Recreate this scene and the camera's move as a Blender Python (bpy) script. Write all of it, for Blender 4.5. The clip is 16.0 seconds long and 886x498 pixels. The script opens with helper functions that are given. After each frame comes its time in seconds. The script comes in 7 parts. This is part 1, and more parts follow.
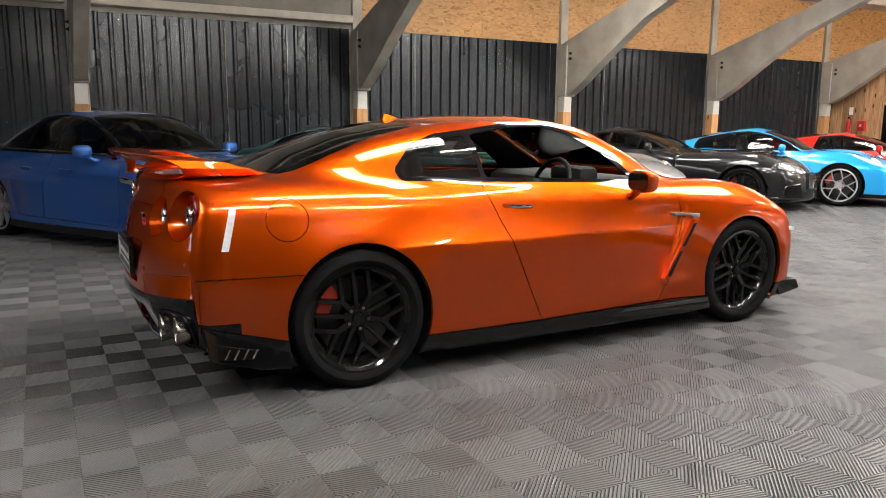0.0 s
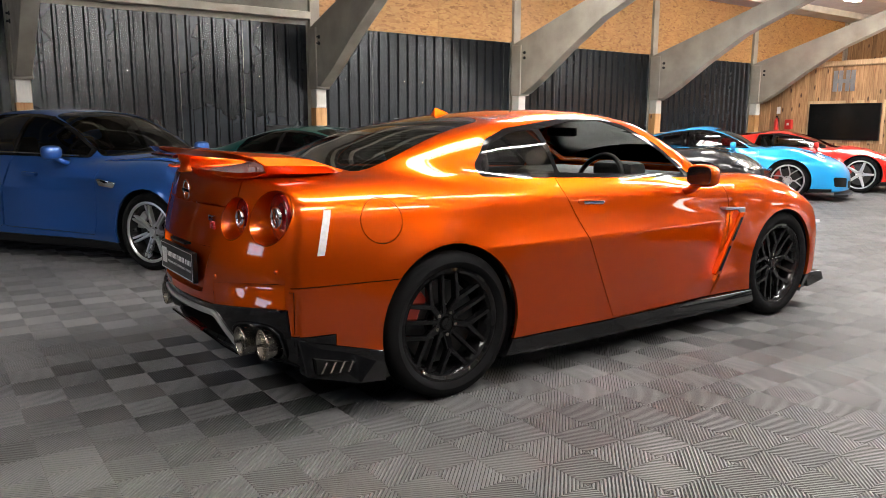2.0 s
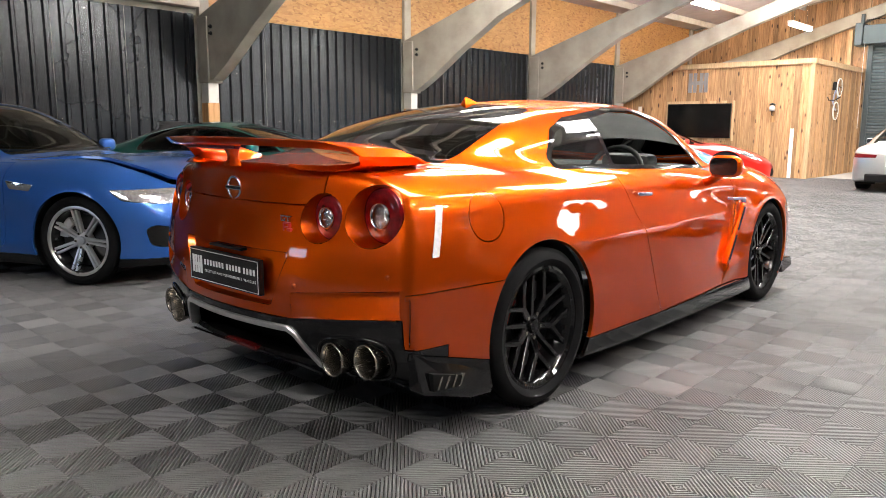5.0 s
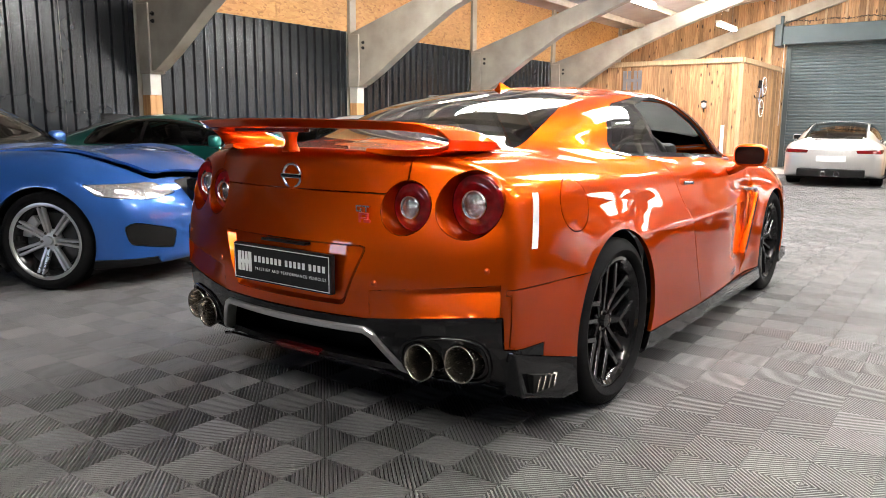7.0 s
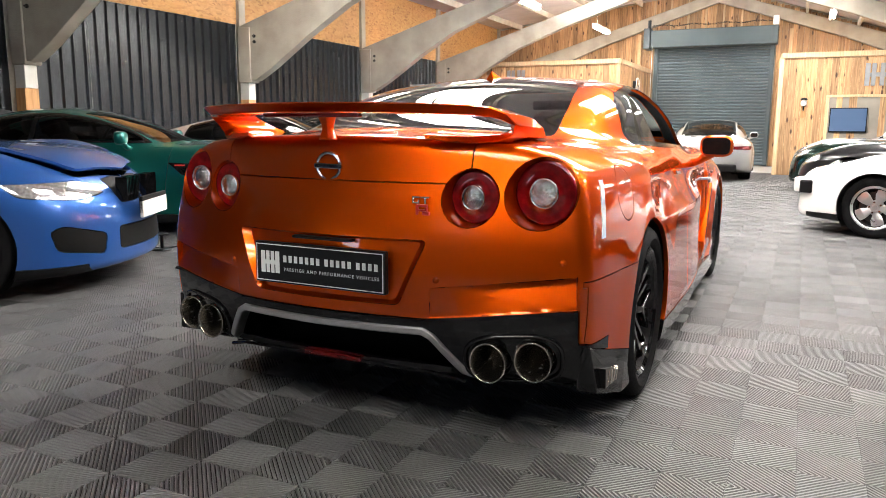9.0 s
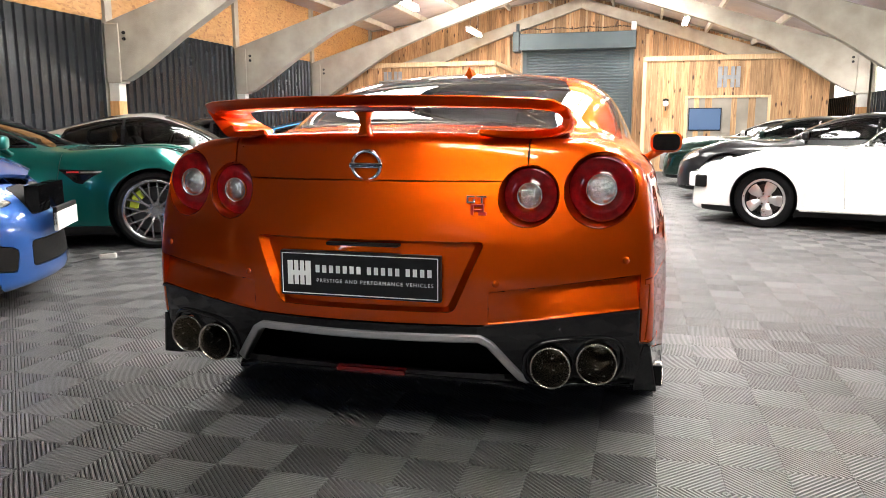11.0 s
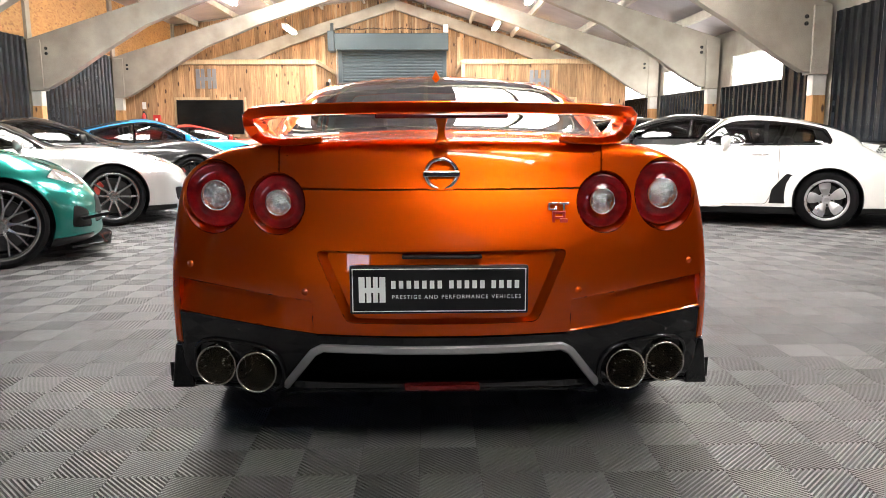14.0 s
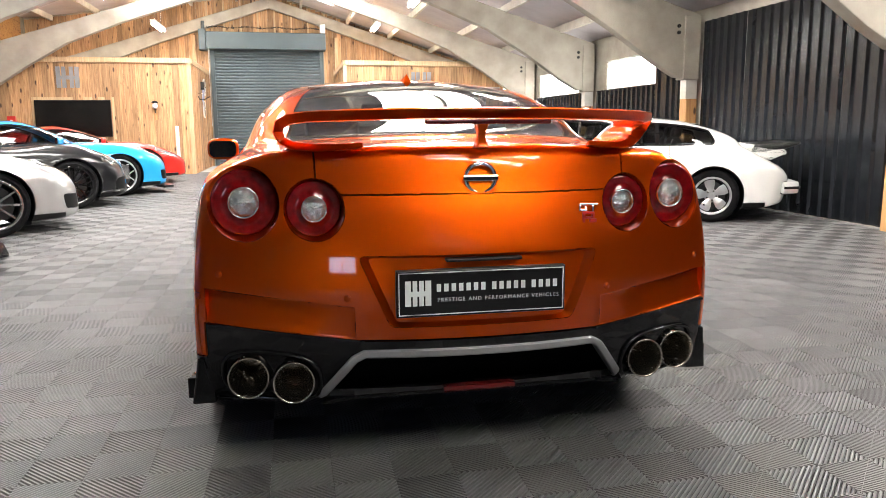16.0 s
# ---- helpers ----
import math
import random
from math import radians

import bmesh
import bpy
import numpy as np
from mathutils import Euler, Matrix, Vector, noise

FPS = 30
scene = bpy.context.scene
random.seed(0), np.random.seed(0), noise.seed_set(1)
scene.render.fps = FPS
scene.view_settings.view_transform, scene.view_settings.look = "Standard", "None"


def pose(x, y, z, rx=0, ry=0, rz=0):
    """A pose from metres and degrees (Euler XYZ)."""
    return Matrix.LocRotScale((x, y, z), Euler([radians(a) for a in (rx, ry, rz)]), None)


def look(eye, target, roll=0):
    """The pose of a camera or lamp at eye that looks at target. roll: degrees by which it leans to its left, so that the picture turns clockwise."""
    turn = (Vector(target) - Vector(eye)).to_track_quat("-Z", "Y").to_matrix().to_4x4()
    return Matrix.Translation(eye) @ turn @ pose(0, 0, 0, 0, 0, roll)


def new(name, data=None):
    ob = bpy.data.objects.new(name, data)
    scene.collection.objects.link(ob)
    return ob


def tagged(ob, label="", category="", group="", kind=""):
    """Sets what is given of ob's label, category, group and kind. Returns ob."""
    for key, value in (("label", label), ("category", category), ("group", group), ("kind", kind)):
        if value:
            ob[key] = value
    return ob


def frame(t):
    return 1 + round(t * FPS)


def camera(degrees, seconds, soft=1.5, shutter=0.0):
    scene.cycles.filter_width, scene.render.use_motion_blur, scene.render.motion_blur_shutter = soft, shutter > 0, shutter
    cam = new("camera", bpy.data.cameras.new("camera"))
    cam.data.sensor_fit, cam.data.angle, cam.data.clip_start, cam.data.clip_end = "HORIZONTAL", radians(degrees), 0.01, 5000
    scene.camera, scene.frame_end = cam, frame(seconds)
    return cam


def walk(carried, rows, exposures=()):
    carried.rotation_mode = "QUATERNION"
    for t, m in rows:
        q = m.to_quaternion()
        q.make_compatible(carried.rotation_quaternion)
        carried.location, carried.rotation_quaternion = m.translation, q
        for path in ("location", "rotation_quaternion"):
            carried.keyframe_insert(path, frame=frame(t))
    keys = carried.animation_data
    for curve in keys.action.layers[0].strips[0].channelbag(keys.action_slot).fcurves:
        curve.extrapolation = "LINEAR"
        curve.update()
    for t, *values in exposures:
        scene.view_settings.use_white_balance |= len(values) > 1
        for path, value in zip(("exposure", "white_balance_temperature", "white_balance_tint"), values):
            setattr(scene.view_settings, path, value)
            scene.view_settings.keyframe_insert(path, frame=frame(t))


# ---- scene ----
cam = camera(61.7, 16.0, soft=0.8)
PATH = [
    (0, (4.3, -1.37, 1.334), (2.568, -0.427, 0.998), 0.4),
    (0.5, (4.18, -1.57, 1.343), (2.497, -0.541, 1.011), 0.4),
    (1, (4.016, -1.741, 1.313), (2.36, -0.67, 0.979), 0.3),
    (1.5, (3.842, -1.886, 1.31), (2.208, -0.782, 0.976), 0.4),
    (2, (3.691, -1.993, 1.291), (2.08, -0.856, 0.96), 0.2),
    (2.5, (3.541, -2.14, 1.282), (1.966, -0.952, 0.95), 0.4),
    (3, (3.405, -2.265, 1.263), (1.877, -1.017, 0.932), 0.3),
    (3.5, (3.242, -2.356, 1.243), (1.746, -1.071, 0.91), 0.4),
    (4, (3.078, -2.445, 1.245), (1.632, -1.103, 0.914), 0.4),
    (6.5, (2.278, -2.832, 1.182), (1.085, -1.261, 0.852), 0.3),
    (7, (2.128, -2.867, 1.166), (0.969, -1.271, 0.835), 0.4),
    (7.5, (1.973, -2.933, 1.145), (0.878, -1.292, 0.814), 0.4),
    (8, (1.804, -3.012, 1.141), (0.8, -1.315, 0.81), 0.5),
    (8.5, (1.646, -3.041, 1.121), (0.706, -1.308, 0.788), 0.3),
    (9, (1.477, -3.068, 1.111), (0.624, -1.289, 0.783), 0.4),
    (11.5, (0.691, -3.153, 1.084), (0.248, -1.229, 0.763), -0.3),
    (12, (0.538, -3.162, 1.091), (0.147, -1.227, 0.77), -0.4),
    (12.5, (0.407, -3.184, 1.097), (0.103, -1.234, 0.775), -0.4),
    (13, (0.244, -3.226, 1.116), (0.07, -1.26, 0.794), -0.4),
    (13.5, (0.131, -3.219, 1.109), (0.048, -1.247, 0.787), -0.3),
    (14, (-0.023, -3.173, 1.111), (0.014, -1.2, 0.787), -0.2),
    (14.5, (-0.149, -3.147, 1.117), (-0.03, -1.177, 0.793), -0.3),
    (15, (-0.242, -3.138, 1.12), (-0.061, -1.173, 0.797), -0.2),
    (15.5, (-0.383, -3.148, 1.122), (-0.102, -1.194, 0.799), -0.2),
    (16, (-0.556, -3.159, 1.126), (-0.164, -1.225, 0.803), -0.3),
]
walk(cam, [(t, look(eye, target, lean)) for t, eye, target, lean in PATH],
     [(0, -0.32), (2, -0.18), (4, 0.06), (7.5, 0.32), (9, 0.22), (11.5, 0.38), (16, 0.36)])

# world: a pale overcast day outside
world = bpy.data.worlds.new("world")
world.use_nodes = True
sky = world.node_tree.nodes.new("ShaderNodeTexSky")
sky.sky_type, sky.sun_disc = "NISHITA", False
sky.sun_elevation, sky.sun_rotation = radians(35), radians(100)
world.node_tree.links.new(sky.outputs[0], world.node_tree.nodes["Background"].inputs[0])
world.node_tree.nodes["Background"].inputs[1].default_value = 0.1
scene.world = world


# ---------- materials ----------
def nodes_of(name):
    m = bpy.data.materials.new(name)
    m.use_nodes = True
    return m, m.node_tree.nodes, m.node_tree.links, m.node_tree.nodes["Principled BSDF"]


def surface(name, dark, light, scale=6.0, rough=0.5, metal=0.0, bump=0.0, bump_scale=80.0, coat=0.0, vary=0.0,
            stretch=(1, 1, 1), spread=0.25, rough_vary=0.1, spec=0.5):
    """Two-tone noise paint with a fine relief; vary: how much objects differ from one another."""
    m, n, l, b = nodes_of(name)
    co = n.new("ShaderNodeTexCoord")
    mp = n.new("ShaderNodeMapping")
    mp.inputs["Scale"].default_value = stretch
    l.new(co.outputs["Object"], mp.inputs[0])
    big = n.new("ShaderNodeTexNoise")
    big.inputs["Scale"].default_value, big.inputs["Detail"].default_value = scale, 6
    l.new(mp.outputs[0], big.inputs["Vector"])
    ramp = n.new("ShaderNodeValToRGB")
    ramp.color_ramp.elements[0].position, ramp.color_ramp.elements[1].position = 0.5 - spread, 0.5 + spread
    ramp.color_ramp.elements[0].color, ramp.color_ramp.elements[1].color = (*dark, 1), (*light, 1)
    l.new(big.outputs[0], ramp.inputs[0])
    col = ramp.outputs[0]
    if vary:
        info = n.new("ShaderNodeObjectInfo")
        mr = n.new("ShaderNodeMapRange")
        mr.inputs["To Min"].default_value, mr.inputs["To Max"].default_value = 1 - vary, 1 + vary
        l.new(info.outputs["Random"], mr.inputs[0])
        mul = n.new("ShaderNodeVectorMath")
        mul.operation = "SCALE"
        l.new(col, mul.inputs[0])
        l.new(mr.outputs[0], mul.inputs["Scale"])
        col = mul.outputs[0]
    l.new(col, b.inputs["Base Color"])
    fine = n.new("ShaderNodeTexNoise")
    fine.inputs["Scale"].default_value, fine.inputs["Detail"].default_value = bump_scale, 4
    l.new(mp.outputs[0], fine.inputs["Vector"])
    rr = n.new("ShaderNodeMapRange")
    rr.inputs["To Min"].default_value, rr.inputs["To Max"].default_value = max(0.02, rough - rough_vary), min(1, rough + rough_vary)
    l.new(big.outputs[0], rr.inputs[0])
    l.new(rr.outputs[0], b.inputs["Roughness"])
    b.inputs["Metallic"].default_value = metal
    b.inputs["Specular IOR Level"].default_value = spec
    b.inputs["Coat Weight"].default_value = coat
    b.inputs["Coat Roughness"].default_value = 0.03
    if bump:
        bp = n.new("ShaderNodeBump")
        bp.inputs["Strength"].default_value, bp.inputs["Distance"].default_value = bump, 0.01
        l.new(fine.outputs[0], bp.inputs["Height"])
        l.new(bp.outputs[0], b.inputs["Normal"])
    return m


def car_paint(name, base, flake=0.35, metal=0.55, rough=0.32, lacquer=(1, 1, 1)):
    """Metallic lacquer: fine flakes under a clear coat."""
    m, n, l, b = nodes_of(name)
    co = n.new("ShaderNodeTexCoord")
    fl = n.new("ShaderNodeTexNoise")
    fl.inputs["Scale"].default_value, fl.inputs["Detail"].default_value = 900, 2
    l.new(co.outputs["Object"], fl.inputs["Vector"])
    mr = n.new("ShaderNodeMapRange")
    mr.inputs["To Min"].default_value, mr.inputs["To Max"].default_value = 1 - flake, 1 + flake
    l.new(fl.outputs[0], mr.inputs[0])
    sc = n.new("ShaderNodeVectorMath")
    sc.operation = "SCALE"
    sc.inputs[0].default_value = base
    l.new(mr.outputs[0], sc.inputs["Scale"])
    l.new(sc.outputs[0], b.inputs["Base Color"])
    b.inputs["Metallic"].default_value, b.inputs["Roughness"].default_value = metal, rough
    b.inputs["Coat Weight"].default_value, b.inputs["Coat IOR"].default_value = 1.0, 1.45
    b.inputs["Coat Tint"].default_value = (*lacquer, 1)
    top = max(base)
    b.inputs["Specular Tint"].default_value = (*(0.28 + 0.72 * (v / top) ** 0.75 for v in base), 1) if metal > 0.5 else (1, 1, 1, 1)
    b.inputs["Specular IOR Level"].default_value = 0.15
    dust = n.new("ShaderNodeTexNoise")
    dust.inputs["Scale"].default_value, dust.inputs["Detail"].default_value = 3.0, 5
    l.new(co.outputs["Object"], dust.inputs["Vector"])
    cr = n.new("ShaderNodeMapRange")
    cr.inputs["To Min"].default_value, cr.inputs["To Max"].default_value = 0.01, 0.06
    l.new(dust.outputs[0], cr.inputs[0])
    l.new(cr.outputs[0], b.inputs["Coat Roughness"])
    return m


def tinted_glass(name, tint, gloss=1.0):
    """Clear pane: the tint lets light through, Fresnel drives the gloss."""
    m, n, l, b = nodes_of(name)
    n.remove(b)
    tr = n.new("ShaderNodeBsdfTransparent")
    tr.inputs[0].default_value = (*tint, 1)
    gl = n.new("ShaderNodeBsdfGlossy")
    gl.inputs["Roughness"].default_value = 0.01
    gl.inputs["Color"].default_value = (gloss, gloss, gloss, 1)
    fr = n.new("ShaderNodeFresnel")
    fr.inputs[0].default_value = 1.52
    mx = n.new("ShaderNodeMixShader")
    l.new(fr.outputs[0], mx.inputs[0])
    l.new(tr.outputs[0], mx.inputs[1])
    l.new(gl.outputs[0], mx.inputs[2])
    l.new(mx.outputs[0], n["Material Output"].inputs[0])
    return m


def glowing(name, colour, strength):
    m, n, l, b = nodes_of(name)
    b.inputs["Base Color"].default_value = (0.8, 0.8, 0.8, 1)
    b.inputs["Emission Color"].default_value = (*colour, 1)
    b.inputs["Emission Strength"].default_value = strength
    return m


def plank(name, dark, light, knots=True, vary=0.35, rough=0.65):
    """Sawn softwood, grain along the local z axis."""
    m, n, l, b = nodes_of(name)
    co = n.new("ShaderNodeTexCoord")
    info = n.new("ShaderNodeObjectInfo")
    off = n.new("ShaderNodeVectorMath")
    off.operation = "MULTIPLY_ADD"
    off.inputs[1].default_value = (1, 1, 1)
    shift = n.new("ShaderNodeCombineXYZ")
    mm = n.new("ShaderNodeMath")
    mm.operation, mm.inputs[1].default_value = "MULTIPLY", 40
    l.new(info.outputs["Random"], mm.inputs[0])
    for k in range(3):
        l.new(mm.outputs[0], shift.inputs[k])
    l.new(co.outputs["Object"], off.inputs[0])
    l.new(shift.outputs[0], off.inputs[2])
    mp = n.new("ShaderNodeMapping")
    mp.inputs["Scale"].default_value = (14, 14, 0.9)
    l.new(off.outputs[0], mp.inputs[0])
    g = n.new("ShaderNodeTexNoise")
    g.inputs["Scale"].default_value, g.inputs["Detail"].default_value, g.inputs["Distortion"].default_value = 2.2, 7, 0.8
    l.new(mp.outputs[0], g.inputs["Vector"])
    ramp = n.new("ShaderNodeValToRGB")
    ramp.color_ramp.elements[0].position, ramp.color_ramp.elements[1].position = 0.3, 0.7
    ramp.color_ramp.elements[0].color, ramp.color_ramp.elements[1].color = (*dark, 1), (*light, 1)
    l.new(g.outputs[0], ramp.inputs[0])
    col = ramp.outputs[0]
    if knots:
        vo = n.new("ShaderNodeTexVoronoi")
        vo.inputs["Scale"].default_value = 1.0
        mk = n.new("ShaderNodeMapping")
        mk.inputs["Scale"].default_value = (7, 7, 2.6)
        l.new(off.outputs[0], mk.inputs[0])
        l.new(mk.outputs[0], vo.inputs["Vector"])
        kr = n.new("ShaderNodeMapRange")
        kr.inputs["From Min"].default_value, kr.inputs["From Max"].default_value = 0.1, 0.2
        l.new(vo.outputs["Distance"], kr.inputs[0])
        mx = n.new("ShaderNodeMix")
        mx.data_type = "RGBA"
        mx.inputs[6].default_value = (0.07, 0.03, 0.015, 1)
        l.new(kr.outputs[0], mx.inputs[0])
        l.new(col, mx.inputs[7])
        col = mx.outputs[2]
    hv = n.new("ShaderNodeHueSaturation")
    mr = n.new("ShaderNodeMapRange")
    mr.inputs["To Min"].default_value, mr.inputs["To Max"].default_value = 1 - vary, 1 + vary
    l.new(info.outputs["Random"], mr.inputs[0])
    l.new(mr.outputs[0], hv.inputs["Value"])
    l.new(col, hv.inputs["Color"])
    l.new(hv.outputs[0], b.inputs["Base Color"])
    b.inputs["Roughness"].default_value = rough
    bp = n.new("ShaderNodeBump")
    bp.inputs["Strength"].default_value, bp.inputs["Distance"].default_value = 0.35, 0.004
    l.new(g.outputs[0], bp.inputs["Height"])
    l.new(bp.outputs[0], b.inputs["Normal"])
    return m


def osb_board(name):
    """Pressed flakes of wood."""
    m, n, l, b = nodes_of(name)
    co = n.new("ShaderNodeTexCoord")
    vo = n.new("ShaderNodeTexVoronoi")
    vo.inputs["Scale"].default_value, vo.inputs["Randomness"].default_value = 26, 1
    mp = n.new("ShaderNodeMapping")
    mp.inputs["Scale"].default_value = (1, 0.55, 1.3)
    nz = n.new("ShaderNodeTexNoise")
    nz.inputs["Scale"].default_value = 9
    add = n.new("ShaderNodeMix")
    add.data_type = "VECTOR"
    add.inputs[0].default_value = 0.12
    l.new(co.outputs["Object"], mp.inputs[0])
    l.new(mp.outputs[0], add.inputs[4])
    l.new(nz.outputs["Color"], add.inputs[5])
    l.new(mp.outputs[0], nz.inputs["Vector"])
    l.new(add.outputs[1], vo.inputs["Vector"])
    sep = n.new("ShaderNodeSeparateColor")
    l.new(vo.outputs["Color"], sep.inputs[0])
    ramp = n.new("ShaderNodeValToRGB")
    ramp.color_ramp.elements[0].color, ramp.color_ramp.elements[1].color = (0.27, 0.12, 0.035, 1), (0.50, 0.27, 0.09, 1)
    mid = ramp.color_ramp.elements.new(0.15)
    mid.color = (0.40, 0.19, 0.06, 1)
    l.new(sep.outputs[0], ramp.inputs[0])
    big = n.new("ShaderNodeTexNoise")
    big.inputs["Scale"].default_value, big.inputs["Detail"].default_value = 0.9, 3
    l.new(co.outputs["Object"], big.inputs["Vector"])
    mr = n.new("ShaderNodeMapRange")
    mr.inputs["To Min"].default_value, mr.inputs["To Max"].default_value = 0.75, 1.15
    l.new(big.outputs[0], mr.inputs[0])
    sc = n.new("ShaderNodeVectorMath")
    sc.operation = "SCALE"
    l.new(ramp.outputs[0], sc.inputs[0])
    l.new(mr.outputs[0], sc.inputs["Scale"])
    l.new(sc.outputs[0], b.inputs["Base Color"])
    b.inputs["Roughness"].default_value = 0.55
    bp = n.new("ShaderNodeBump")
    bp.inputs["Strength"].default_value, bp.inputs["Distance"].default_value = 0.3, 0.003
    l.new(sep.outputs[1], bp.inputs["Height"])
    l.new(bp.outputs[0], b.inputs["Normal"])
    return m


def tile_plastic(name, dark, light, rough):
    """Scuffed grey plastic: broad dirt, fine specks and a tone of its own for each tile."""
    m, n, l, b = nodes_of(name)

    def math_node(op, *ins):
        q = n.new("ShaderNodeMath")
        q.operation = op
        for k, v in enumerate(ins):
            if isinstance(v, (int, float)):
                q.inputs[k].default_value = v
            else:
                l.new(v, q.inputs[k])
        return q.outputs[0]
    co = n.new("ShaderNodeNewGeometry")
    dirt = n.new("ShaderNodeTexNoise")
    dirt.inputs["Scale"].default_value, dirt.inputs["Detail"].default_value = 1.7, 9
    l.new(co.outputs["Position"], dirt.inputs["Vector"])
    fine = n.new("ShaderNodeTexNoise")
    fine.inputs["Scale"].default_value, fine.inputs["Detail"].default_value = 120, 3
    l.new(co.outputs["Position"], fine.inputs["Vector"])
    cell = n.new("ShaderNodeTexWhiteNoise")
    cell.noise_dimensions = "3D"
    snap = n.new("ShaderNodeVectorMath")
    snap.operation = "SNAP"
    snap.inputs[1].default_value = (0.4, 0.4, 9)
    sh = n.new("ShaderNodeVectorMath")
    sh.inputs[1].default_value = (-0.14, -0.09, 5)
    l.new(co.outputs["Position"], sh.inputs[0])
    l.new(sh.outputs[0], snap.inputs[0])
    l.new(snap.outputs[0], cell.inputs["Vector"])
    t = math_node("ADD", math_node("MULTIPLY", dirt.outputs[0], 0.8), math_node("MULTIPLY", fine.outputs[0], 0.3))
    t = math_node("ADD", t, math_node("MULTIPLY", cell.outputs["Value"], 0.28))
    mr = n.new("ShaderNodeMapRange")
    mr.inputs["From Min"].default_value, mr.inputs["From Max"].default_value = 0.3, 1.05
    l.new(t, mr.inputs[0])
    mx = n.new("ShaderNodeMix")
    mx.data_type = "RGBA"
    mx.inputs[6].default_value, mx.inputs[7].default_value = (*dark, 1), (*light, 1)
    l.new(mr.outputs[0], mx.inputs[0])
    l.new(mx.outputs[2], b.inputs["Base Color"])
    l.new(math_node("ADD", math_node("MULTIPLY", dirt.outputs[0], 0.25), rough), b.inputs["Roughness"])
    b.inputs["Specular IOR Level"].default_value = 0.45
    return m


M_TILE = tile_plastic("tile_plastic", (0.048, 0.048, 0.049), (0.155, 0.153, 0.155), 0.38)
# near-black web of the tiles: the shade between ribs is put into its colour
M_TILESHADE = tile_plastic("shaded_tile_web", (0.010, 0.010, 0.010), (0.020, 0.020, 0.020), 0.6)
M_CONCRETE = surface("cast_concrete", (0.26, 0.23, 0.19), (0.42, 0.385, 0.325), 2.5, 0.8, bump=0.5, bump_scale=60)
M_PLINTH = surface("pale_concrete", (0.45, 0.44, 0.41), (0.62, 0.60, 0.56), 3.0, 0.85, bump=0.5, bump_scale=50)
M_CLAD = surface("anthracite_sheet", (0.009, 0.011, 0.014), (0.018, 0.021, 0.026), 0.8, 0.25, metal=0.3, bump=0.04, bump_scale=3, vary=0.12, rough_vary=0.04)
M_OSB = osb_board("pressed_flakes")
M_BOARD = plank("sawn_board", (0.24, 0.125, 0.055), (0.50, 0.30, 0.15))
M_TIMBER = plank("pale_timber", (0.42, 0.28, 0.15), (0.62, 0.45, 0.27), knots=False, vary=0.15)
M_POSTWOOD = plank("orange_timber", (0.36, 0.17, 0.06), (0.52, 0.29, 0.12), knots=True, vary=0.15)
M_ROOF = surface("roof_lining", (0.34, 0.31, 0.33), (0.52, 0.48, 0.49), 1.3, 0.6, bump=0.25, bump_scale=6)
M_FIBRE = surface("fibre_cement", (0.17, 0.155, 0.13), (0.29, 0.265, 0.23), 2.0, 0.85, bump=0.4, bump_scale=40)
M_PURLIN = surface("painted_purlin", (0.42, 0.38, 0.32), (0.60, 0.56, 0.48), 4.0, 0.7, bump=0.3, bump_scale=40)
M_SHUTTER = surface("shutter_slate", (0.055, 0.076, 0.087), (0.078, 0.103, 0.115), 1.5, 0.45, metal=0.3, bump=0.08, bump_scale=20)
M_RUBBER = surface("tyre_rubber", (0.004, 0.004, 0.0045), (0.009, 0.009, 0.0095), 8, 0.85, bump=0.2, bump_scale=300, spec=0.06)
M_BLACK = surface("black_plastic", (0.005, 0.005, 0.0055), (0.010, 0.010, 0.0105), 6, 0.34, bump=0.1, bump_scale=200, spec=0.2)
M_VOID = surface("black_mesh", (0.002, 0.002, 0.002), (0.005, 0.005, 0.005), 60, 0.6, spec=0.1)
M_SLAB = surface("pale_floor_slab", (0.36, 0.36, 0.35), (0.48, 0.48, 0.47), 1.2, 0.6, bump=0.06, bump_scale=40)
M_GLOSS = surface("gloss_black", (0.003, 0.003, 0.0035), (0.006, 0.006, 0.0065), 6, 0.06, rough_vary=0.03, spec=0.4)
M_CHROME = surface("bright_chrome", (0.72, 0.72, 0.73), (0.82, 0.82, 0.83), 6, 0.10, metal=1.0, rough_vary=0.04)
M_STEEL = surface("brushed_steel", (0.36, 0.33, 0.29), (0.46, 0.43, 0.38), 30, 0.24, metal=1.0, stretch=(1, 1, 8))
M_SILVER = surface("satin_silver", (0.42, 0.42, 0.42), (0.52, 0.52, 0.52), 6, 0.32, metal=0.85)
M_ALLOY = surface("silver_alloy", (0.50, 0.50, 0.51), (0.62, 0.62, 0.63), 8, 0.30, metal=0.85)
M_TWOTONE = surface("dark_machined_alloy", (0.20, 0.20, 0.205), (0.30, 0.30, 0.305), 8, 0.24, metal=0.85)
M_DARKALLOY = surface("black_lacquered_alloy", (0.003, 0.003, 0.0033), (0.006, 0.006, 0.0065), 8, 0.05, rough_vary=0.02, spec=0.35)
M_DARKRED = surface("dark_red_lens", (0.05, 0.002, 0.002), (0.08, 0.004, 0.004), 8, 0.12, coat=0.5)
M_COVER = surface("dark_cover_cloth", (0.016, 0.016, 0.018), (0.030, 0.030, 0.033), 5, 0.85, bump=0.6, bump_scale=14)
M_WHITE = surface("white_plastic", (0.70, 0.70, 0.69), (0.80, 0.80, 0.79), 5, 0.4)
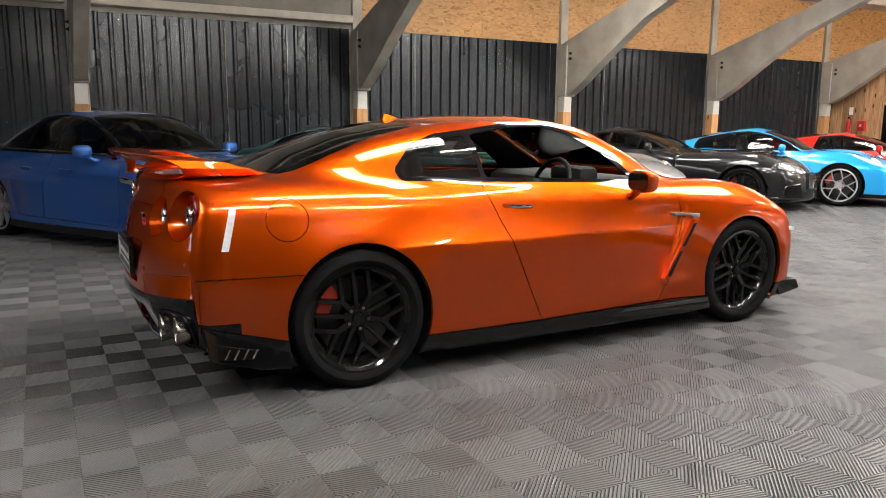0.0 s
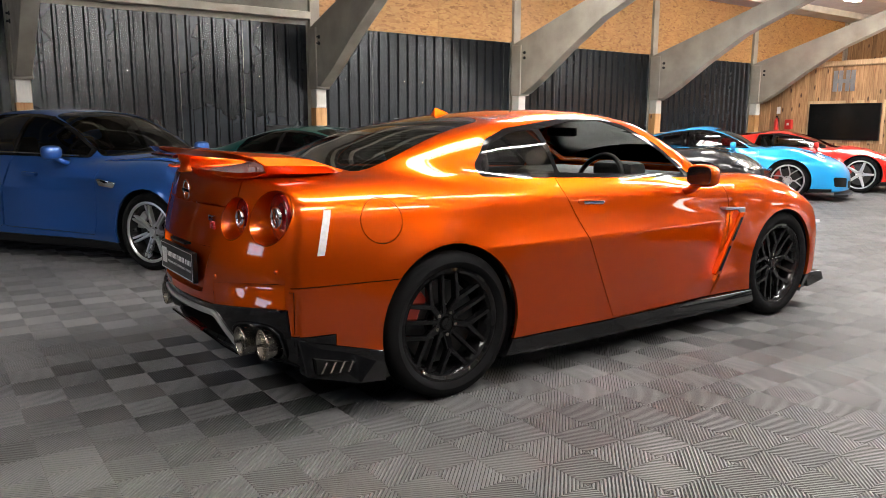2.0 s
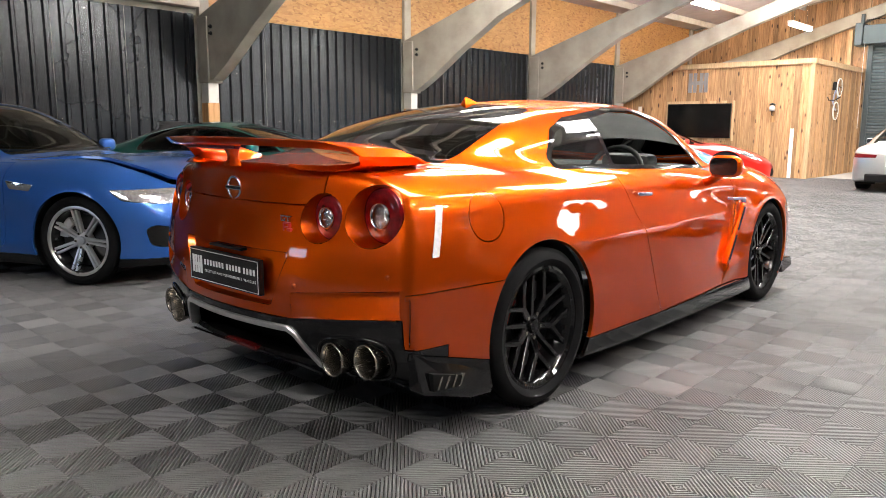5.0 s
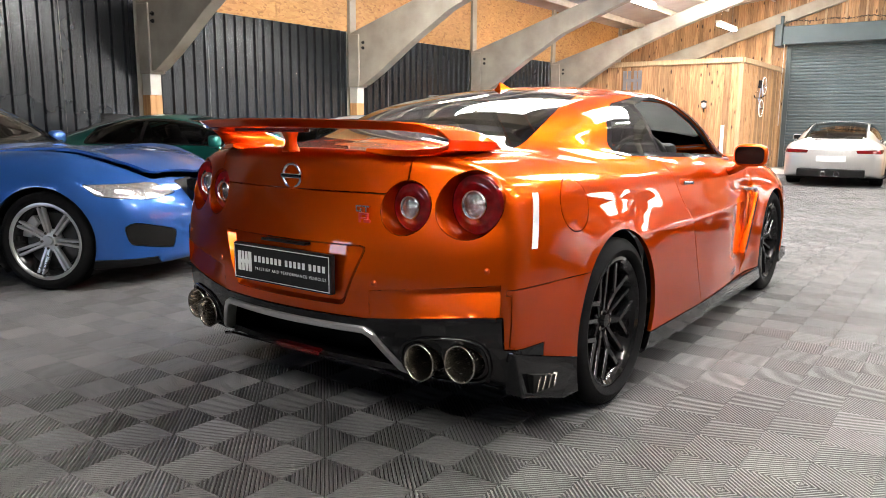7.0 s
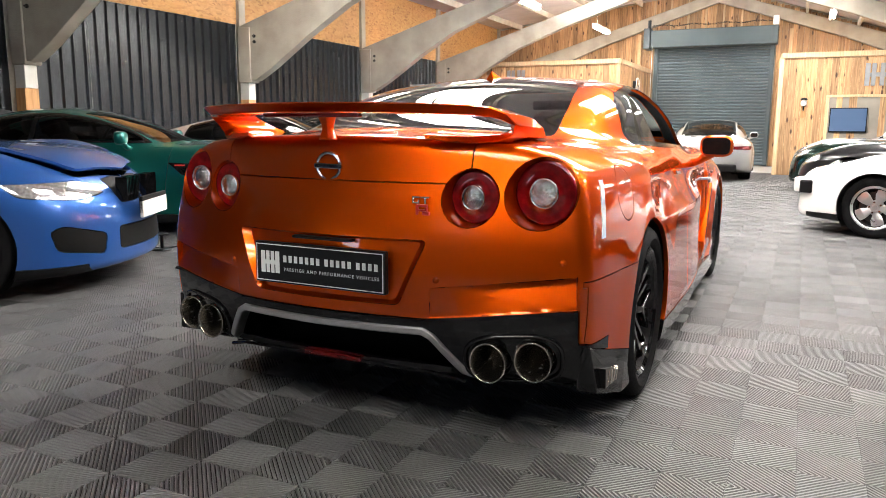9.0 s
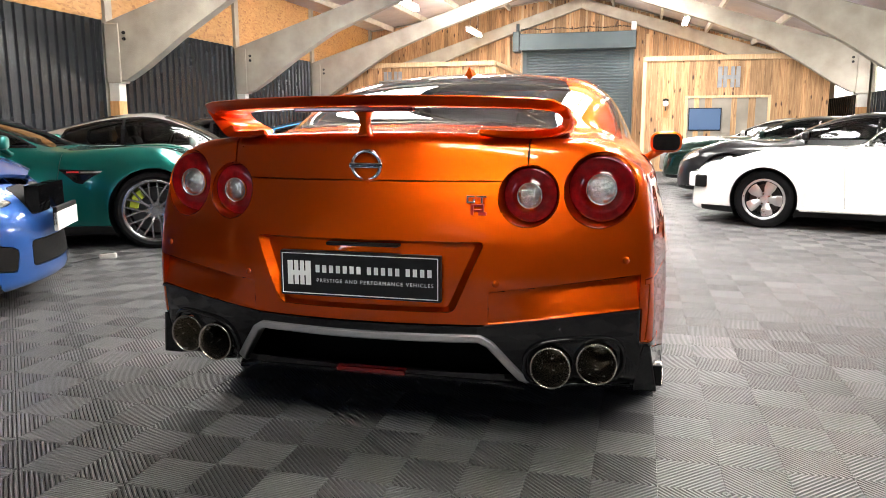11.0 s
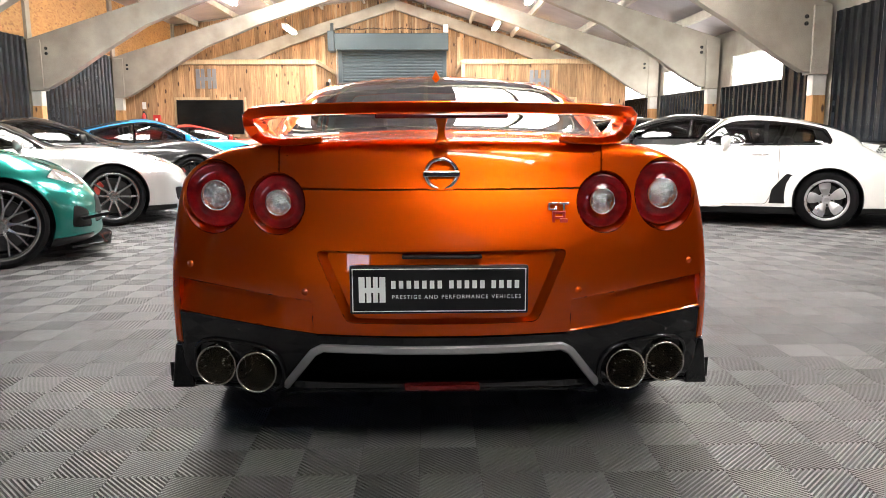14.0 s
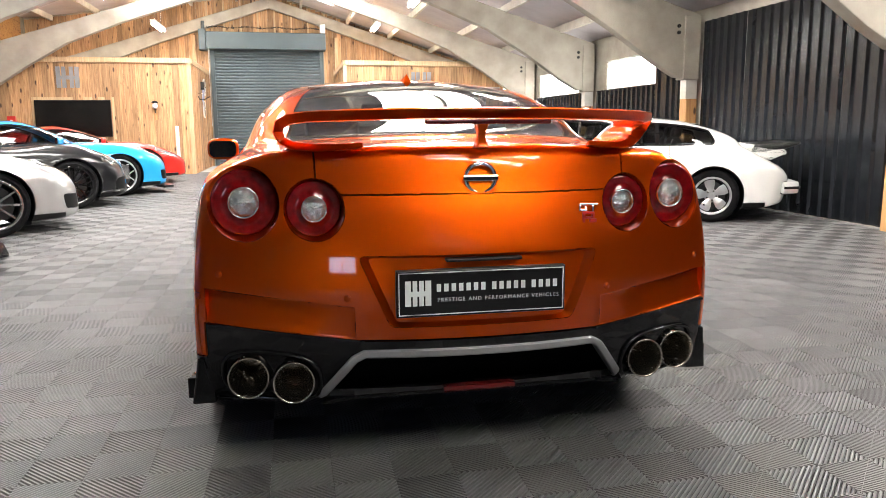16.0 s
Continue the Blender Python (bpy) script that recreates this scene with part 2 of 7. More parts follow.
M_RED = surface("red_enamel", (0.42, 0.015, 0.012), (0.55, 0.025, 0.02), 5, 0.35)
M_REDLENS = surface("red_lens", (0.07, 0.001, 0.002), (0.20, 0.003, 0.005), 30, 0.07, coat=0.4, rough_vary=0.03)
M_CLEARLENS = surface("clear_lens", (0.45, 0.45, 0.46), (0.75, 0.75, 0.76), 60, 0.12, metal=0.8, coat=1.0, spread=0.1)
M_FACETS = surface("faceted_reflector", (0.45, 0.45, 0.46), (0.62, 0.62, 0.63), 60, 0.06, metal=1.0, bump=0.9, bump_scale=110, rough_vary=0.03)
M_REFLECTOR = surface("clear_reflector", (0.62, 0.62, 0.62), (0.78, 0.78, 0.78), 60, 0.22, coat=0.6, bump=0.2, bump_scale=200)
M_AMBER = surface("amber_lens", (0.55, 0.14, 0.01), (0.68, 0.20, 0.02), 8, 0.15, coat=0.8)
M_GLASS = tinted_glass("window_glass", (0.78, 0.82, 0.80))
M_PRIVACY = tinted_glass("dark_window_glass", (0.32, 0.33, 0.33))
M_LEATHER = surface("dark_leather", (0.018, 0.017, 0.017), (0.032, 0.031, 0.030), 12, 0.5, bump=0.3, bump_scale=250)
M_GREYLEATHER = surface("grey_leather", (0.20, 0.19, 0.18), (0.28, 0.27, 0.255), 12, 0.5, bump=0.3, bump_scale=250)
M_CALIPER = surface("caliper_red", (0.40, 0.03, 0.02), (0.50, 0.05, 0.03), 8, 0.35)
M_LIME = surface("caliper_lime", (0.50, 0.62, 0.02), (0.60, 0.72, 0.04), 8, 0.35)
M_DISC = surface("brake_disc", (0.045, 0.045, 0.045), (0.075, 0.075, 0.075), 20, 0.35, metal=1.0)
M_TUBE = glowing("fluorescent_tube", (1.0, 0.96, 0.90), 240.0)
M_DAYPANE = glowing("daylit_sheet", (1.0, 0.98, 0.95), 13.0)
M_ROOFLIGHT = glowing("daylit_rooflight", (1.0, 0.97, 0.92), 31.0)
M_COOLPANE = glowing("cool_daylight", (0.62, 0.76, 1.0), 9.0)
M_SCREEN = surface("screen_black", (0.004, 0.004, 0.004), (0.007, 0.007, 0.007), 3, 0.15)
M_BLUESCREEN = glowing("monitor_picture", (0.10, 0.28, 0.60), 0.35)
M_BLUESCREEN.node_tree.nodes["Principled BSDF"].inputs["Base Color"].default_value = (0.02, 0.03, 0.05, 1)
M_LETTER = surface("badge_grey", (0.22, 0.23, 0.25), (0.30, 0.31, 0.33), 6, 0.4, metal=0.5)

# ---------- mesh helpers ----------
def part(name, bm, material, parent=None, label="", smooth=False, angle=40):
    """Links a bmesh as one mesh object, under its thing if one is given."""
    me = bpy.data.meshes.new(name)
    if smooth:
        for f in bm.faces:
            f.smooth = True
        for e in bm.edges:
            if len(e.link_faces) == 2 and e.calc_face_angle(0) > radians(angle):
                e.smooth = False
    bm.to_mesh(me)
    bm.free()
    if material:
        me.materials.append(material)
    ob = new(name, me)
    if parent:
        ob.parent = parent
    if label:
        ob["label"] = label
    return ob


def share(name, me, m, parent):
    """A further object on the same mesh, at the pose m."""
    ob = new(name, me)
    ob.parent = parent
    ob.matrix_local = m
    return ob


def empty(name, m=None):
    ob = new(name)
    ob.empty_display_size = 0.1
    if m is not None:
        ob.matrix_world = m
    return ob


def add_box(bm, x0, x1, y0, y1, z0, z1, bevel=0.0):
    r = bmesh.ops.create_cube(bm, size=1)
    vs = r["verts"]
    for v in vs:
        v.co = Vector((x0 + (v.co.x + 0.5) * (x1 - x0), y0 + (v.co.y + 0.5) * (y1 - y0), z0 + (v.co.z + 0.5) * (z1 - z0)))
    if bevel:
        es = list({e for v in vs for e in v.link_edges})
        bmesh.ops.bevel(bm, geom=es, offset=bevel, segments=2, affect="EDGES", profile=0.5)
    return bm


def box(x0, x1, y0, y1, z0, z1, bevel=0.0):
    return add_box(bmesh.new(), x0, x1, y0, y1, z0, z1, bevel)


def prism(outline, axis, a, b, bevel=0.0):
    """A flat outline pushed along an axis; the outline gives the other two coordinates in order."""
    bm = bmesh.new()

    def at(p, h):
        q = list(p)
        q.insert(axis, h)
        return Vector(q)
    lo = [bm.verts.new(at(p, a)) for p in outline]
    hi = [bm.verts.new(at(p, b)) for p in outline]
    bm.faces.new(lo)
    bm.faces.new(hi[::-1])
    n = len(outline)
    for i in range(n):
        bm.faces.new((lo[i], hi[i], hi[(i + 1) % n], lo[(i + 1) % n]))
    bmesh.ops.recalc_face_normals(bm, faces=bm.faces)
    if bevel:
        bmesh.ops.bevel(bm, geom=list(bm.edges), offset=bevel, segments=2, affect="EDGES", profile=0.5)
    return bm


def lathe(profile, steps=32, axis=0, bm=None):
    """Turns (radius, along) pairs round an axis through the origin."""
    bm = bm or bmesh.new()
    rings = []
    for r, h in profile:
        ring = []
        for k in range(steps):
            a = 2 * math.pi * k / steps
            p = [r * math.cos(a), r * math.sin(a)]
            p.insert(axis, h)
            ring.append(bm.verts.new(p))
        rings.append(ring)
    for a, b in zip(rings, rings[1:]):
        for k in range(steps):
            bm.faces.new((a[k], a[(k + 1) % steps], b[(k + 1) % steps], b[k]))
    return bm


def tube(points, radius, steps=8, closed=False, bm=None):
    """A round bar along points."""
    bm = bm or bmesh.new()
    pts = [Vector(p) for p in points]
    rings = []
    n = len(pts)
    for i, p in enumerate(pts):
        a = pts[i - 1] if i or closed else p
        c = pts[(i + 1) % n] if i < n - 1 or closed else p
        t = (c - a).normalized()
        s = t.cross(Vector((0, 0, 1)))
        if s.length < 0.05:
            s = t.cross(Vector((1, 0, 0)))
        s.normalize()
        u = s.cross(t)
        r = radius[i] if isinstance(radius, (list, tuple)) else radius
        rings.append([bm.verts.new(p + r * (math.cos(2 * math.pi * k / steps) * s + math.sin(2 * math.pi * k / steps) * u)) for k in range(steps)])
    for i in range(n if closed else n - 1):
        a, b = rings[i], rings[(i + 1) % n]
        for k in range(steps):
            bm.faces.new((a[k], a[(k + 1) % steps], b[(k + 1) % steps], b[k]))
    if not closed:
        bm.faces.new(rings[0][::-1])
        bm.faces.new(rings[-1])
    return bm


# ---------- the barn ----------
XW, XE, YS, YN = -7.95, 5.85, -9.6, 20.9      # inner faces of the outer walls
XR, ZR = -1.05, 5.2                           # ridge
FRAMES = [-9.3, -5.1, -0.75, 3.6, 8.0, 12.2, 16.2]
ZW_W, ZW_E = 4.3, 2.95                        # wall heads

# floor slab under the tiles
ground = tagged(part("floor", box(XW - 0.3, XE + 0.3, YS - 0.3, YN + 0.3, -0.2, -0.014), M_SLAB),
                "grey ribbed plastic tiles on a concrete floor", "floor", kind="structure")


def wall_box(name, x0, x1, y0, y1, z0, z1, material, label):
    return tagged(part(name, box(x0, x1, y0, y1, z0, z1), material), label, "wall", kind="structure")


wall_west = wall_box("wall_west", XW - 0.25, XW - 0.06, YS - 0.25, YN + 0.25, -0.014, ZW_W, M_CONCRETE,
                     "barn wall clad in dark corrugated sheets below wood-flake boards")
wall_south = wall_box("wall_south", XW - 0.06, XE + 0.06, YS - 0.25, YS, -0.014, 5.4, M_CLAD, "plain dark wall closing the barn")
wall_north = wall_box("wall_north", XW - 0.06, XE + 0.06, YN + 0.06, YN + 0.25, -0.014, 5.4, M_CONCRETE, "gable wall lined with vertical timber boards")

# east wall with a long strip of windows under the eaves
EAST_WINDOWS = [(9.45, 11.6), (12.75, 15.85), (16.55, 19.6)]
bm = bmesh.new()
add_box(bm, XE + 0.06, XE + 0.25, YS - 0.25, YN + 0.25, -0.014, 1.88)
add_box(bm, XE + 0.06, XE + 0.25, YS - 0.25, YN + 0.25, 2.46, ZW_E)
edges = [YS - 0.25] + [v for w in EAST_WINDOWS for v in w] + [YN + 0.25]
for a, b in zip(edges[::2], edges[1::2]):
    add_box(bm, XE + 0.06, XE + 0.25, a, b, 1.88, 2.46)
wall_east = tagged(part("wall_east", bm, M_CONCRETE), "barn wall clad in dark corrugated sheets under a window strip", "wall", kind="structure")
for i, (a, b) in enumerate(EAST_WINDOWS):
    w = tagged(empty("window_%d" % (i + 1)), "bright translucent window strip under the eaves", "window", kind="structure")
    part("pane", box(XE + 0.16, XE + 0.17, a, b, 1.88, 2.46), M_DAYPANE, w)
    bm = bmesh.new()
    add_box(bm, XE + 0.08, XE + 0.15, a, b, 1.88, 1.91)
    add_box(bm, XE + 0.08, XE + 0.15, a, b, 2.43, 2.46)
    for yy in (a, b - 0.03):
        add_box(bm, XE + 0.08, XE + 0.15, yy, yy + 0.03, 1.91, 2.43)
    part("window_frame", bm, M_WHITE, w)


# a daylit window in the closing wall
bm = box(-4.6, -3.4, YS - 0.02, YS + 0.012, 1.0, 2.0)
w = tagged(empty("window_5"), "daylit window in the closing wall", "window", kind="structure")
part("pane", bm, M_COOLPANE, w)
for x0, x1, z0, z1 in ((-4.66, -3.34, 2.0, 2.06), (-4.66, -3.34, 0.94, 1.0), (-4.66, -4.6, 1.0, 2.0), (-3.4, -3.34, 1.0, 2.0), (-4.02, -3.98, 1.0, 2.0)):
    part("window_frame", box(x0, x1, YS + 0.001, YS + 0.03, z0, z1), M_WHITE, w)


def box_profile(width, height, pitch=0.2, depth=0.032):
    """One steel cladding sheet, ribs upright; lies in the local yz plane, ribs towards +x."""
    bm = bmesh.new()
    cuts, y = [(0.0, 0.0)], 0.0
    while y < width - 1e-6:
        for dy, dx in ((0.105, 0.0), (0.125, depth), (0.162, depth), (0.182, 0.0)):
            if y + dy < width:
                cuts.append((y + dy, dx))
        y += pitch
    cuts.append((width, 0.0))
    lo = [bm.verts.new((dx, yy, 0)) for yy, dx in cuts]
    hi = [bm.verts.new((dx, yy, height)) for yy, dx in cuts]
    bk = [bm.verts.new((dx - 0.004, yy, height)) for yy, dx in cuts]
    for i in range(len(cuts) - 1):
        bm.faces.new((lo[i], lo[i + 1], hi[i + 1], hi[i]))
        bm.faces.new((hi[i], hi[i + 1], bk[i + 1], bk[i]))
    return bm


def clad(parent, x, y0, y1, z0, z1, mirror=False):
    """A row of sheets, one metre wide each, along y."""
    y, proto = y0, {}
    while y < y1 - 0.05:
        w = round(min(1.0, y1 - y), 3)
        if w not in proto:
            bm = box_profile(w, z1 - z0)
            me = bpy.data.meshes.new("cladding_sheet")
            bm.to_mesh(me)
            bm.free()
            me.materials.append(M_CLAD)
            proto[w] = me
        tilt = random.uniform(-0.15, 0.15)
        m = pose(x, y, z0, tilt) if not mirror else pose(x, y + w, z0, tilt, 0, 180)
        share("cladding_sheet", proto[w], m, parent)
        y += w


def screws(bm, x, y, z):
    bmesh.ops.create_cone(bm, cap_ends=True, segments=6, radius1=0.009, radius2=0.006, depth=0.01,
                          matrix=Matrix.Translation((x, y, z)) @ Matrix.Rotation(radians(90), 4, "Y"))


bays = list(zip(FRAMES, FRAMES[1:] + [YN]))
for a, b in bays:
    clad(wall_west, XW - 0.055, a + 0.13, b - 0.13, 0.0, 2.9)
clad(wall_east, XE + 0.055, FRAMES[0] + 0.13, FRAMES[1] - 0.13, 0.0, 2.75, True)
clad(wall_east, XE + 0.055, FRAMES[1] + 0.13, FRAMES[2] - 0.13, 0.0, 2.75, True)
clad(wall_east, XE + 0.055, FRAMES[2] + 0.13, FRAMES[3] - 0.13, 0.0, 2.75, True)
clad(wall_east, XE + 0.055, FRAMES[3] + 0.13, FRAMES[4] - 0.13, 0.0, 2.75, True)
clad(wall_east, XE + 0.055, FRAMES[4] + 0.13, 9.45, 0.0, 2.75, True)
clad(wall_east, XE + 0.055, 9.45, FRAMES[5] - 0.13, 0.0, 1.88, True)
clad(wall_east, XE + 0.055, FRAMES[5] + 0.13, FRAMES[6] - 0.13, 0.0, 1.88, True)
clad(wall_east, XE + 0.055, FRAMES[6] + 0.13, YN, 0.0, 1.88, True)
bm = bmesh.new()
for a, b in bays[1:]:
    for z in (0.55, 1.3, 2.05, 2.8):
        y = a + 0.18
        while y < b - 0.2:
            screws(bm, XW - 0.05, y, z)
            y += 0.4
part("fixing_screw", bm, M_STEEL, wall_west)["kind"] = "stuff"

# wood-flake boards above the sheets of the west wall, from the second frame on
for a, b in bays[3:]:
    y = a + 0.09
    while y < b - 0.1:
        w = min(2.44, b - 0.09 - y)
        part("board", box(XW - 0.058, XW - 0.04, y + 0.002, y + w - 0.002, 2.905, ZW_W), M_OSB, wall_west)
        y += w
# open eaves of the first bays: a rail on brackets
for a, b in bays[:3]:
    part("rail", box(XW - 0.055, XW + 0.12, a + 0.12, b - 0.12, 2.98, 3.1, 0.01), M_PURLIN, wall_west)
    part("board", box(XW - 0.058, XW - 0.04, a + 0.09, b - 0.09, 3.12, ZW_W), M_FIBRE, wall_west)

# ---------- concrete portal frames ----------


def frame_half(parent, y, side):
    """One leg of a portal: column head with a deep haunch that runs up to the ridge."""
    x0 = XW if side < 0 else XE
    s = 1 if side < 0 else -1
    w = 0.1
    span = abs(XR - x0)
    head = [(0.0, 1.9), (0.0, 2.86), (span, 5.02), (span, 4.72), (3.6, 3.62), (2.35, 3.12), (1.5, 2.62),
            (0.75, 2.12), (0.36, 1.9)]
    pts = [(x0 + s * u, z) for u, z in head]
    part("rafter", prism(pts, 1, y - w, y + w, 0.012), M_CONCRETE, parent)
    part("corbel", box(*sorted((x0, x0 + s * 0.27)), y - 0.125, y + 0.125, 1.86, 2.84, 0.012), M_CONCRETE, parent)
    part("stub", box(*sorted((x0, x0 + s * 0.2)), y - 0.09, y + 0.09, 1.56, 1.86, 0.008), M_PLINTH, parent)
    part("post", box(*sorted((x0, x0 + s * 0.19)), y - 0.1, y + 0.1, -0.014, 1.56, 0.006), M_POSTWOOD, parent, "orange timber post casing")
    for dz in (-0.05, 0.05):
        for yy in (-1, 1):
            bm = lathe([(0.0, 0.0), (0.03, 0.0), (0.03, 0.016), (0.014, 0.018), (0.014, 0.045), (0.0, 0.047)], 10, 1)
            bm.transform(Matrix.Translation((x0 + s * 0.37, y + yy * w, 2.63 + dz)) @ Matrix.Diagonal((1, yy, 1, 1)))
            part("bolt", bm, M_BLACK, parent)
    bm = lathe([(0.0, 0.0), (0.022, 0.0), (0.022, 0.02), (0.0, 0.022)], 8, 0)
    bm.transform(Matrix.Translation((x0 + s * 0.27, y, 1.97)) @ Matrix.Diagonal((s, 1, 1, 1)))
    part("bolt", bm, M_STEEL, parent)


for y in FRAMES + [YN - 0.1]:
    fr = tagged(empty("portal_frame"), "weathered concrete portal frame with deep haunches and timber-cased posts", "frame",
                "portal frames of the barn", "structure")
    frame_half(fr, y, -1)
    frame_half(fr, y, 1)
    if y > 3:
        part("upper_post", box(XW - 0.055, XW + 0.02, y - 0.085, y + 0.085, 2.86, ZW_W), M_CONCRETE, fr)

# ---------- roof ----------
bm = bmesh.new()
slopes = ((XW - 0.3, ZW_W - 0.04, XR, ZR), (XR, ZR, XE + 0.3, ZW_E - 0.05))


def corrugated(bm, xa, za, xb, zb, y0, y1, pitch=0.18, amp=0.022):
    n = int((y1 - y0) / pitch * 6)
    for i in range(n):
        ya, yb = y0 + (y1 - y0) * i / n, y0 + (y1 - y0) * (i + 1) / n
        da, db = amp * math.sin(2 * math.pi * ya / pitch), amp * math.sin(2 * math.pi * yb / pitch)
        q = [bm.verts.new(p) for p in ((xa, ya, za + da), (xb, ya, zb + da), (xb, yb, zb + db), (xa, yb, zb * 0 + za + db))]
        bm.faces.new(q)


corrugated(bm, *slopes[0], YS - 0.3, FRAMES[3])
part_roof = tagged(part("ceiling", bm, M_FIBRE, smooth=True), "corrugated fibre-cement roof over the first bays", "ceiling", kind="structure")
ROOFLIGHTS = [(-1, -3.9, -2.3, 12.6, 15.6), (1, 0.4, 1.9, 12.6, 15.6), (-1, -3.9, -2.3, 4.2, 7.4), (1, 0.4, 1.9, 4.2, 7.4),
              (1, 0.2, 1.5, 0.1, 2.1),
              # the sheet from y -6.3 to -4.5 is added, unseen, to light the tail
              (1, 0.0, 3.0, -6.3, -4.5), (-1, -2.9, -2.3, 17.8, 19.2), (1, 0.2, 0.8, 17.8, 19.2)]


def roof_z(x):
    a = slopes[0] if x < XR else slopes[1]
    return a[1] + (a[3] - a[1]) * (x - a[0]) / (a[2] - a[0])


def panel(bm, x0, x1, y0, y1, drop=0.0):
    q = [(x0, y0), (x1, y0), (x1, y1), (x0, y1)]
    lo = [bm.verts.new((x, y, roof_z(x) - drop)) for x, y in q]
    hi = [bm.verts.new((x, y, roof_z(x) + 0.06)) for x, y in q]
    bm.faces.new(lo[::-1])
    bm.faces.new(hi)
    for i in range(4):
        bm.faces.new((lo[i], lo[(i + 1) % 4], hi[(i + 1) % 4], hi[i]))


def lined(name, side, x0, x1, y0, y1):
    """Roof lining with openings where rooflights lie."""
    holes = [h for h in ROOFLIGHTS if h[0] == side and h[3] >= y0 and h[4] <= y1]
    bm = bmesh.new()
    y = y0
    for _, a, b, c, d in sorted(holes, key=lambda h: h[3]):
        panel(bm, x0, x1, y, c)
        panel(bm, x0, a, c, d)
        panel(bm, b, x1, c, d)
        y = d
    panel(bm, x0, x1, y, y1)
    return tagged(part(name, bm, M_ROOF), "pale stained roof lining between purlins", "ceiling", kind="structure")


lined("ceiling", -1, XW - 0.3, XR, FRAMES[3], YN + 0.3)
lined("ceiling", 1, XR, XE + 0.3, YS - 0.3, YN + 0.3)
for side, a, b, c, d in ROOFLIGHTS:
    if side < 0 and c < FRAMES[3]:
        continue
    bm = bmesh.new()
    panel(bm, a, b, c, d)
    tagged(part("rooflight", bm, M_ROOFLIGHT), "bright translucent rooflight sheet, the southernmost one added for light", "rooflight", "rooflights in the roof", "structure")
# purlins along the roof, a length for each bay
for a, b in bays:
    for x in (-7.2, -5.9, -4.6, -3.3, -2.0, -0.1, 1.3, 2.6, 3.9, 5.1):
        if x < XR and a < FRAMES[3] - 0.1 and x < -3:
            z = roof_z(x) - 0.03
        else:
            z = roof_z(x) - 0.005
        tagged(part("purlin", box(x - 0.035, x + 0.035, a, b, z - 0.16, z - 0.002), M_PURLIN), "pale painted roof purlin", "purlin", "roof purlins", "structure")

# ---------- gable end: roller shutter and boarded walls ----------


def boards(parent, x0, x1, y, z0, z1fn, width=0.145, along="x", thick=0.02, face=-1):
    """Upright boards side by side along x (or y), each its own piece."""
    u = x0
    while u < x1 - 0.02:
        w = min(width * random.uniform(0.8, 1.2), x1 - u)
        z1 = z1fn(u + w / 2)
        t = thick * random.uniform(0.7, 1.3)
        if along == "x":
            bm = box(0, w - 0.004, min(0, face * t), max(0, face * t), 0, z1 - z0, 0.002)
            m = Matrix.Translation((u, y, z0))
        else:
            bm = box(min(0, face * t), max(0, face * t), 0, w - 0.004, 0, z1 - z0, 0.002)
            m = Matrix.Translation((y, u, z0))
        ob = part("board", bm, M_BOARD, parent)
        ob.matrix_local = m
        u += w


DX0, DX1, DZ = -2.75, 0.45, 3.55
boards(wall_north, XW, DX0 - 0.12, YN + 0.055, 0.0, lambda x: min(5.0, roof_z(x) - 0.05))
boards(wall_north, DX1 + 0.12, XE, YN + 0.055, 0.0, lambda x: roof_z(x) - 0.05)
boards(wall_north, DX0 - 0.12, DX1 + 0.12, YN + 0.055, 4.0, lambda x: roof_z(x) - 0.05)
shutter = tagged(empty("door_1"), "closed slate-grey roller shutter under its boxed housing", "roller door", kind="structure")
z, k = 0.02, 0
slat = bmesh.new()
prof = [(0.0, 0.0), (-0.018, 0.012), (-0.022, 0.045), (-0.012, 0.082), (0.0, 0.088)]
lo = [slat.verts.new((DX0, yy, zz)) for yy, zz in prof]
hi = [slat.verts.new((DX1, yy, zz)) for yy, zz in prof]
for i in range(4):
    slat.faces.new((lo[i], lo[i + 1], hi[i + 1], hi[i])[::-1])
slat_me = bpy.data.meshes.new("slat")
slat.to_mesh(slat_me)
slat.free()
slat_me.materials.append(M_SHUTTER)
while z < DZ:
    share("slat", slat_me, Matrix.Translation((0, YN + 0.0, z)), shutter)
    z += 0.09
part("guide", box(DX0 - 0.09, DX0 + 0.03, YN - 0.06, YN + 0.05, 0, 3.5, 0.006), M_SHUTTER, shutter)
part("guide", box(DX1 - 0.03, DX1 + 0.09, YN - 0.06, YN + 0.05, 0, 3.5, 0.006), M_SHUTTER, shutter)
part("housing", box(DX0 - 0.16, DX1 + 0.16, YN - 0.42, YN + 0.05, 3.48, 3.98, 0.015), M_SHUTTER, shutter)
part("end_box", box(DX0 - 0.36, DX0 - 0.165, YN - 0.5, YN + 0.05, 3.44, 4.04, 0.015), M_SHUTTER, shutter)
bm = tube([(DX0 - 0.25, YN - 0.2, 4.04), (DX0 - 0.25, YN - 0.2, 4.3)], 0.05)
part("bracket", bm, M_SHUTTER, shutter)
part("motor", box(DX1 + 0.0, DX1 + 0.16, YN - 0.4, YN - 0.2, 4.0, 4.25, 0.02), M_WHITE, shutter)
part("pull_cord", tube([(DX0 - 0.1, YN - 0.43, 3.5), (DX0 - 0.1, YN - 0.43, 1.2)], 0.008, 6), M_WHITE, shutter)
bm = bmesh.new()
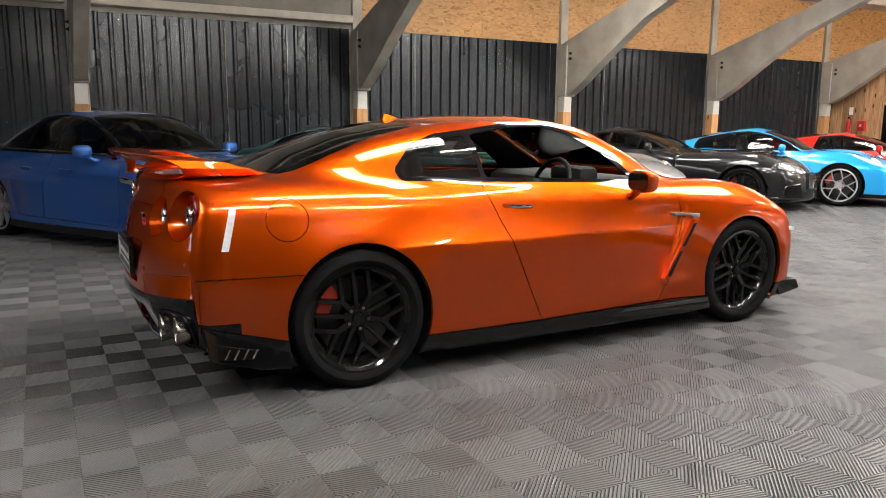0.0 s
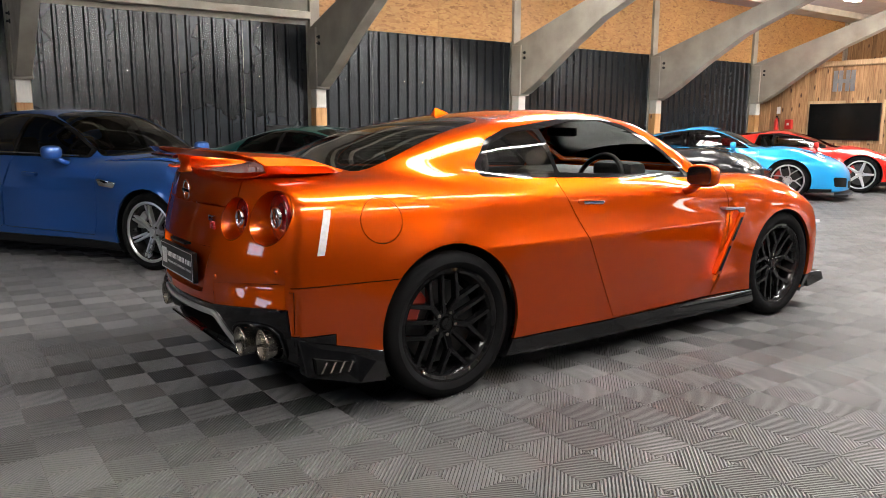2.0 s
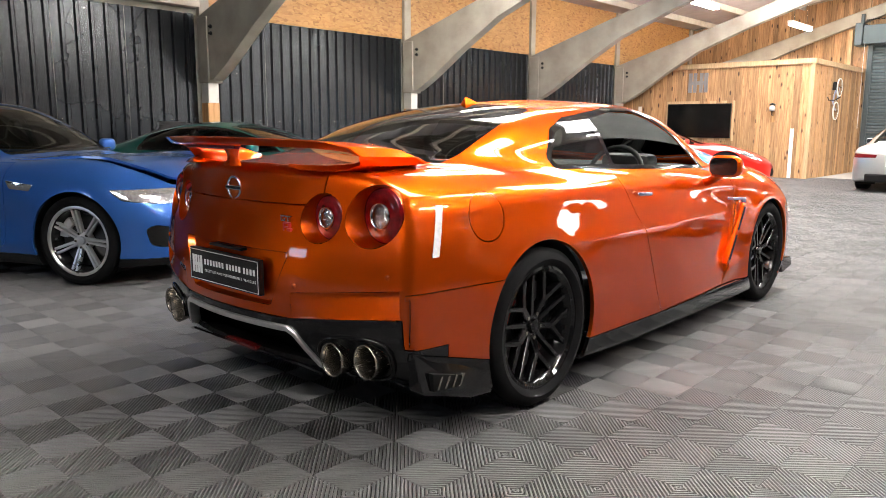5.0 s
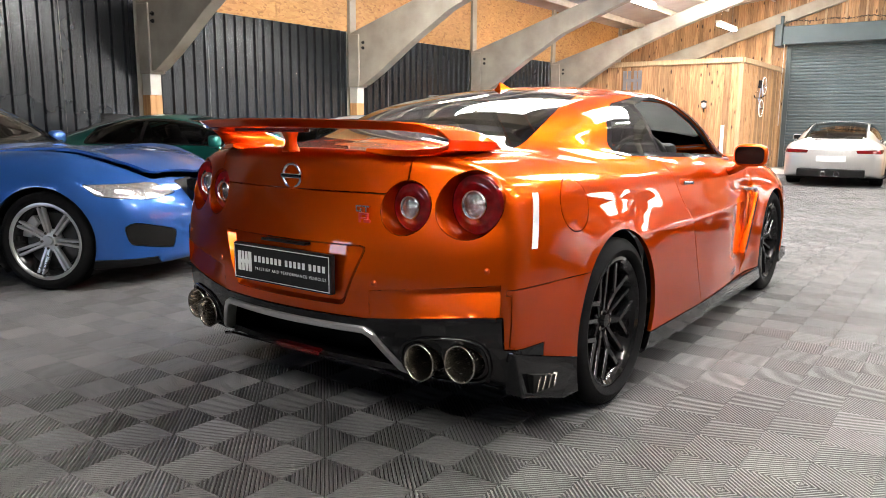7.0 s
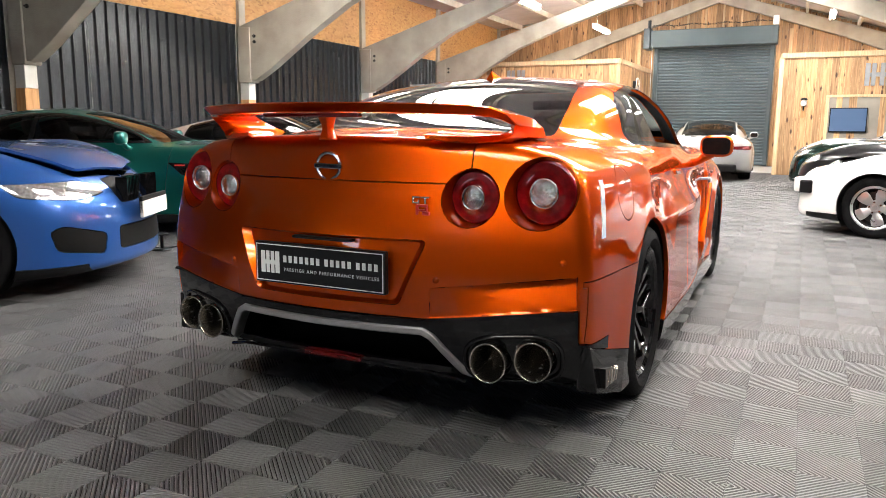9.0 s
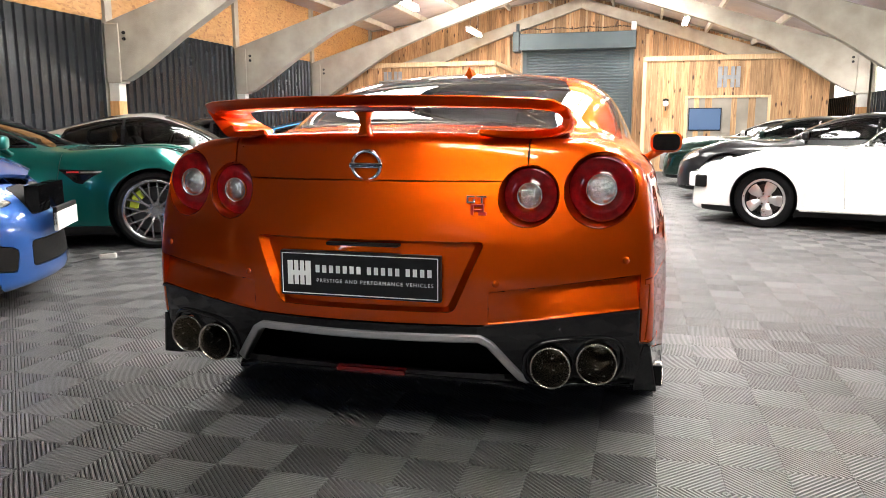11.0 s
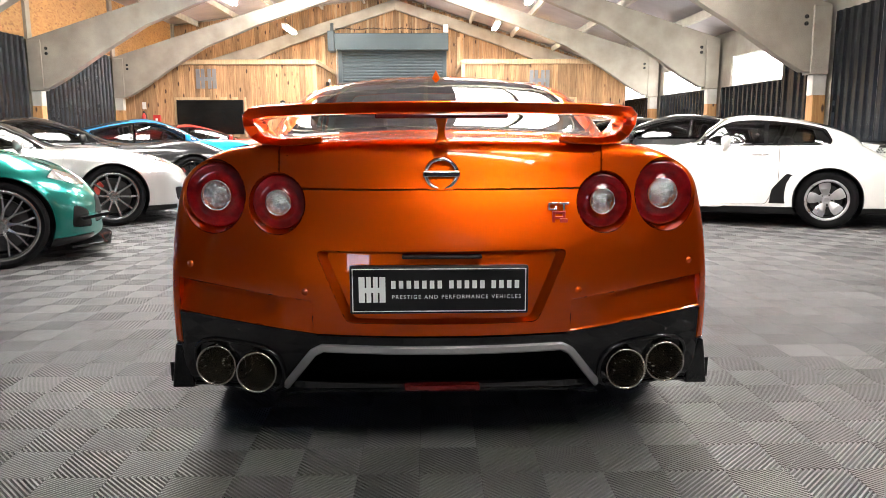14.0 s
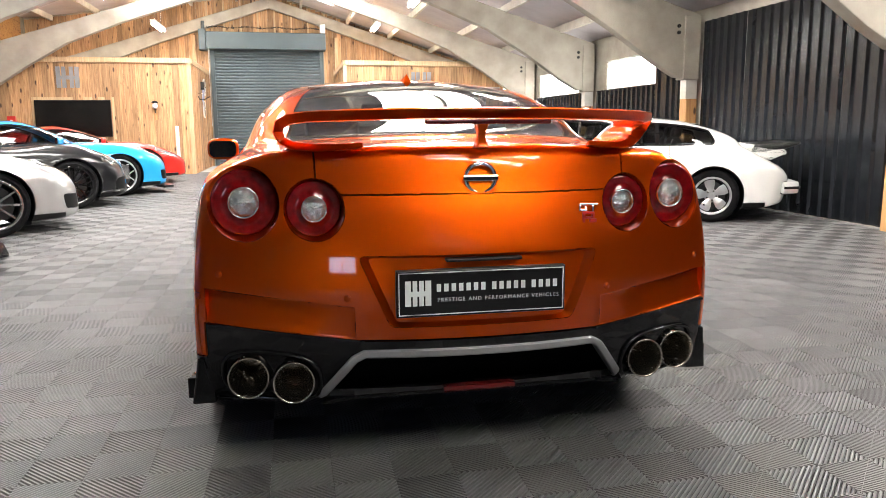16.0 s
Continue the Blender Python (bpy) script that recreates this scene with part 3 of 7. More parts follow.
for i in range(46):
    x = DX0 - 0.1 + i * 0.072
    ring = [(0.045 * math.cos(a) + x, YN - 0.3 + (0.018 * math.sin(a) if i % 2 else 0), 4.12 + 0.02 * math.sin(i * 0.5) + (0 if i % 2 else 0.018 * math.sin(a))) for a in np.linspace(0, 2 * math.pi, 9)[:-1]]
    tube(ring, 0.007, 5, True, bm)
part("chain", bm, M_BLACK, shutter)
# exposed studs and rails either side of the shutter
studs = tagged(empty("trim"), "pale timber studs and rails on the gable wall", "studwork", kind="structure")
for x in (-2.9, -2.4, -1.9, -1.4, -0.9, -0.4, 0.1, 0.6):
    part("stud", box(x - 0.025, x + 0.025, YN - 0.045, YN + 0.033, 4.02, roof_z(x) - 0.08), M_TIMBER, studs)
for x, zz in ((DX0 - 0.55, 3.9), (DX1 + 0.5, 3.9)):
    part("stud", box(x - 0.05, x + 0.05, YN - 0.1, YN + 0.03, 0, zz), M_TIMBER, studs)

# two timber-clad rooms in the far corners
YR = 16.6


def corner_room(name, x0, x1, ztop, open_side, label):
    room = tagged(empty(name), label, "wall", kind="structure")
    part("studwork", box(x0, x1, YR + 0.02, YR + 0.1, -0.014, ztop - 0.02), M_TIMBER, room)
    xs = x1 if open_side > 0 else x0
    part("studwork", box(min(xs, xs - open_side * 0.08), max(xs, xs - open_side * 0.08), YR + 0.1, YN, -0.014, ztop - 0.02), M_TIMBER, room)
    part("roof_board", box(x0, x1, YR + 0.03, YN, ztop - 0.02, ztop), M_TIMBER, room)
    boards(room, x0, x1, YR + 0.018, 0.0, lambda x: ztop - 0.12)
    boards(room, YR + 0.02, YN - 0.02, xs + open_side * 0.002, 0.0, lambda x: ztop - 0.12, along="y", face=open_side)
    part("capping", box(x0 - 0.02, x1 + 0.02, YR - 0.05, YR + 0.06, ztop - 0.11, ztop + 0.01, 0.006), M_TIMBER, room)
    part("capping", box(xs - 0.06 + 0.0, xs + 0.06, YR + 0.06, YN - 0.02, ztop - 0.11, ztop + 0.01, 0.006), M_TIMBER, room)
    part("corner_board", box(xs - 0.06, xs + 0.035, YR - 0.03, YR + 0.012, 0, ztop - 0.11, 0.004), M_TIMBER, room)
    return room


room_w = corner_room("wall_1", XW, -2.95, 2.84, 1, "room wall of mixed vertical sawn boards with a pale cap rail")
room_e = corner_room("wall_2", 0.9, 5.15, 2.84, -1, "room wall of mixed vertical sawn boards with a hatch")


def h_logo(x, y, z):
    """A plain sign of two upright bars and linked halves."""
    s = tagged(empty("sign"), "grey metal double-bar emblem on the boarded wall", "sign", "emblem signs on the timber walls")
    for x0, x1, z0, z1 in ((0, .1, 0, .5), (.13, .22, 0, .5), (.30, .39, 0, .5), (.42, .52, 0, .5), (.1, .13, .2, .29), (.22, .30, .2, .29), (.39, .42, .2, .29)):
        bm = box(x + x0 + 0.001, x + x1 - 0.001, y - 0.03, y, z + z0, z + z1, 0.003)
        part("bar", bm, M_LETTER, s)
    return s


h_logo(-6.02, YR - 0.008, 2.12)
h_logo(2.62, YR - 0.008, 2.07)


def television(x0, x1, z0, z1, y):
    t = tagged(empty("television"), "large black wall-mounted television, switched off", "television")
    part("housing", box(x0, x1, y - 0.06, y, z0, z1, 0.006), M_BLACK, t)
    part("screen", box(x0 + 0.012, x1 - 0.012, y - 0.064, y - 0.0605, z0 + 0.02, z1 - 0.012), M_SCREEN, t)
    return t


television(-6.55, -4.83, 0.95, 1.83, YR - 0.006)
part("tv_surround", box(-6.62, -4.76, YR - 0.004, YR + 0.016, 0.88, 1.9), M_TIMBER, room_w)


def extinguisher(x, z):
    e = tagged(empty("fire_extinguisher"), "red fire extinguisher hung on the boarded wall", "extinguisher")
    bm = lathe([(0.0, 0), (0.05, 0.003), (0.058, 0.02), (0.058, 0.3), (0.045, 0.35), (0.022, 0.37), (0.02, 0.4), (0, 0.4)], 20, 2)
    bm.transform(Matrix.Translation((x, YR - 0.075, z)))
    part("cylinder", bm, M_RED, e, smooth=True)
    part("valve", box(x - 0.02, x + 0.02, YR - 0.1, YR - 0.05, z + 0.4, z + 0.45, 0.006), M_BLACK, e)
    part("hose", tube([(x + 0.02, YR - 0.08, z + 0.42), (x + 0.07, YR - 0.09, z + 0.36), (x + 0.062, YR - 0.1, z + 0.15)], 0.01), M_BLACK, e)
    part("sign", box(x - 0.05, x + 0.05, YR - 0.012, YR - 0.006, z + 0.5, z + 0.68), M_WHITE, e, "white notice above the extinguisher")
    return e


extinguisher(-7.4, 1.1)
f = tagged(empty("fire_alarm"), "red fire-alarm box on the boarded wall", "alarm")
part("housing", box(-7.16, -6.98, YR - 0.1, YR - 0.006, 1.2, 1.45, 0.01), M_RED, f)
part("button", box(-7.1, -7.04, YR - 0.108, YR - 0.1, 1.3, 1.36, 0.003), M_WHITE, f)


def wall_lantern(x, y):
    """Outdoor lantern on a bracket."""
    b = tagged(empty("wall_lamp"), "small dark wall lantern with a white globe", "lamp", "wall lamps on the timber rooms")
    part("back_plate", box(x - 0.05, x + 0.05, y - 0.03, y, 1.35, 1.6, 0.006), M_POSTWOOD, b)
    bm = lathe([(0, 0), (0.05, 0.01), (0.07, 0.06), (0.06, 0.12), (0.0, 0.15)], 16, 2)
    bm.transform(Matrix.Translation((x, y - 0.1, 1.62)))
    part("globe", bm, M_WHITE, b, smooth=True)
    part("bracket", tube([(x, y - 0.02, 1.52), (x, y - 0.1, 1.53), (x, y - 0.1, 1.62)], 0.012), M_BLACK, b)
    bm = lathe([(0.085, 0), (0.06, 0.04), (0, 0.06)], 16, 2)
    bm.transform(Matrix.Translation((x, y - 0.1, 1.76)))
    part("cap", bm, M_BLACK, b, smooth=True)


wall_lantern(-3.8, YR - 0.006)
wall_lantern(1.42, YR - 0.006)
t = tagged(empty("marker_post"), "white plastic strip fixed to the room wall", "post")
part("strip", box(-3.36, -3.28, YR - 0.05, YR - 0.006, 0.0, 1.2, 0.005), M_WHITE, t)
hatch = tagged(empty("window_4"), "serving hatch with a pale wall and screen behind", "hatch", kind="structure")
part("backing", box(1.95, 3.8, YR - 0.002, YR + 0.012, 0.85, 1.82), M_FIBRE, hatch)
part("lining", box(1.88, 3.87, YR - 0.03, YR - 0.004, 1.82, 1.88, 0.004), M_TIMBER, hatch)
part("lining", box(1.88, 1.95, YR - 0.03, YR - 0.004, 0.8, 1.82, 0.004), M_TIMBER, hatch)
part("lining", box(3.8, 3.87, YR - 0.03, YR - 0.004, 0.8, 1.82, 0.004), M_TIMBER, hatch)
mon = tagged(empty("monitor"), "dark monitor showing a blue picture in the hatch", "monitor")
part("housing", box(1.98, 2.75, YR - 0.045, YR - 0.004, 1.02, 1.58, 0.006), M_BLACK, mon)
part("screen", box(2.0, 2.73, YR - 0.049, YR - 0.046, 1.05, 1.56), M_BLUESCREEN, mon)

# ---------- lamps ----------
# unseen battens at (3.3, -0.3) and (4.4, 1.8) are added to brighten the floor
BATTENS = [(3.3, -0.3), (-4.3, 5.9), (-4.3, 9.6), (-4.3, 13.2), (4.4, 1.8), (2.2, 2.6), (2.2, 5.9), (2.2, 9.6), (2.2, 13.2), (-3.9, 18.4), (1.9, 18.4)]
for x, y in BATTENS:
    z = (roof_z(x) if x > XR else 4.15) - 0.35
    b = tagged(empty("ceiling_light"), "fluorescent batten with two lit tubes under the roof, two eastern ones added for light", "lamp", "fluorescent battens")
    part("body", box(x - 0.07, x + 0.07, y - 0.8, y + 0.8, z + 0.03, z + 0.1, 0.008), M_WHITE, b)
    part("stem", tube([(x, y - 0.5, z + 0.1), (x, y - 0.5, roof_z(x) - 0.02)], 0.01), M_STEEL, b)
    part("stem", tube([(x, y + 0.5, z + 0.1), (x, y + 0.5, roof_z(x) - 0.02)], 0.01), M_STEEL, b)
    for dx in (-0.045, 0.045):
        part("tube", tube([(x + dx, y - 0.76, z), (x + dx, y + 0.76, z)], 0.02, 12), M_TUBE, b)
        for yy in (y - 0.785, y + 0.76):
            part("holder", box(x + dx - 0.018, x + dx + 0.018, yy, yy + 0.025, z - 0.02, z + 0.03), M_WHITE, b)

# ---------- cars: smooth body fields, cut into panels ----------
def curve(pairs):
    """A smooth line through (at, value) pairs, without overshoot."""
    xs = np.array([p[0] for p in pairs], float)
    vs = np.array([p[1] for p in pairs], float)
    d = np.diff(vs) / np.diff(xs)
    m = np.zeros(len(xs))
    m[0], m[-1] = d[0], d[-1]
    for i in range(1, len(xs) - 1):
        if d[i - 1] * d[i] > 0:
            w1, w2 = 2 * (xs[i + 1] - xs[i]) + xs[i] - xs[i - 1], xs[i + 1] - xs[i] + 2 * (xs[i] - xs[i - 1])
            m[i] = (w1 + w2) / (w1 / d[i - 1] + w2 / d[i])

    def at(x):
        x = np.clip(x, xs[0], xs[-1])
        k = np.clip(np.searchsorted(xs, x) - 1, 0, len(xs) - 2)
        h = xs[k + 1] - xs[k]
        t = (x - xs[k]) / h
        return ((1 + 2 * t) * (1 - t) ** 2 * vs[k] + t * (1 - t) ** 2 * h * m[k] + t * t * (3 - 2 * t) * vs[k + 1] + t * t * (t - 1) * h * m[k + 1])
    return at


def smax(a, b, k):
    h = np.maximum(k - np.abs(a - b), 0) / k
    return np.maximum(a, b) + h * h * k * 0.25


def smin(a, b, k):
    return -smax(-a, -b, k)


def bell(x, w):
    return np.exp(-(x / w) ** 2)


def body_field(c):
    """The signed field of a car body from its profile curves."""
    plan, flank, deck, tail, nose = (curve(c[k]) for k in ("plan", "flank", "deck", "tail", "nose"))
    cabin_plan, cabin, belly = (curve(c[k]) for k in ("cabin_plan", "cabin", "belly"))
    wb, hub, ar = c["wheelbase"], c["hub"], c["arch"]

    def field(x, y, z):
        a = np.abs(x)
        side = a - plan(y) - flank(z)
        for wy in (0.0, wb):
            d = np.sqrt((y - wy) ** 2 + (z - hub) ** 2)
            side = side - c["flare"] * bell(np.maximum(d - ar, 0), 0.10) * (z > hub - 0.3)
        if "extra" in c:
            side = side + c["extra"](a, y, z)
        low = smax(side, z - deck(y) + c["crown"] * (a / 0.9) ** 2 - c.get("fender", 0) * bell(a - 0.72, 0.16) * (bell(y - wb, 0.55) + 0.0 * y), c["k_shoulder"])
        up = np.maximum(z - c["waist"], -0.3)
        cab = smax(a - cabin_plan(y) + c["tumble"] * up + 0.45 * up * np.abs(up), z - cabin(y) + c["roof_crown"] * (a / 0.6) ** 2, c["k_roof"])
        low = smin(low, cab, c["k_join"])
        low = smax(low, tail(z) + c["tail_bow"] * a * a - y, c["k_tail"])
        low = smax(low, y - nose(z) + c["nose_bow"] * a * a, c.get("k_nose", 0.12))
        return smax(low, belly(y) - z, 0.03)
    return field


def gradient(field, p):
    e = 0.0015
    g = np.stack([field(p[:, 0] + (k == 0) * e, p[:, 1] + (k == 1) * e, p[:, 2] + (k == 2) * e)
                  - field(p[:, 0] - (k == 0) * e, p[:, 1] - (k == 1) * e, p[:, 2] - (k == 2) * e) for k in range(3)], 1)
    n = np.linalg.norm(g, axis=1, keepdims=True)
    return g / np.maximum(n, 1e-9), n[:, 0] / (2 * e)


def body_mesh(c, field, fine):
    """A box-shaped net of points pushed out along rays from the spine on to the body."""
    y0, y1, zt = c["box"]
    nx, ny, nz = int(1.9 / fine), int((y1 - y0) / fine), int(zt / fine)
    zc = c.get("spine_z", 0.55)
    ya, yb = y0 + 0.55, y1 - 0.55
    ids, keys = {}, []

    def vid(i, j, k):
        key = (i, j, k)
        if key not in ids:
            ids[key] = len(keys)
            keys.append(key)
        return ids[key]
    faces = []
    for j in range(ny):
        for k in range(nz):
            faces.append((vid(nx, j, k), vid(nx, j + 1, k), vid(nx, j + 1, k + 1), vid(nx, j, k + 1)))
            faces.append((vid(0, j, k), vid(0, j, k + 1), vid(0, j + 1, k + 1), vid(0, j + 1, k)))
        for i in range(nx):
            faces.append((vid(i, j, nz), vid(i + 1, j, nz), vid(i + 1, j + 1, nz), vid(i, j + 1, nz)))
            faces.append((vid(i, j, 0), vid(i, j + 1, 0), vid(i + 1, j + 1, 0), vid(i + 1, j, 0)))
    for i in range(nx):
        for k in range(nz):
            faces.append((vid(i, 0, k), vid(i + 1, 0, k), vid(i + 1, 0, k + 1), vid(i, 0, k + 1)))
            faces.append((vid(i, ny, k), vid(i, ny, k + 1), vid(i + 1, ny, k + 1), vid(i + 1, ny, k)))
    K = np.array(keys, float)
    P = np.stack([-1 + 2 * K[:, 0] / nx, y0 + (y1 - y0) * K[:, 1] / ny, 0.05 + (zt - 0.05) * K[:, 2] / nz], 1)
    O = np.stack([np.zeros(len(P)), np.clip(P[:, 1], ya, yb), np.full(len(P), zc)], 1)
    D = P - O
    lo, hi = np.zeros(len(P)), np.full(len(P), 1.6)
    for _ in range(34):
        mid = (lo + hi) / 2
        q = O + D * mid[:, None]
        out = field(q[:, 0], q[:, 1], q[:, 2]) > 0
        hi = np.where(out, mid, hi)
        lo = np.where(out, lo, mid)
    V = O + D * lo[:, None]
    me = bpy.data.meshes.new("net")
    me.from_pydata(V.tolist(), [], faces)
    bm = bmesh.new()
    bm.from_mesh(me)
    bpy.data.meshes.remove(me)
    bm.faces.layers.int.new("piece")
    return bm


PLANE = {"side": (1, 2, 0), "back": (0, 2, 1), "top": (0, 1, 2)}


def inside(poly, u, v):
    ok, n = False, len(poly)
    for i in range(n):
        (a, b), (c, d) = poly[i], poly[i - 1]
        if (b > v) != (d > v) and u < (c - a) * (v - b) / (d - b) + a:
            ok = not ok
    return ok


def stamp(bm, poly, plane, keep, pid, only=(0,)):
    """Cuts an outline, seen along one axis, into the skin and gives the faces inside it the number pid."""
    i, j, k = PLANE[plane]
    lay = bm.faces.layers.int["piece"]
    us, vs = [p[0] for p in poly], [p[1] for p in poly]
    u0, u1, v0, v1 = min(us) - 0.05, max(us) + 0.05, min(vs) - 0.05, max(vs) + 0.05
    bm.normal_update()
    cand = set()
    for f in bm.faces:
        co = f.verts[0].co
        if u0 < co[i] < u1 and v0 < co[j] < v1 and f[lay] in only and keep(co, f.normal):
            cand.add(f)
    if not cand:
        return
    # cut a small copy of that patch, then put it back
    sub, known = bmesh.new(), {}
    slay = sub.faces.layers.int.new("piece")
    patch = set()
    for f in cand:
        ring = []
        for v in f.verts:
            key = (round(v.co.x, 5), round(v.co.y, 5), round(v.co.z, 5))
            if key not in known:
                known[key] = sub.verts.new(v.co)
            if known[key] not in ring:
                ring.append(known[key])
        if len(ring) > 2:
            try:
                g = sub.faces.new(ring)
            except ValueError:
                continue
            g[slay] = f[lay]
            patch.add(g)
    bmesh.ops.delete(bm, geom=list(cand), context="FACES")
    def extent(f):
        fu = [v.co[i] for v in f.verts]
        fv = [v.co[j] for v in f.verts]
        return min(fu), max(fu), min(fv), max(fv)
    reach = {f: extent(f) for f in patch}
    n = len(poly)
    for q in range(n):
        (a, b), (c, d) = poly[q - 1], poly[q]
        if abs(a - c) + abs(b - d) < 1e-6:
            continue
        lo_u, hi_u, lo_v, hi_v = min(a, c) - 0.003, max(a, c) + 0.003, min(b, d) - 0.003, max(b, d) + 0.003
        hit = [f for f, (p0, p1, q0, q1) in reach.items() if p1 >= lo_u and p0 <= hi_u and q1 >= lo_v and q0 <= hi_v]
        if not hit:
            continue
        co, no = [0, 0, 0], [0, 0, 0]
        co[i], co[j], no[i], no[j] = a, b, d - b, a - c
        geom = set(hit)
        for f in hit:
            geom.update(f.verts)
            geom.update(f.edges)
        r = bmesh.ops.bisect_plane(sub, geom=list(geom), plane_co=co, plane_no=Vector(no).normalized(), dist=1e-5)
        for g in r["geom"]:
            if isinstance(g, bmesh.types.BMFace):
                reach[g] = extent(g)
    for f in sub.faces:
        if f[slay] in only:
            m = f.calc_center_median()
            if inside(poly, m[i], m[j]):
                f[slay] = pid
    me = bpy.data.meshes.new("patch")
    sub.to_mesh(me)
    sub.free()
    bm.from_mesh(me)
    bpy.data.meshes.remove(me)


def weld(bm):
    bmesh.ops.remove_doubles(bm, verts=bm.verts, dist=2e-5)


def take(bm, pid, ok=None):
    """A new skin that holds only the faces numbered pid (and for which ok holds)."""
    lay = bm.faces.layers.int["piece"]
    q, known = bmesh.new(), {}
    for f in bm.faces:
        if f[lay] != pid or (ok and not ok(f.calc_center_median())):
            continue
        ring = []
        for v in f.verts:
            if v not in known:
                known[v] = q.verts.new(v.co)
            ring.append(known[v])
        q.faces.new(ring)
    return q


def skin_part(name, bm, material, parent, field, gap=0.0015, lip=0.012, label=""):
    """A body panel with its own thin gap all round and a turned-in edge, shaded by the field's own normals."""
    pts = np.array([v.co[:] for v in bm.verts])
    if not len(pts):
        bm.free()
        return None
    for _ in range(2):
        n, s = gradient(field, pts)
        f = field(pts[:, 0], pts[:, 1], pts[:, 2])
        pts = pts - n * np.clip(f / np.maximum(s, 0.3), -0.004, 0.004)[:, None]
    n, _ = gradient(field, pts)
    for v, p in zip(bm.verts, pts):
        v.co = p
    bm.verts.index_update()
    skin = len(bm.faces)
    rim = [e for e in bm.edges if len(e.link_faces) == 1]
    if gap or lip:
        move = {}
        for e in rim:
            f = e.link_faces[0]
            t = (e.verts[1].co - e.verts[0].co)
            if t.length < 1e-7:
                continue
            t.normalize()
            w = f.calc_center_median() - e.verts[0].co
            w -= t * w.dot(t)
            if w.length > 1e-7:
                w.normalize()
                for v in e.verts:
                    move[v] = move.get(v, Vector()) + w
        for v, w in move.items():
            if w.length > 1e-6:
                v.co += w.normalized() * gap
    normal = {v: Vector(n[v.index]) for v in bm.verts}
    flange = set()
    if lip:
        r = bmesh.ops.extrude_edge_only(bm, edges=rim)
        new_v = [g for g in r["geom"] if isinstance(g, bmesh.types.BMVert)]
        flange = {g for g in r["geom"] if isinstance(g, bmesh.types.BMFace)}
        for v in new_v:
            src = [o for e in v.link_edges for o in e.verts if o in normal]
            if src:
                v.co -= normal[src[0]] * lip
    bmesh.ops.recalc_face_normals(bm, faces=[f for f in bm.faces if f in flange])
    bm.faces.ensure_lookup_table()
    loops = []
    for f in bm.faces:
        f.smooth = True
        for l in f.loops:
            loops.append(normal[l.vert] if f not in flange and l.vert in normal else f.normal.copy())
    me = bpy.data.meshes.new(name)
    bm.to_mesh(me)
    bm.free()
    me.normals_split_custom_set([tuple(v) for v in loops])
    me.materials.append(material)
    ob = new(name, me)
    ob.parent = parent
    if label:
        ob["label"] = label
    return ob


def circle(cx, cy, rx, ry=None, n=40):
    ry = ry or rx
    return [(cx + rx * math.cos(2 * math.pi * k / n), cy + ry * math.sin(2 * math.pi * k / n)) for k in range(n)]


def rounded(poly, r=0.03, n=4):
    """The outline with its corners rounded."""
    out, m = [], len(poly)
    for i in range(m):
        p, a, b = Vector(poly[i]), Vector(poly[i - 1]), Vector(poly[(i + 1) % m])
        q = min(r, (a - p).length * 0.45, (b - p).length * 0.45)
        s, e = p + (a - p).normalized() * q, p + (b - p).normalized() * q
        for k in range(n + 1):
            t = k / n
            out.append(tuple((1 - t) ** 2 * s + 2 * t * (1 - t) * p + t * t * e))
    return out


# ---------- wheels ----------
def bar(bm, p, q, w0, w1, x0, x1, deep):
    """A spoke from p to q in the wheel's plane, x0 and x1 its face at either end."""
    p, q = Vector(p), Vector(q)
    t = (q - p).normalized()
    s = Vector((-t.y, t.x))
    ring = []
    for c, w, x in ((p, w0, x0), (q, w1, x1)):
        for dx, ww in ((-deep, 1.0), (-0.006, 1.0), (0.0, 0.72)):
            for sg in (1, -1) if dx == -deep else ((1, -1)):
                ring.append(bm.verts.new((x + dx, (c + s * w * ww * sg).x, (c + s * w * ww * sg).y)))
    a, b = ring[:6], ring[6:]
    order = [0, 2, 4, 5, 3, 1]
    for i in range(6):
        u, v = order[i], order[(i + 1) % 6]
        bm.faces.new((a[u], a[v], b[v], b[u]))
    bm.faces.new([a[u] for u in order][::-1])
    bm.faces.new([b[u] for u in order])


WHEEL_CACHE = {}
M_BARREL = surface("dark_barrel", (0.006, 0.006, 0.0065), (0.012, 0.012, 0.0125), 8, 0.12, spec=0.3)


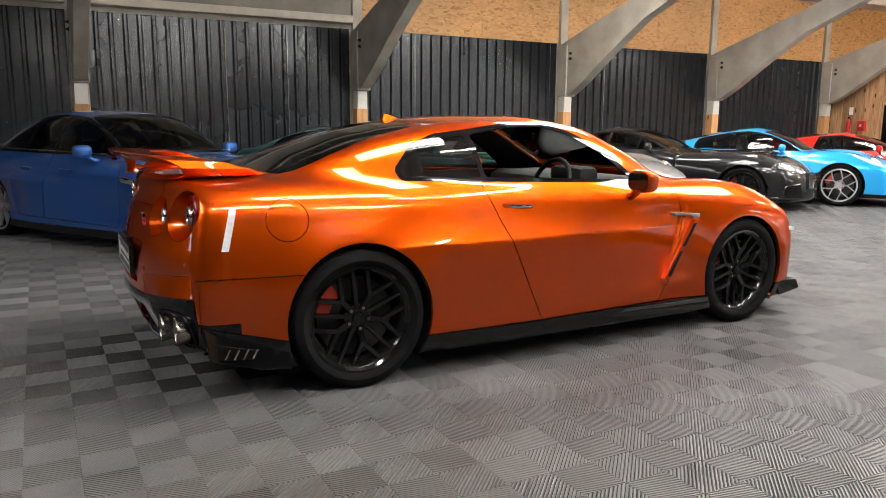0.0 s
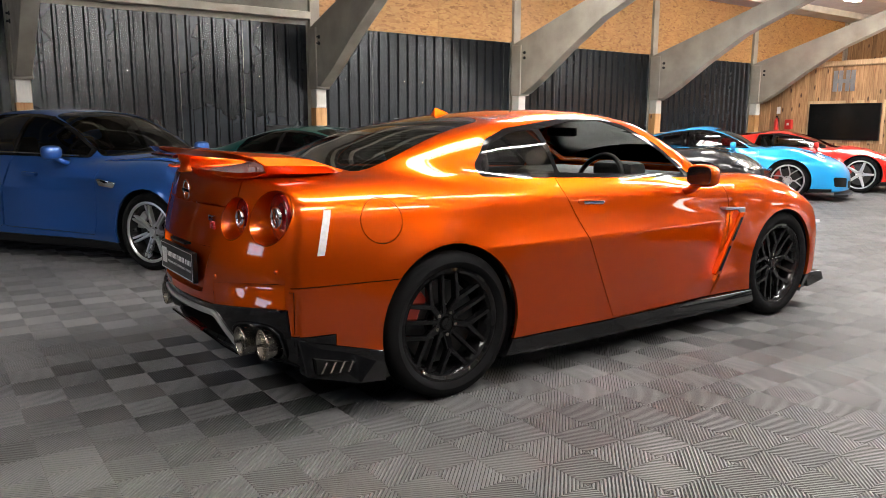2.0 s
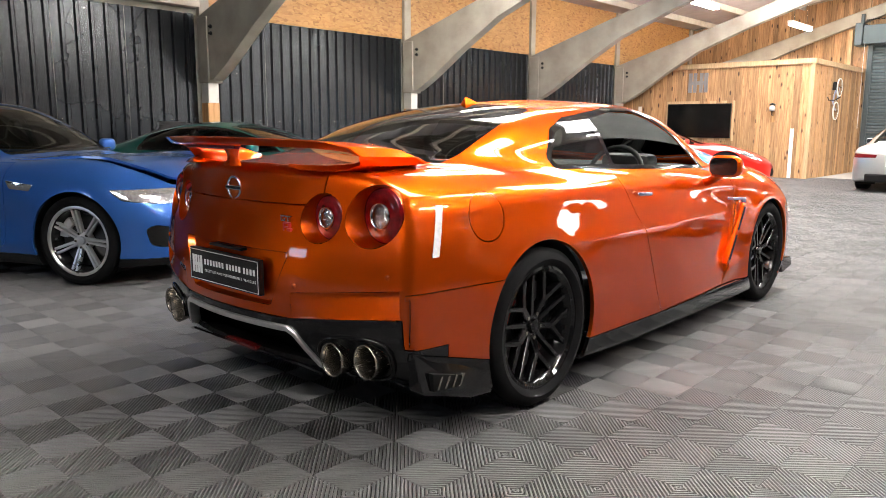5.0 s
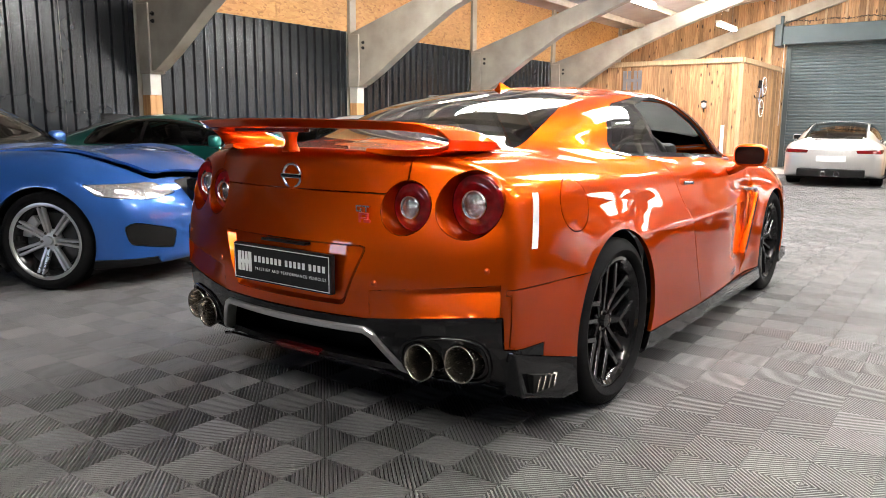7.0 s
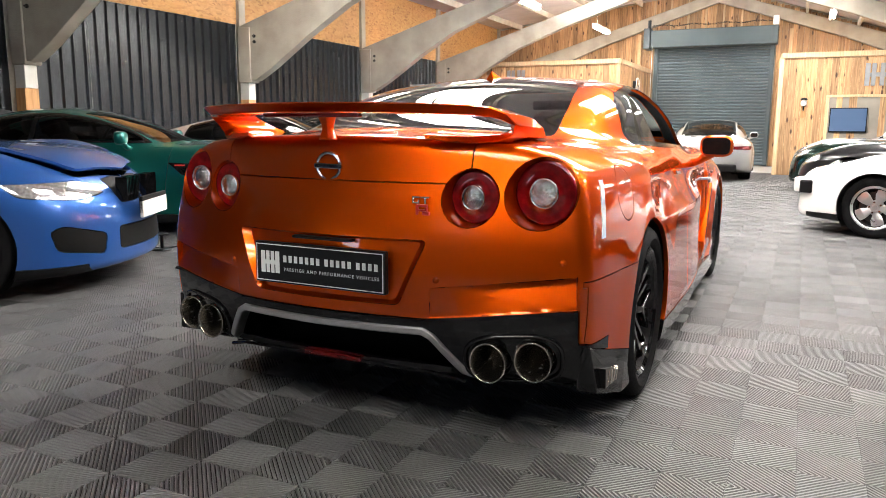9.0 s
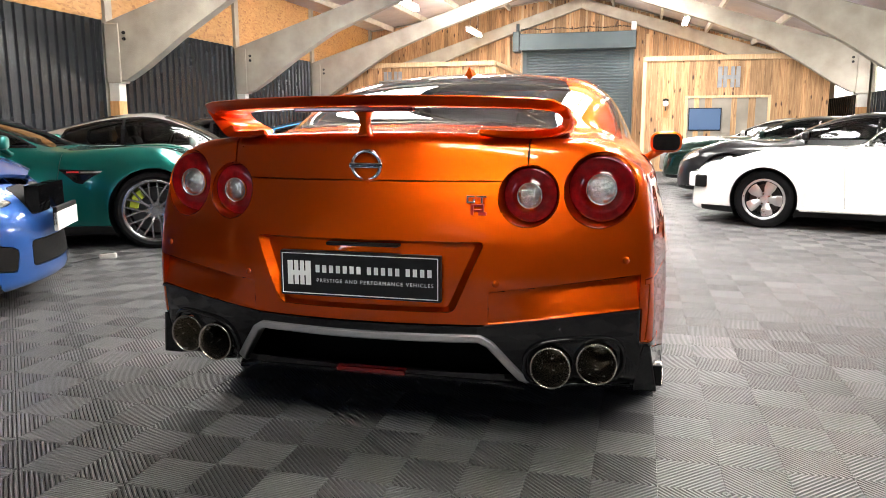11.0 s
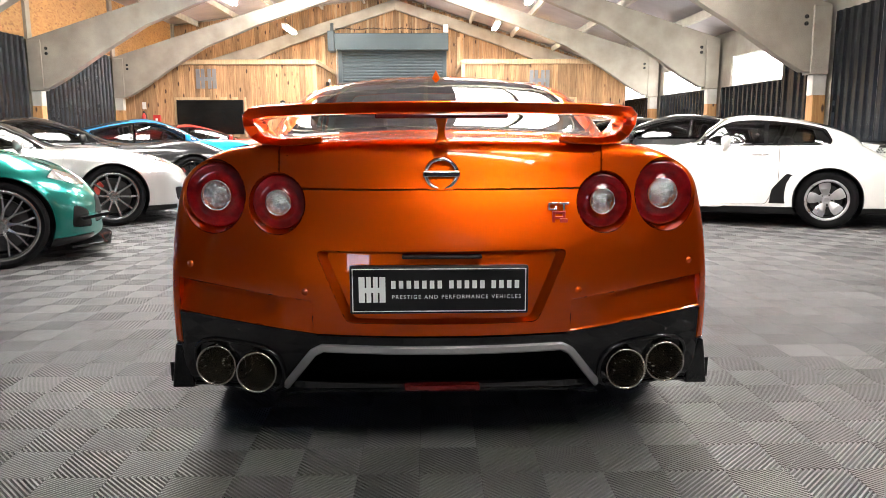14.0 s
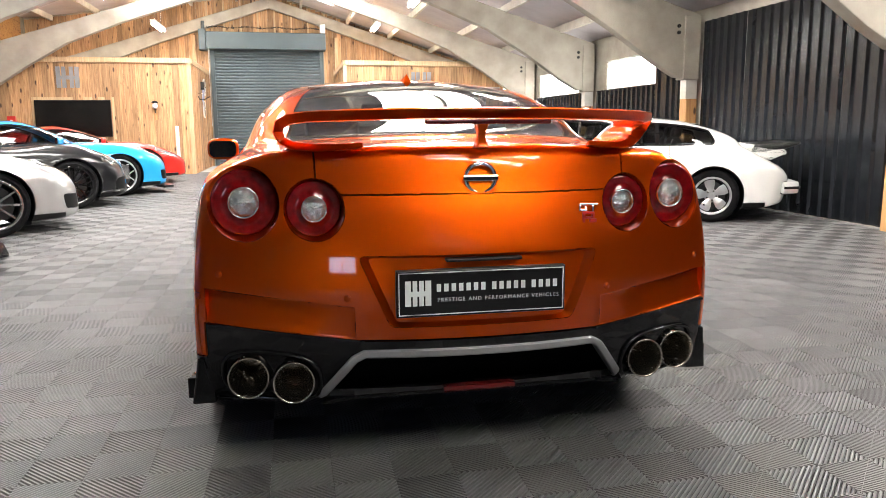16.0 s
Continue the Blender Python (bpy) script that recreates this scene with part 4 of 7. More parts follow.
def wheel_meshes(style, R, W, rim):
    key = (style, R, W, rim)
    if key in WHEEL_CACHE:
        return WHEEL_CACHE[key]
    h = W / 2
    out = {}

    def keep(name, bm, mat, smooth=True):
        bmesh.ops.recalc_face_normals(bm, faces=bm.faces)
        me = bpy.data.meshes.new(name)
        for f in bm.faces:
            f.smooth = smooth
        for e in bm.edges:
            if len(e.link_faces) == 2 and e.calc_face_angle(0) > radians(35):
                e.smooth = False
        bm.to_mesh(me)
        bm.free()
        me.materials.append(mat)
        out[name] = me
    tread = [(rim + 0.004, h * 0.80), (rim + 0.016, h * 0.93), (rim + (R - rim) * 0.45, h), (R - 0.03, h * 0.965), (R - 0.012, h * 0.88), (R - 0.002, h * 0.78)]
    for g in (0.5, 0.17):
        tread += [(R, h * (g + 0.07)), (R - 0.008, h * (g + 0.055)), (R - 0.008, h * (g - 0.055)), (R, h * (g - 0.07))]
    prof = tread + [(r, -x) for r, x in tread[::-1]]
    keep("tyre", lathe(prof, 72, 0), M_RUBBER)
    metal = M_DARKALLOY if style in ("gtr", "amg", "dark") else M_TWOTONE if style in ("aston", "turbo") else M_ALLOY
    bm = lathe([(rim - 0.035, -h * 0.75), (rim + 0.004, -h * 0.8), (rim - 0.03, -h * 0.4), (rim - 0.05, 0.0), (rim - 0.03, h * 0.55), (rim - 0.012, h * 0.78),
                (rim + 0.006, h * 0.82), (rim + 0.008, h * 0.86), (rim - 0.002, h * 0.87), (rim - 0.014, h * 0.80), (rim - 0.032, h * 0.55), (rim - 0.055, 0.0)], 72, 0)
    keep("rim", bm, M_BARREL)
    keep("lip", lathe([(rim - 0.014, h * 0.77), (rim + 0.007, h * 0.81), (rim + 0.010, h * 0.865), (rim - 0.003, h * 0.88), (rim - 0.016, h * 0.80)], 72, 0), metal)
    bm = bmesh.new()
    xf, xh, rr = h * 0.72, h * 0.52, rim - 0.012
    po = lambda r, a: (r * math.cos(a), r * math.sin(a))
    spec = {"gtr": (5, "yy"), "bmw": (7, "pair"), "aston": (10, "fork"), "turbo": (10, "one"), "old": (5, "petal"), "gt3": (5, "fork"), "ferrari": (5, "star"), "amg": (10, "fork"), "dark": (5, "fork")}[style]
    n, kind = spec
    rn = rr * 0.50
    for i in range(n):
        a = math.pi / 2 + 2 * math.pi * i / n
        w = 2 * math.pi / n
        if kind == "yy":
            # groups of three parallel spokes; the outer ones of two groups meet in a fork
            node = po(rn, a + w / 2)
            bar(bm, po(0.045, a + w / 2), node, 0.020, 0.016, xh, xf * 0.9, 0.035)
            bar(bm, po(0.05, a), po(rr, a), 0.012, 0.010, xh, xf * 0.97, 0.03)
            for sg in (0, 1):
                d = a + sg * w
                off = rn * math.sin(w / 2) * (1 if sg == 0 else -1)
                end = math.sqrt(rr * rr - off * off)
                tip = (end * math.cos(d) - off * math.sin(d), end * math.sin(d) + off * math.cos(d))
                bar(bm, node, tip, 0.014, 0.011, xf * 0.9, xf, 0.035)
        elif kind == "pair":
            for sg in (-1, 1):
                bar(bm, po(0.055, a + sg * 0.20), po(rr, a + sg * w * 0.085), 0.011, 0.010, xh, xf, 0.03)
        elif kind == "fork":
            bar(bm, po(0.05, a), po(rr * 0.5, a), 0.014, 0.011, xh, xf * 0.9, 0.03)
            for sg in (-1, 1):
                bar(bm, po(rr * 0.46, a), po(rr, a + sg * w * 0.28), 0.010, 0.009, xf * 0.9, xf, 0.028)
        elif kind == "one":
            bar(bm, po(0.05, a), po(rr, a), 0.016, 0.013, xh, xf, 0.03)
        elif kind == "petal":
            bar(bm, po(0.05, a), po(rr * 0.6, a), 0.026, 0.056, xh, xf * 0.9, 0.02)
            bar(bm, po(rr * 0.6, a), po(rr, a), 0.056, 0.060, xf * 0.9, xf * 0.9, 0.02)
        elif kind == "star":
            bar(bm, po(0.05, a), po(rr, a), 0.03, 0.02, xh, xf, 0.03)
            bar(bm, po(0.10, a), po(rr, a), 0.006, 0.006, xh + 0.01, xf + 0.006, 0.02)
    keep("spokes", bm, metal)
    keep("hub", lathe([(0.0, xh + 0.012), (0.028, xh + 0.011), (0.031, xh + 0.004), (0.034, xh - 0.003), (0.072, xh - 0.006), (0.078, xh - 0.02), (0.078, xh - 0.05), (0.0, xh - 0.05)], 28, 0), metal)
    keep("nut", lathe([(0.0, 0.012), (0.009, 0.011), (0.011, 0.0), (0.0, 0.0)], 8, 0), M_STEEL)
    out["seat_x"] = xh - 0.006
    keep("brake_disc", lathe([(0.09, 0.018), (rim * 0.76, 0.018), (rim * 0.76, -0.012), (0.09, -0.012), (0.09, 0.018)], 48, 0), M_DISC)
    keep("backing", lathe([(0.0, -0.06), (rim - 0.04, -0.06), (rim - 0.04, -0.075), (0.0, -0.075)], 32, 0), M_BLACK)
    WHEEL_CACHE[key] = out
    return out


def add_wheel(car, x, y, R, W, rim, style, caliper=None, turn=0.0, spin=0.0):
    ms = wheel_meshes(style, R, W, rim)
    s = 1 if x > 0 else -1
    w = new("wheel", ms["rim"])
    w.parent = car
    w.matrix_local = pose(x, y, R, 0, 0, (0 if s > 0 else 180) + turn) @ pose(0, 0, 0, spin)
    for nm in ("tyre", "lip", "spokes", "hub"):
        o = new({"spokes": "spoke_star", "lip": "rim_lip"}.get(nm, nm), ms[nm])
        o.parent = w
    for i in range(5):
        a = 2 * math.pi * (i + 0.5) / 5 + math.pi / 2
        o = new("wheel_nut", ms["nut"])
        o.parent = w
        o.matrix_local = Matrix.Translation((ms["seat_x"], 0.056 * math.cos(a), 0.056 * math.sin(a)))
    for nm in ("brake_disc", "backing"):
        o = new(nm, ms[nm])
        o.parent = w
    if caliper:
        bm = bmesh.new()
        a0, r0, r1 = radians(150 if s > 0 else 30), rim * 0.55, rim * 0.83
        pts = [(r1 * math.cos(a0 + t), r1 * math.sin(a0 + t)) for t in np.linspace(-0.42, 0.42, 7)] + [(r0 * math.cos(a0 + t), r0 * math.sin(a0 + t)) for t in np.linspace(0.42, -0.42, 7)]
        bm = prism(pts, 0, -0.03, 0.045, 0.008)
        o = part("caliper", bm, caliper, w)
        o.matrix_local = pose(0, 0, 0, -spin)
    return w


def mirror_pod(car, x, y, z, paint, glass=M_CHROME, size=1.0):
    s = 1 if x > 0 else -1
    bm = bmesh.new()
    bmesh.ops.create_uvsphere(bm, u_segments=20, v_segments=12, radius=1)
    for v in bm.verts:
        p = v.co
        p.x, p.y, p.z = (math.copysign(abs(q) ** 0.62, q) for q in p)
        v.co = Vector((p.x * 0.105, p.y * 0.062 * (1.25 if p.y > 0 else 0.55), p.z * 0.072)) * size
    bm.transform(Matrix.Translation((x, y, z)))
    pod = part("mirror", bm, paint, car, smooth=True, angle=80)
    bm = prism(rounded([(-0.088, -0.055), (0.088, -0.055), (0.088, 0.055), (-0.088, 0.055)], 0.04), 1, -0.036, -0.032)
    bm.transform(Matrix.Translation((x, y, z)) @ Matrix.Scale(size, 4))
    part("mirror_glass", bm, M_SCREEN if glass is None else glass, pod)
    part("mirror_foot", tube([(x - s * 0.03, y + 0.01, z - 0.05 * size), (x - s * 0.1, y + 0.03, z - 0.1 * size), (x - s * 0.16, y + 0.04, z - 0.12 * size)], [0.03, 0.024, 0.03], 10), paint, pod, smooth=True)
    return pod


def seat(car, x, y, z, leather, h=0.62):
    """A bucket seat: cushion, backrest and headrest."""
    sb = part("seat", box(x - 0.25, x + 0.25, y - 0.05, y + 0.48, z, z + 0.16, 0.05), leather, car, smooth=True)
    bm = box(x - 0.25, x + 0.25, -0.07, 0.07, 0, h, 0.06)
    bm.transform(Matrix.Translation((0, y - 0.02, z + 0.08)) @ Matrix.Rotation(radians(18), 4, "X"))
    part("backrest", bm, leather, sb, smooth=True)
    bm = box(x - 0.13, x + 0.13, -0.05, 0.05, h - 0.03, h + 0.15, 0.045)
    bm.transform(Matrix.Translation((0, y - 0.03, z + 0.08)) @ Matrix.Rotation(radians(16), 4, "X"))
    part("headrest", bm, leather, sb, smooth=True)


def wells(bm_parent, c, paint=None):
    """Dark liners inside the wheel arches."""
    for y in (0.0, c["wheelbase"]):
        for s in (-1, 1):
            w = c.get("well", 0.36)
            bm = lathe([(c["arch"] + 0.012, 0.0), (c["arch"] + 0.012, -w), (0.03, -w)], 40, 0)
            bm.transform(Matrix.Translation((s * (c["half"] - 0.03), y, c["hub"])) @ Matrix.Diagonal((s, 1, 1, 1)))
            bmesh.ops.delete(bm, geom=[v for v in bm.verts if v.co.z < 0.1], context="VERTS")
            part("arch_liner", bm, M_BLACK, bm_parent, smooth=True)

# ---------- the orange coupe ----------
M_ORANGE = car_paint("orange_metallic", (0.67, 0.114, 0.004), 0.3, 0.97, 0.365, (0.92, 0.66, 0.42))


def gtr_extra(a, y, z):
    """Door scallop, the step behind the front wheel and the tuck of the lower rear bumper."""
    s = 0.013 * bell(z - 0.44, 0.14) * bell(np.maximum(np.abs(y - 1.35) - 0.55, 0), 0.22)
    s = s - 0.016 * bell(z - 0.285 - 0.05 * (y - 1.1), 0.05) * bell(np.maximum(np.abs(y - 1.55) - 0.6, 0), 0.15)
    ridge = np.clip((y - 2.06 - 0.34 * (z - 0.33)) / 0.03, 0, 1)
    s = s + 0.03 * (1 - ridge) * bell(np.minimum(y - 2.1, 0), 0.5) * bell(np.maximum(z - 0.72, 0), 0.1) * bell(np.minimum(z - 0.35, 0), 0.08)
    d = z - 0.972 + 0.058 * np.maximum(y, 0)              # the shoulder line, falling towards the front wing
    rise = np.sqrt(d * d + 0.004 ** 2)
    s = s - 0.006 * np.clip(1 - rise / np.where(d > 0, 0.055, 0.11), 0, 1) * bell(np.maximum(np.abs(y - 0.45) - 1.0, 0), 0.35)
    return s


GTR = dict(
    box=(-1.12, 3.75, 1.46), wheelbase=2.78, hub=0.355, arch=0.385, half=0.93, flare=0.012, crown=0.06, fender=0.05,
    k_shoulder=0.13, k_tail=0.038, tail_bow=0.27, nose_bow=0.42, waist=1.0, tumble=0.36, roof_crown=0.05, k_roof=0.13, k_join=0.07,
    plan=[(-1.1, 0.845), (-0.85, 0.874), (-0.65, 0.907), (-0.3, 0.934), (0.0, 0.938), (0.4, 0.925), (0.9, 0.905), (1.5, 0.898), (2.1, 0.91), (2.5, 0.925), (2.8, 0.93), (3.2, 0.905), (3.5, 0.83), (3.7, 0.7)],
    flank=[(0.1, -0.03), (0.3, -0.004), (0.5, 0.0), (0.62, -0.004), (0.72, -0.012), (0.82, -0.025), (0.90, -0.042), (0.965, -0.064), (1.0, -0.090), (1.1, -0.175)],
    deck=[(-1.1, 1.055), (-0.9, 1.075), (-0.6, 1.085), (-0.3, 1.09), (0.0, 1.085), (0.5, 1.07), (1.2, 1.05), (1.9, 1.02), (2.3, 0.99), (2.6, 0.965), (3.0, 0.905), (3.35, 0.82), (3.6, 0.70), (3.75, 0.58)],
    tail=[(0.1, -0.86), (0.3, -0.945), (0.45, -0.985), (0.6, -0.995), (0.72, -0.985), (0.85, -0.958), (0.95, -0.93), (1.03, -0.908), (1.1, -0.88)],
    nose=[(0.1, 3.6), (0.2, 3.68), (0.5, 3.69), (0.7, 3.62), (0.85, 3.4), (1.0, 3.1)],
    cabin_plan=[(-0.9, 0.50), (-0.5, 0.60), (-0.15, 0.69), (0.2, 0.765), (0.6, 0.80), (1.1, 0.805), (1.6, 0.785), (2.0, 0.735), (2.4, 0.62), (2.7, 0.5)],
    cabin=[(-1.1, 0.85), (-0.7, 0.99), (-0.40, 1.085), (-0.05, 1.205), (0.25, 1.295), (0.6, 1.355), (1.0, 1.383), (1.3, 1.386), (1.6, 1.352), (1.85, 1.262), (2.1, 1.14), (2.4, 0.98), (2.8, 0.75)],
    belly=[(-1.1, 0.30), (-0.8, 0.27), (-0.45, 0.17), (0.0, 0.14), (2.5, 0.13), (3.2, 0.13), (3.7, 0.16)],
    extra=gtr_extra)


EXHAUSTS = ((0.588, 0.346), (0.727, 0.355))


def build_gtr():
    c, f = GTR, body_field(GTR)
    bm = body_mesh(c, f, 0.02)
    car = tagged(empty("orange_sports_coupe"), "glossy orange metallic sports coupe with rear wing and black wheels", "car")
    side = lambda co, n: abs(co.x) > 0.5
    right = lambda co, n: co.x > 0.5
    top = lambda co, n: co.z > 0.95 and n.z > 0.05
    back = lambda co, n: co.y < -0.55 and n.y < -0.2
    # arches and sill
    for y in (0.0, 2.78):
        stamp(bm, circle(y, 0.36, c["arch"] - (0.012 if y else 0.0), n=56), "side", side, 9)
    stamp(bm, [(0.30, 0.05), (0.30, 0.235), (2.47, 0.225), (2.47, 0.05)], "side", side, 8)
    stamp(bm, [(-1.2, 0.05), (-1.2, 0.47), (-0.85, 0.418), (-0.36, 0.298), (-0.24, 0.275), (-0.24, 0.05)], "side", lambda co, n: abs(co.x) > 0.6 and n.y > -0.75, 8)
    stamp(bm, [(3.1, 0.05), (3.1, 0.24), (3.8, 0.24), (3.8, 0.05)], "side", lambda co, n: True, 8)
    # glass
    door_glass = rounded([(0.80, 1.038), (0.765, 1.27), (1.05, 1.312), (1.29, 1.318), (1.47, 1.265), (1.68, 1.15), (1.86, 1.02), (1.88, 0.995)], 0.02)
    quarter = rounded([(0.315, 1.052), (0.30, 1.085), (0.40, 1.195), (0.56, 1.25), (0.725, 1.268), (0.775, 1.04)], 0.025)
    surround = rounded([(0.285, 1.035), (0.265, 1.09), (0.385, 1.215), (0.55, 1.272), (0.75, 1.296), (1.05, 1.333), (1.30, 1.338), (1.49, 1.285), (1.71, 1.165), (1.93, 1.0), (1.93, 0.975)], 0.03)
    stamp(bm, surround, "side", lambda co, n: abs(co.x) > 0.45 and abs(n.x) > 0.35, 3)
    stamp(bm, door_glass, "side", lambda co, n: abs(co.x) > 0.45 and abs(n.x) > 0.3, 4, (3,))
    stamp(bm, quarter, "side", lambda co, n: abs(co.x) > 0.45 and abs(n.x) > 0.3, 5, (3,))
    rear_glass = rounded([(-0.60, -0.34), (-0.30, -0.40), (0.0, -0.415), (0.30, -0.40), (0.60, -0.34), (0.545, 0.1), (0.475, 0.50), (0.25, 0.545), (0.0, 0.555), (-0.25, 0.545), (-0.475, 0.50), (-0.545, 0.1)], 0.06)
    stamp(bm, rear_glass, "top", top, 6)
    screen = rounded([(-0.50, 1.58), (0.0, 1.66), (0.50, 1.58), (0.60, 1.95), (0.62, 2.2), (0.3, 2.33), (0.0, 2.36), (-0.3, 2.33), (-0.62, 2.2), (-0.60, 1.95)], 0.05)
    stamp(bm, screen, "top", top, 7)
    # panels
    stamp(bm, rounded([(0.755, 1.045), (0.765, 0.96), (1.085, 0.24), (2.03, 0.23), (2.10, 0.36), (2.22, 0.75), (2.16, 0.98), (1.93, 0.985)], 0.015), "side", lambda co, n: abs(co.x) > 0.6 and abs(n.x) > 0.35, 2)
    stamp(bm, circle(-0.358, 0.876, 0.101, 0.098, 44), "side", right, 10)
    stamp(bm, rounded([(-0.50, -0.43), (-0.455, -1.3), (0.455, -1.3), (0.50, -0.43)], 0.02), "top", lambda co, n: co.z > 0.9 and n.z > 0.4, 11)
    stamp(bm, [(-0.512, 1.3), (-0.50, 0.925), (0.50, 0.925), (0.512, 1.3)], "back", lambda co, n: co.y < -0.45, 11, (0,))
    stamp(bm, [(-0.70, 2.25), (-0.4, 2.42), (0.0, 2.45), (0.4, 2.42), (0.70, 2.25), (0.62, 3.35), (-0.62, 3.35)], "top", lambda co, n: n.z > 0.4, 12)
    # tail
    for s in (-1, 1):
        stamp(bm, circle(s * 0.722, 0.897, 0.108, 0.113, 48), "back", back, 13)
        stamp(bm, circle(s * 0.508, 0.880, 0.089, 0.092, 44), "back", back, 13, (0, 11))
    stamp(bm, [(-0.856, 0.05), (-0.856, 0.525), (-0.84, 0.524), (-0.385, 0.480), (0.385, 0.480), (0.84, 0.524), (0.856, 0.525), (0.856, 0.05)], "back", lambda co, n: co.y < -0.6 and n.y < -0.35, 14, (0, 8))
    stamp(bm, [(-0.53, 0.2), (-0.53, 0.255), (-0.40, 0.415), (-0.37, 0.430), (0.37, 0.430), (0.40, 0.415), (0.53, 0.255), (0.53, 0.2)], "back", lambda co, n: co.y < -0.6 and n.z > -0.9, 9, (0, 8, 14))
    stamp(bm, rounded([(-0.382, 0.740), (0.382, 0.740), (0.290, 0.524), (-0.290, 0.524)], 0.02), "back", back, 15)
    for s in (-1, 1):
        for x, z in EXHAUSTS:
            stamp(bm, circle(s * x, z, 0.060, 0.063, 28), "back", lambda co, n: co.y < -0.5 and n.y < -0.2, 9, (0, 8, 14))
        stamp(bm, [(s * 0.848, 0.634), (s * 0.848, 0.532), (s * 0.82, 0.529), (s * 0.40, 0.489), (s * 0.40, 0.585)], "back", back, 16)
    for s in (-1, 1):
        stamp(bm, [(s * 0.856, 0.05), (s * 0.856, 0.412), (s * 0.97, 0.404), (s * 0.97, 0.05)], "back", lambda co, n: co.y < -0.6, 14)
    stamp(bm, [(-1.2, 0.30), (-1.2, 0.622), (-0.2, 0.614), (-0.2, 0.30)], "side", lambda co, n: abs(co.x) > 0.7 and n.y > -0.62, 18)
    lay = bm.faces.layers.int["piece"]
    bm.normal_update()
    for q in bm.faces:
        if q[lay] in (0, 14) and q.normal.z < -0.5 and q.calc_center_median().z < 0.42:
            q[lay] = 17
    weld(bm)
    names = {0: ("body", M_ORANGE), 2: ("door", M_ORANGE), 3: ("window_surround", M_GLOSS), 4: ("door_glass", M_GLASS), 5: ("quarter_glass", M_PRIVACY), 6: ("rear_glass", M_PRIVACY),
             7: ("windscreen", M_GLASS), 8: ("side_skirt", M_GLOSS), 10: ("fuel_flap", M_ORANGE), 11: ("boot_lid", M_ORANGE), 12: ("bonnet", M_ORANGE), 14: ("rear_valance", M_GLOSS), 17: ("underbody", M_VOID), 18: ("bumper_side", M_ORANGE)}
    labels = {"window_surround": "gloss black window frame", "rear_glass": "dark tinted rear window", "side_skirt": "gloss black lower trim", "rear_valance": "gloss black lower bumper"}
    glass = {4, 5, 6, 7}
    for pid, (nm, mat) in names.items():
        if pid in (2, 3, 4, 5, 8, 18):
            for sg in ((-1,) if pid == 4 else (1, -1)):      # the driver's window is wound down
                skin_part(nm, take(bm, pid, lambda m: m.x * sg > 0), mat, car, f, {2: 0.0026, 8: 0.003, 18: 0.0008}.get(pid, 0.0), {2: 0.014, 8: 0.02, 18: 0.01}.get(pid, 0.004), labels.get(nm, ""))
        else:
            sub = take(bm, pid)
            skin_part(nm, sub, mat, car, f, 0.0 if pid in glass else 0.0012 if pid == 10 else 0.003, 0.004 if pid in glass else 0.02, labels.get(nm, ""))
    # dark lining inside the cabin shell
    lining = take(bm, 0, lambda m: m.z > 0.93 and -0.45 < m.y < 2.15 and abs(m.x) < 0.86)
    pts = np.array([v.co[:] for v in lining.verts])
    n, _ = gradient(f, pts)
    for v, q in zip(lining.verts, pts - 0.015 * n):
        v.co = q
    part("cabin_lining", lining, M_LEATHER, car, "dark cabin lining", smooth=True)
    for s in (-1, 1):
        part("door_card", box(*sorted((s * 0.755, s * 0.80)), 0.72, 2.02, 0.30, 0.975, 0.015), M_LEATHER, car, smooth=True)
    # lamp buckets: the ring walls run in to a flat bottom
    for s in (-1, 1):
        for cx, cz, r, yb, nm in ((0.722, 0.897, 0.108, -0.748, "outer"), (0.508, 0.880, 0.089, -0.828, "inner")):
            sub = take(bm, 13)
            bmesh.ops.delete(sub, geom=[q for q in sub.faces if (q.calc_center_median() - Vector((s * cx, q.calc_center_median().y, cz))).length > r * 1.1], context="FACES")
            rim = [e for e in sub.edges if len(e.link_faces) == 1]
            bmesh.ops.delete(sub, geom=list(sub.faces), context="FACES_KEEP_BOUNDARY")
            es = [e for e in sub.edges if not e.link_faces]
            ring = es
            for v in {v for e in es for v in e.verts}:
                d = Vector((v.co.x - s * cx, 0, v.co.z - cz)).normalized()
                v.co += d * 0.0045 + Vector((0, -0.001, 0))
            for k, (sc, dy) in enumerate(((0.99, 0.25), (0.97, 0.7), (0.95, 1.0))):
                rr = bmesh.ops.extrude_edge_only(sub, edges=ring)
                vs = [g for g in rr["geom"] if isinstance(g, bmesh.types.BMVert)]
                ring = [g for g in rr["geom"] if isinstance(g, bmesh.types.BMEdge) and all(v in vs for v in g.verts)]
                for v in vs:
                    d = Vector((v.co.x - s * cx, 0, v.co.z - cz)).normalized()
                    v.co = Vector((s * cx + d.x * r * sc, v.co.y + (yb - v.co.y) * (0.4 if k == 0 else 0.75 if k == 1 else 1.0), cz + d.z * r * sc * 1.03))
            bmesh.ops.recalc_face_normals(sub, faces=sub.faces)
            lamp = part("tail_lamp", sub, M_ORANGE, car, "round red tail lamp in an orange bucket", smooth=True, angle=60)
            q = lathe([(0.0, 0.022), (r * 0.40, 0.020), (r * 0.43, 0.01)], 32, 1)
            q.transform(Matrix.Translation((s * cx, yb, cz)) @ Matrix.Diagonal((1, -1, 1.03, 1)))
            part("clear_lens", q, M_FACETS, lamp, "bright faceted reversing-lamp reflector", smooth=True)
